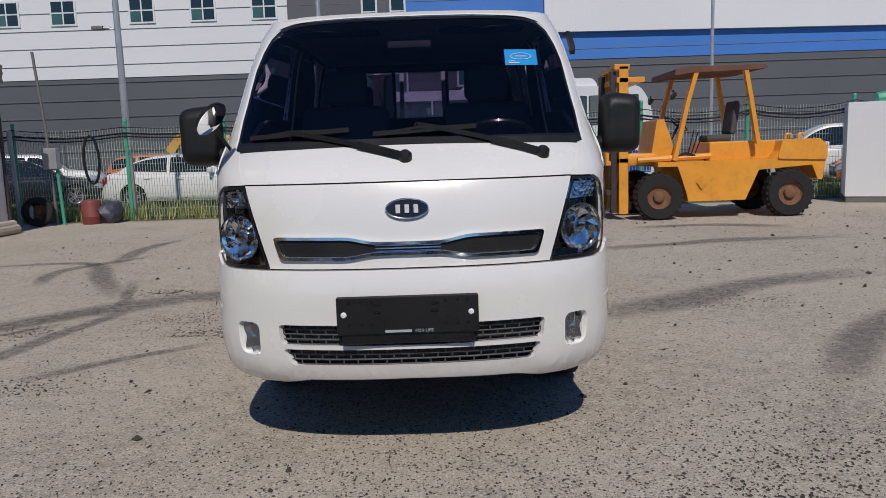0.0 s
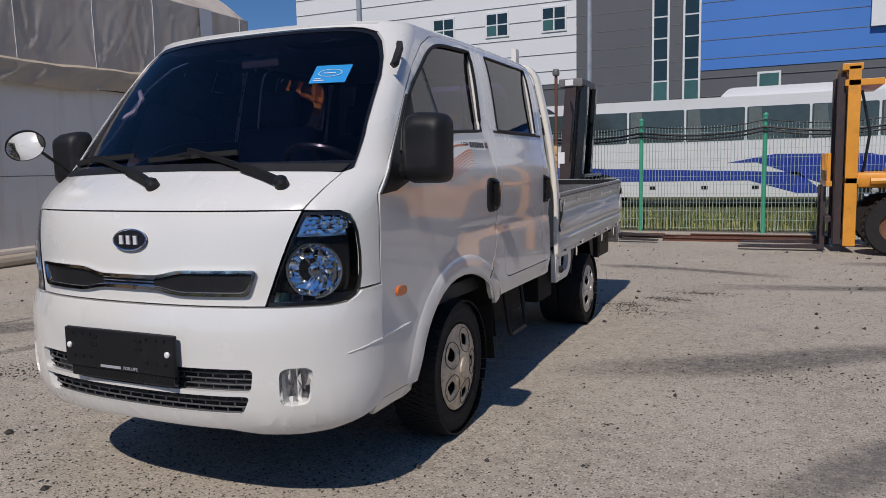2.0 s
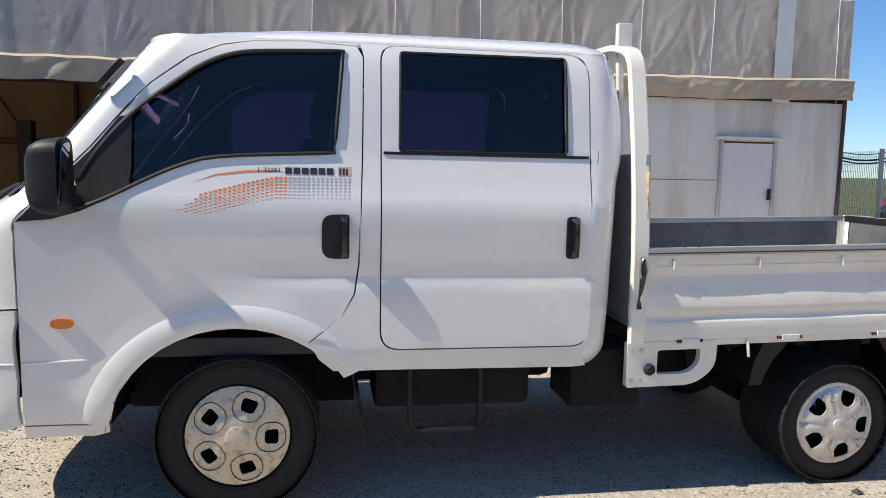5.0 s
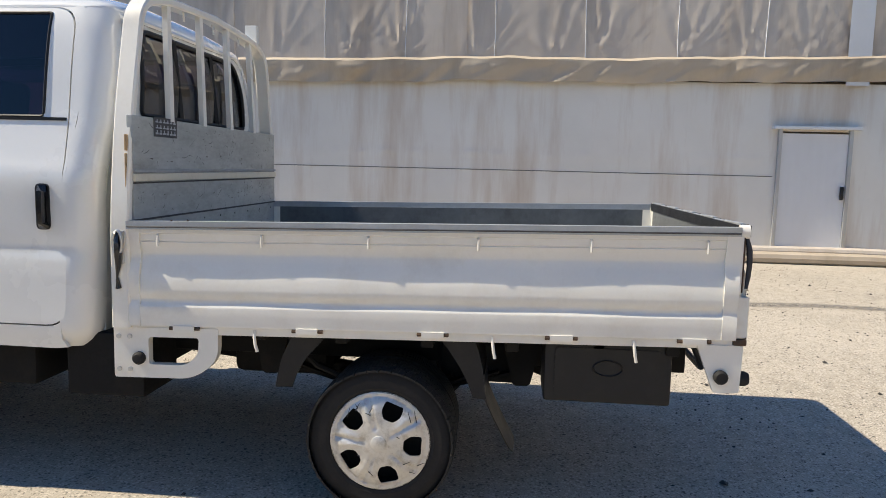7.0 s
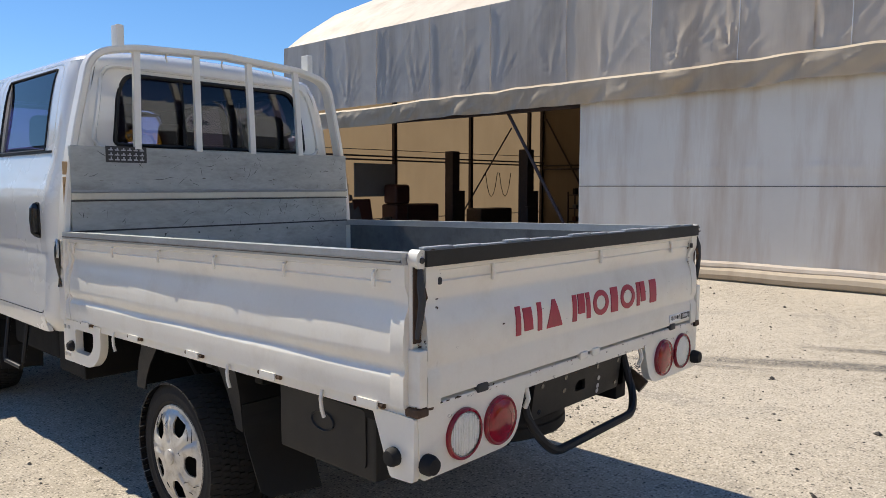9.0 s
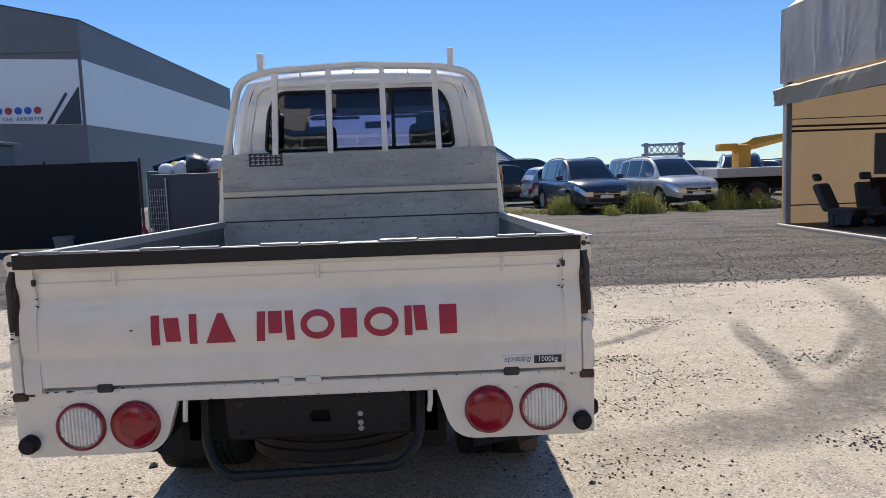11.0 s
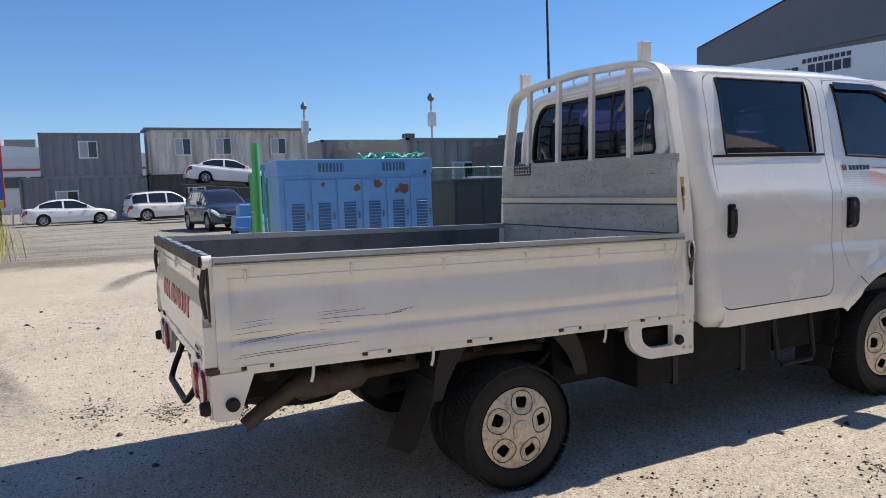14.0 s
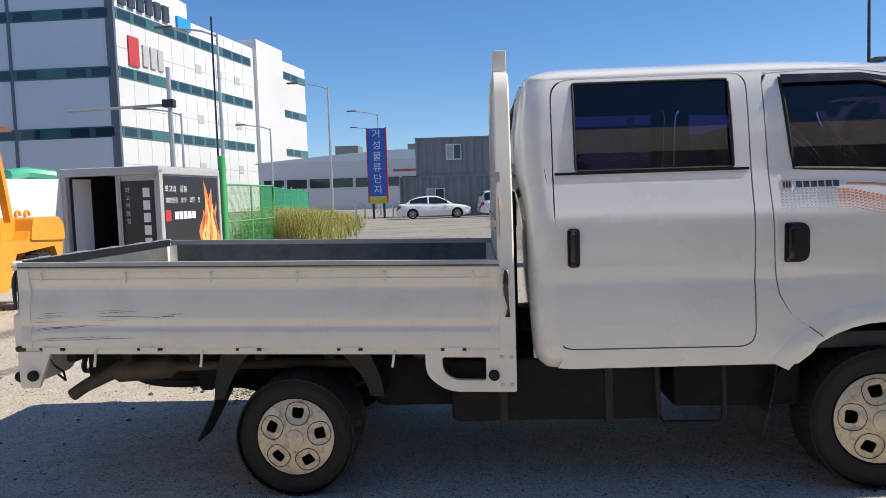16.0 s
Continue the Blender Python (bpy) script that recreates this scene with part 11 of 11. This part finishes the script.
for wx in (0.15, 0.95):
    part("castor", lathe([(0.08, -0.03), (0.08, 0.03), (0, 0.03)], 14, facing(wx, 0.9, 0.08, 1, 0)), "rubber", gb)
for (x, y, r) in ((4.3, -8.75, 0.22), (4.75, -8.6, 0.18), (3.95, -8.7, 0.16)):
    bm = bmesh.new()
    bmesh.ops.create_icosphere(bm, subdivisions=2, radius=r)
    for v in bm.verts:
        v.co *= 1 + 0.35 * noise.noise(v.co * 6 + Vector((x * 9, 0, 0)))
        v.co.z = max(v.co.z, -r * 0.75)
    solo("rubbish_bag", turned(bm, pose(x, y, r * 0.75)), "bag_pink", "dusty pink rubbish bag lying by the bins", "bag", "", 60, "rubbish bags")
cg = thing("wire_trolley", "galvanised wire cage trolley", "trolley", "", pose(5.35, -8.95, 0))
bm = bmesh.new()
for k in range(9):
    add_tube(bm, [(0.05 * k - 0.2, 0, 0.25), (0.05 * k - 0.2, 0, 1.25)], 0.006, 4)
    add_tube(bm, [(-0.2, 0, 0.25 + 0.125 * k), (0.2, 0, 0.25 + 0.125 * k)], 0.006, 4)
part("cage", bm, "galvanised", cg)
for x in (-0.2, 0.2):
    part("upright", tube([(x, 0, 0.0), (x, 0, 1.5)], 0.016, 6), "galvanised", cg)
ex = solo("fire_extinguisher", lathe([(0.07, 0), (0.075, 0.03), (0.075, 0.36), (0.04, 0.44), (0.02, 0.50), (0, 0.5)], 14, pose(5.62, -8.8, 0)), "red_lens", "red fire extinguisher by the screen", "extinguisher")
tub = solo("plastic_tub", lathe([(0.16, 0), (0.20, 0.30), (0.22, 0.31), (0.22, 0.34), (0.0, 0.34)], 18, pose(7.2, -8.5, 0)), "container_grey", "grey plastic tub with a lid", "tub")
gm = thing("machine_housing", "dark green machine housing at the edge of the gravel", "machine", "", pose(5.3, -14.8, 0))
part("body", box(0, 2.2, -1.6, 0.6, 0.1, 1.75, 0.05), "bin_green", gm)
part("base", box(0.1, 2.1, -1.5, 0.5, 0, 0.12), "underside", gm)
part("hood", box(-0.7, 0.0, -1.2, 0.4, 0.1, 1.25, 0.05), "bin_dark", gm)
part("hose_bundle", tube([(0.3, 0.2, 1.8), (0.9, 0.3, 2.1), (1.6, 0.1, 1.95), (2.1, 0.2, 1.8)], 0.14, 8), "gloss_black", gm)

sh_ = thing("sales_hall", "grey gabled hall with a large white advertising sheet", "building", "", pose(0, 0, 0))
gab = [(17.0, 0), (32.0, 0), (32.0, 9.9), (24.6, 11.6), (17.0, 9.95)]
part("wall", prism(gab, 30, Matrix.Translation((0, -62, 0)) @ FRONT), "hall_wall", sh_)
bm = bmesh.new()
for (x0, z0, x1, z1) in ((16.95, 9.97, 24.6, 11.65), (24.6, 11.65, 32.05, 9.93)):
    vs = [bm.verts.new(v) for v in ((x0, -31.9, z0), (x1, -31.9, z1), (x1, -62.3, z1), (x0, -62.3, z0))]
    bm.faces.new(vs)
part("roof", bm, "slate", sh_, "grey metal roof", 0)
part("upper_band", box(17.0, 32.0, -31.98, -31.9, 8.35, 9.9), "slate", sh_)
sheet = part("advert_sheet", prism([(17.15, 4.6), (31.9, 5.3), (31.9, 8.45), (17.15, 7.95)], 0.06, Matrix.Translation((0, -31.97, 0)) @ FRONT), "sheet_white", sh_, "white printed sheet")
part("side_sheet", box(16.93, 17.0, -61, -32.0, 4.6, 7.95), "sheet_white", sh_, "white sheet along the side wall")
yy = -31.895
# mark: a dark square with a light corner, bars for the name
part("mark", prism([(26.9, 6.35), (28.05, 6.35), (28.05, 7.75), (26.9, 7.75)], 0.02, Matrix.Translation((0, yy, 0)) @ FRONT), "booth_navy", sheet)
part("mark", prism([(27.3, 6.35), (27.75, 6.95), (27.3, 7.25)], 0.02, Matrix.Translation((0, yy + 0.02, 0)) @ FRONT), "white_wall", sheet)
for k in range(10):
    if k == 4:
        continue
    x = 26.45 - 0.52 * k
    part("name_bar", box(x - 0.42, x, yy, yy + 0.02, 6.98 + 0.0 * k, 7.50), "booth_navy", sheet)
for k in range(13):
    x = 26.45 - 0.27 * k
    part("name_bar", box(x - 0.21, x, yy, yy + 0.02, 6.45, 6.78), "booth_navy", sheet)
for k in range(9):
    x = 24.2 - 0.33 * k
    part("name_bar", box(x - 0.24, x, yy, yy + 0.02, 7.62, 7.86), "booth_navy", sheet)
part("number_bars", box(21.6, 23.5, yy, yy + 0.02, 5.90, 6.06), "booth_navy", sheet)
part("number_bars", box(22.7, 26.2, yy, yy + 0.02, 5.52, 5.68), "booth_navy", sheet)
for line, size, mid, z in (("ESPAÑOL / ENGLISH :", 0.34, 25.3, 5.98), ("GLOBAL CAR EXPORTER", 0.26, 20.8, 4.98)):
    for k, ch in enumerate(line):
        if ch != " ":
            part("lettering", turned(words(ch, size, 0.005), facing(mid + (len(line) / 2 - 0.5 - k) * 0.68 * size, yy + 0.01, z, 0, 1)), "booth_navy", sheet)
for k, mt in enumerate(("sign_blue", "sign_red", "sign_red", "fence_green")):
    part("round_icon", prism(ellipse(28.0 - 0.52 * k, 5.58, 0.2, 0.2, 16), 0.02, Matrix.Translation((0, yy, 0)) @ FRONT), mt, sheet)
for k, mt in enumerate(("sign_red", "light_trim", "sign_blue", "sign_red", "sign_blue", "sign_blue", "sign_red")):
    part("round_icon", prism(ellipse(22.4 - 0.50 * k, 5.42, 0.19, 0.19, 16), 0.02, Matrix.Translation((0, yy, 0)) @ FRONT), mt, sheet)
for pts in ([(29.4, 8.2), (30.6, 8.25), (30.5, 6.6)], [(29.0, 8.2), (29.2, 8.2), (30.1, 6.9), (30.0, 6.85)], [(17.2, 4.62), (18.6, 4.68), (17.2, 6.6)], [(18.8, 4.7), (19.0, 4.7), (17.9, 6.3), (17.8, 6.2)]):
    part("print_wedge", prism(pts, 0.02, Matrix.Translation((0, yy, 0)) @ FRONT), "booth_navy", sheet)

pa = thing("pavilion_roof", "far pyramid roof of grey sheets over the parked cars", "building", "", pose(-6.0, -62, 0))
bm = bmesh.new()
base_c = [Vector((5.6 * math.sin(radians(30 + 90 * k)), 5.6 * math.cos(radians(30 + 90 * k)), 1.3)) for k in range(4)]
peak = Vector((0, 0, 4.75))
for k in range(4):
    n_rows, a, b_ = 18, base_c[k], base_c[(k + 1) % 4]
    for j in range(n_rows):
        lo, hi = j / n_rows, min(1.0, (j + 1.06) / n_rows)
        lift = Vector((0, 0, 0.018))
        quad = [a.lerp(peak, lo) + lift, b_.lerp(peak, lo) + lift, b_.lerp(peak, hi), a.lerp(peak, hi)]
        bm.faces.new([bm.verts.new(p) for p in quad])
part("roof", bm, "pyramid_grey", pa, "", 0)
for k in range(4):
    part("ridge_cap", tube([base_c[k] + Vector((0, 0, 0.04)), peak + Vector((0, 0, 0.04))], 0.07, 6), "slate", pa)
part("walls", box(-3.6, 3.6, -3.6, 3.6, 0, 1.5), "container_grey", pa)
ga = thing("gantry_frame", "far pale green lattice gantry", "gantry", "", pose(-23.0, -60, 0))
for x in (-1.6, 1.6):
    part("leg", box(x - 0.15, x + 0.15, -0.2, 0.2, 0, 3.6), "light_trim", ga)
for z in (2.4, 3.3):
    part("beam", box(-2.0, 2.0, -0.15, 0.15, z, z + 0.22), "light_trim", ga)
bm = bmesh.new()
for k in range(5):
    x = -1.4 + 0.56 * k
    add_tube(bm, [(x, 0, 2.6), (x + 0.5, 0, 3.3)], 0.05, 4)
    add_tube(bm, [(x + 0.5, 0, 2.6), (x, 0, 3.3)], 0.05, 4)
part("lattice", bm, "light_trim", ga)
eo = thing("excavator", "far orange excavator arm above parked cars", "excavator", "", pose(-2.6, -40, 0))
part("house", box(-0.6, 1.8, -1.4, 1.0, 0.8, 1.4, 0.1), "car_orange", eo)
part("tracks", box(-1.4, 1.4, -1.4, 1.4, 0, 0.9, 0.2), "mast_dark", eo)
part("boom", tube([(2.1, 0, 1.2), (1.9, 0, 1.9), (1.55, 0, 2.55), (1.25, 0, 2.86), (0.7, 0, 2.92)], [0.22, 0.22, 0.19, 0.16, 0.14], 8), "car_orange", eo)
part("stick", tube([(1.15, 0, 2.86), (0.2, 0, 2.74), (-0.2, 0, 2.66), (-0.62, 0, 2.0)], [0.14, 0.17, 0.18, 0.11], 8), "car_orange", eo)
part("ram", tube([(1.2, 0.1, 2.45), (0.1, 0.1, 2.55)], 0.05, 6), "satin_steel", eo)
fs = thing("far_shore", "low blue-grey hills and sheds along the horizon", "hills", "", pose(0, 0, 0))
bm = bmesh.new()
rnd = random.Random(3)
prev = None
for k in range(80):
    x = -420 + 9 * k
    h = 4.5 + 3.0 * noise.noise(Vector((k * 0.13, 0, 0))) + 1.2 * noise.noise(Vector((k * 0.9, 4, 0)))
    colm = (bm.verts.new((x, -520, -1)), bm.verts.new((x, -520, h)), bm.verts.new((x, -560, h * 0.7)))
    if prev:
        bm.faces.new((prev[0], colm[0], colm[1], prev[1]))
        bm.faces.new((prev[1], colm[1], colm[2], prev[2]))
    prev = colm
part("ridge", bm, "gen_dark", fs, "", 60)

# inside the tent hall
for (x, y) in ((-13.1, -7.6), (-13.6, -5.4), (-16.8, -4.6)):
    lf = thing("lift_column", "dark two-post vehicle lift column", "vehicle lift", "lift columns", pose(x, y, 0.05))
    part("column", box(-0.15, 0.15, -0.15, 0.15, 0, 2.25, 0.02), "mast_dark", lf)
    part("base", box(-0.25, 0.25, -0.3, 0.3, 0, 0.06, 0.01), "mast_dark", lf)
    part("arm", box(-0.06, 0.06, 0.1, 0.9, 0.12, 0.20, 0.01), "mast_dark", lf)
    part("control_box", box(-0.42, -0.15, -0.12, 0.12, 0.05, 1.15, 0.02), "mast_dark", lf)
    part("carriage", box(-0.19, 0.19, 0.10, 0.20, 0.20, 0.75, 0.02), "mast_dark", lf)
for (x, y, r) in ((-9.05, -7.6, 30), (-9.75, -7.75, -15)):
    cs = thing("loose_car_seat", "removed black car seat on the floor", "seat", "removed car seats", pose(x, y, 0.05, 0, 0, r))
    part("cushion", box(-0.25, 0.25, -0.25, 0.3, 0.1, 0.35, 0.06, 3), "seat", cs)
    part("backrest", turned(box(-0.24, 0.24, -0.07, 0.08, 0, 0.62, 0.06, 3), pose(0, -0.28, 0.28, 26)), "seat", cs)
    part("headrest", turned(box(-0.12, 0.12, -0.05, 0.05, 0, 0.17, 0.05, 3), pose(0, -0.58, 0.90, 26)), "seat", cs)
    part("runner", box(-0.2, 0.2, -0.25, 0.25, 0.0, 0.11, 0.01), "mast_dark", cs)
cb = thing("workshop_cabinet", "dark red-brown cabinet against the canvas", "cabinet", "", pose(-11.75, -7.9, 0.05))
part("body", box(-0.82, 0.82, -0.3, 0.3, 0, 0.80, 0.06, 3), "cabinet_red", cb)
part("door_edge", box(0.40, 0.44, 0.29, 0.315, 0.04, 0.76, 0.006), "mast_dark", cb)
part("top_box", box(0.25, 0.80, -0.25, 0.25, 0.80, 1.32, 0.08, 3), "cabinet_red", cb)
tb = thing("tilted_panel", "dark red board leaning behind the removed seats", "board", "", pose(-10.2, -8.0, 0.05))
part("board", turned(box(-0.30, 0.30, -0.02, 0.02, 0.1, 0.95, 0.01), pose(0, 0, 0, 10, 0, 0)), "cabinet_red", tb)
part("foot", box(-0.28, 0.28, -0.12, 0.12, 0, 0.14, 0.02), "mast_dark", tb)
pc = thing("white_bucket", "grubby white plastic bucket standing by the cabinet", "bucket", "", pose(-11.35, -7.35, 0.05))
part("pail", lathe([(0.0, 0.0), (0.13, 0.0), (0.155, 0.36), (0.165, 0.37), (0.160, 0.38), (0.0, 0.38)], 18), "light_trim", pc)
part("handle", tube([(0.16 * math.cos(a), 0.02, 0.36 + 0.05 * math.sin(a)) for a in np.linspace(0, math.pi, 9)], 0.006, 5), "machine_grey", pc)
for x, y, w, h in ((-8.75, -7.25, 0.36, 0.34), (-9.45, -7.2, 0.45, 0.30), (-10.15, -7.4, 0.40, 0.38), (-10.65, -7.6, 0.30, 0.55)):
    heap = thing("parts_heap", "dark heap of dismantled car parts on the floor", "car parts", "heaps of car parts", pose(x, y, 0.05))
    rnd = random.Random(int(-100 * x))
    for k in range(6):
        part("piece", turned(box(-0.5 * w * rnd.uniform(0.4, 0.9), 0.5 * w * rnd.uniform(0.4, 0.9), -0.08, 0.12, 0, h * rnd.uniform(0.35, 0.9), 0.03), pose(rnd.uniform(-0.12, 0.12), rnd.uniform(-0.12, 0.12), 0.01, rnd.uniform(-12, 12), rnd.uniform(-16, 16), rnd.uniform(0, 180))), rnd.choice(["mast_dark", "black_plastic", "machine_grey", "seat"]), heap)
cb2 = thing("workbench", "low dark bench with stored parts", "bench", "", pose(-14.9, -7.7, 0.05))
part("body", box(-0.75, 0.75, -0.3, 0.3, 0.08, 0.62, 0.05, 3), "mast_dark", cb2)
part("feet", box(-0.65, 0.65, -0.25, 0.25, 0.0, 0.10), "underside", cb2)
solo("hanging_cable", tube([(-15.3 - 0.1 * k, -8.2, 1.75 - 0.75 * math.sin(math.pi * (k % 7) / 6.0) ** 0.8) for k in range(14)], 0.012, 5), "gloss_black", "black cable looped along the canvas wall", "cable")
solo("floor_edge", box(TX + 0.02, TX + 0.13, Y0, YO, 0.0, 0.058, 0.01), "stone_edge", "concrete edge of the tent floor, whitened for the sun on it", "kerb", "structure")
solo("notice_board", box(-11.48, -10.03, -8.26, -8.22, 1.05, 1.92, 0.01), "container_grey", "grey board fixed to the canvas end wall", "board")
rk = thing("tool_rack", "thin steel tool rack with hanging hoses and parts", "rack", "", pose(-17.9, -6.1, 0.05, 0, 0, 90))
for x in (-0.62, 0.0, 0.62):
    for y in (-0.2, 0.2):
        part("upright", box(x - 0.02, x + 0.02, y - 0.02, y + 0.02, 0, 1.75 if x > -0.1 else 1.1, 0.004), "mast_dark", rk)
for z, a, b_ in ((0.12, -0.62, 0.62), (0.55, -0.62, 0.62), (0.98, -0.62, 0.62), (1.55, 0.0, 0.62)):
    part("shelf", box(a, b_, -0.22, 0.22, z, z + 0.03, 0.004), "mast_dark", rk)
rnd = random.Random(12)
for z in (0.20, 0.63, 1.06):
    for k in range(5):
        y = -6.66 + 0.25 * k
        solo("spare_part_box", box(-18.02, -17.85, y, y + rnd.uniform(0.10, 0.22), z, z + rnd.uniform(0.06, 0.20), 0.02), rnd.choice(["mast_dark", "machine_grey", "rusty_bar", "black_plastic"]), "grimy box of spare parts on the rack", "box", "", 35, "boxes on the rack")
part("hose_ring", tube([(0.5 + 0.16 * math.cos(a), 0.25, 1.3 + 0.16 * math.sin(a)) for a in [2 * math.pi * k / 16 for k in range(16)]], 0.025, 6, True), "gloss_black", rk)
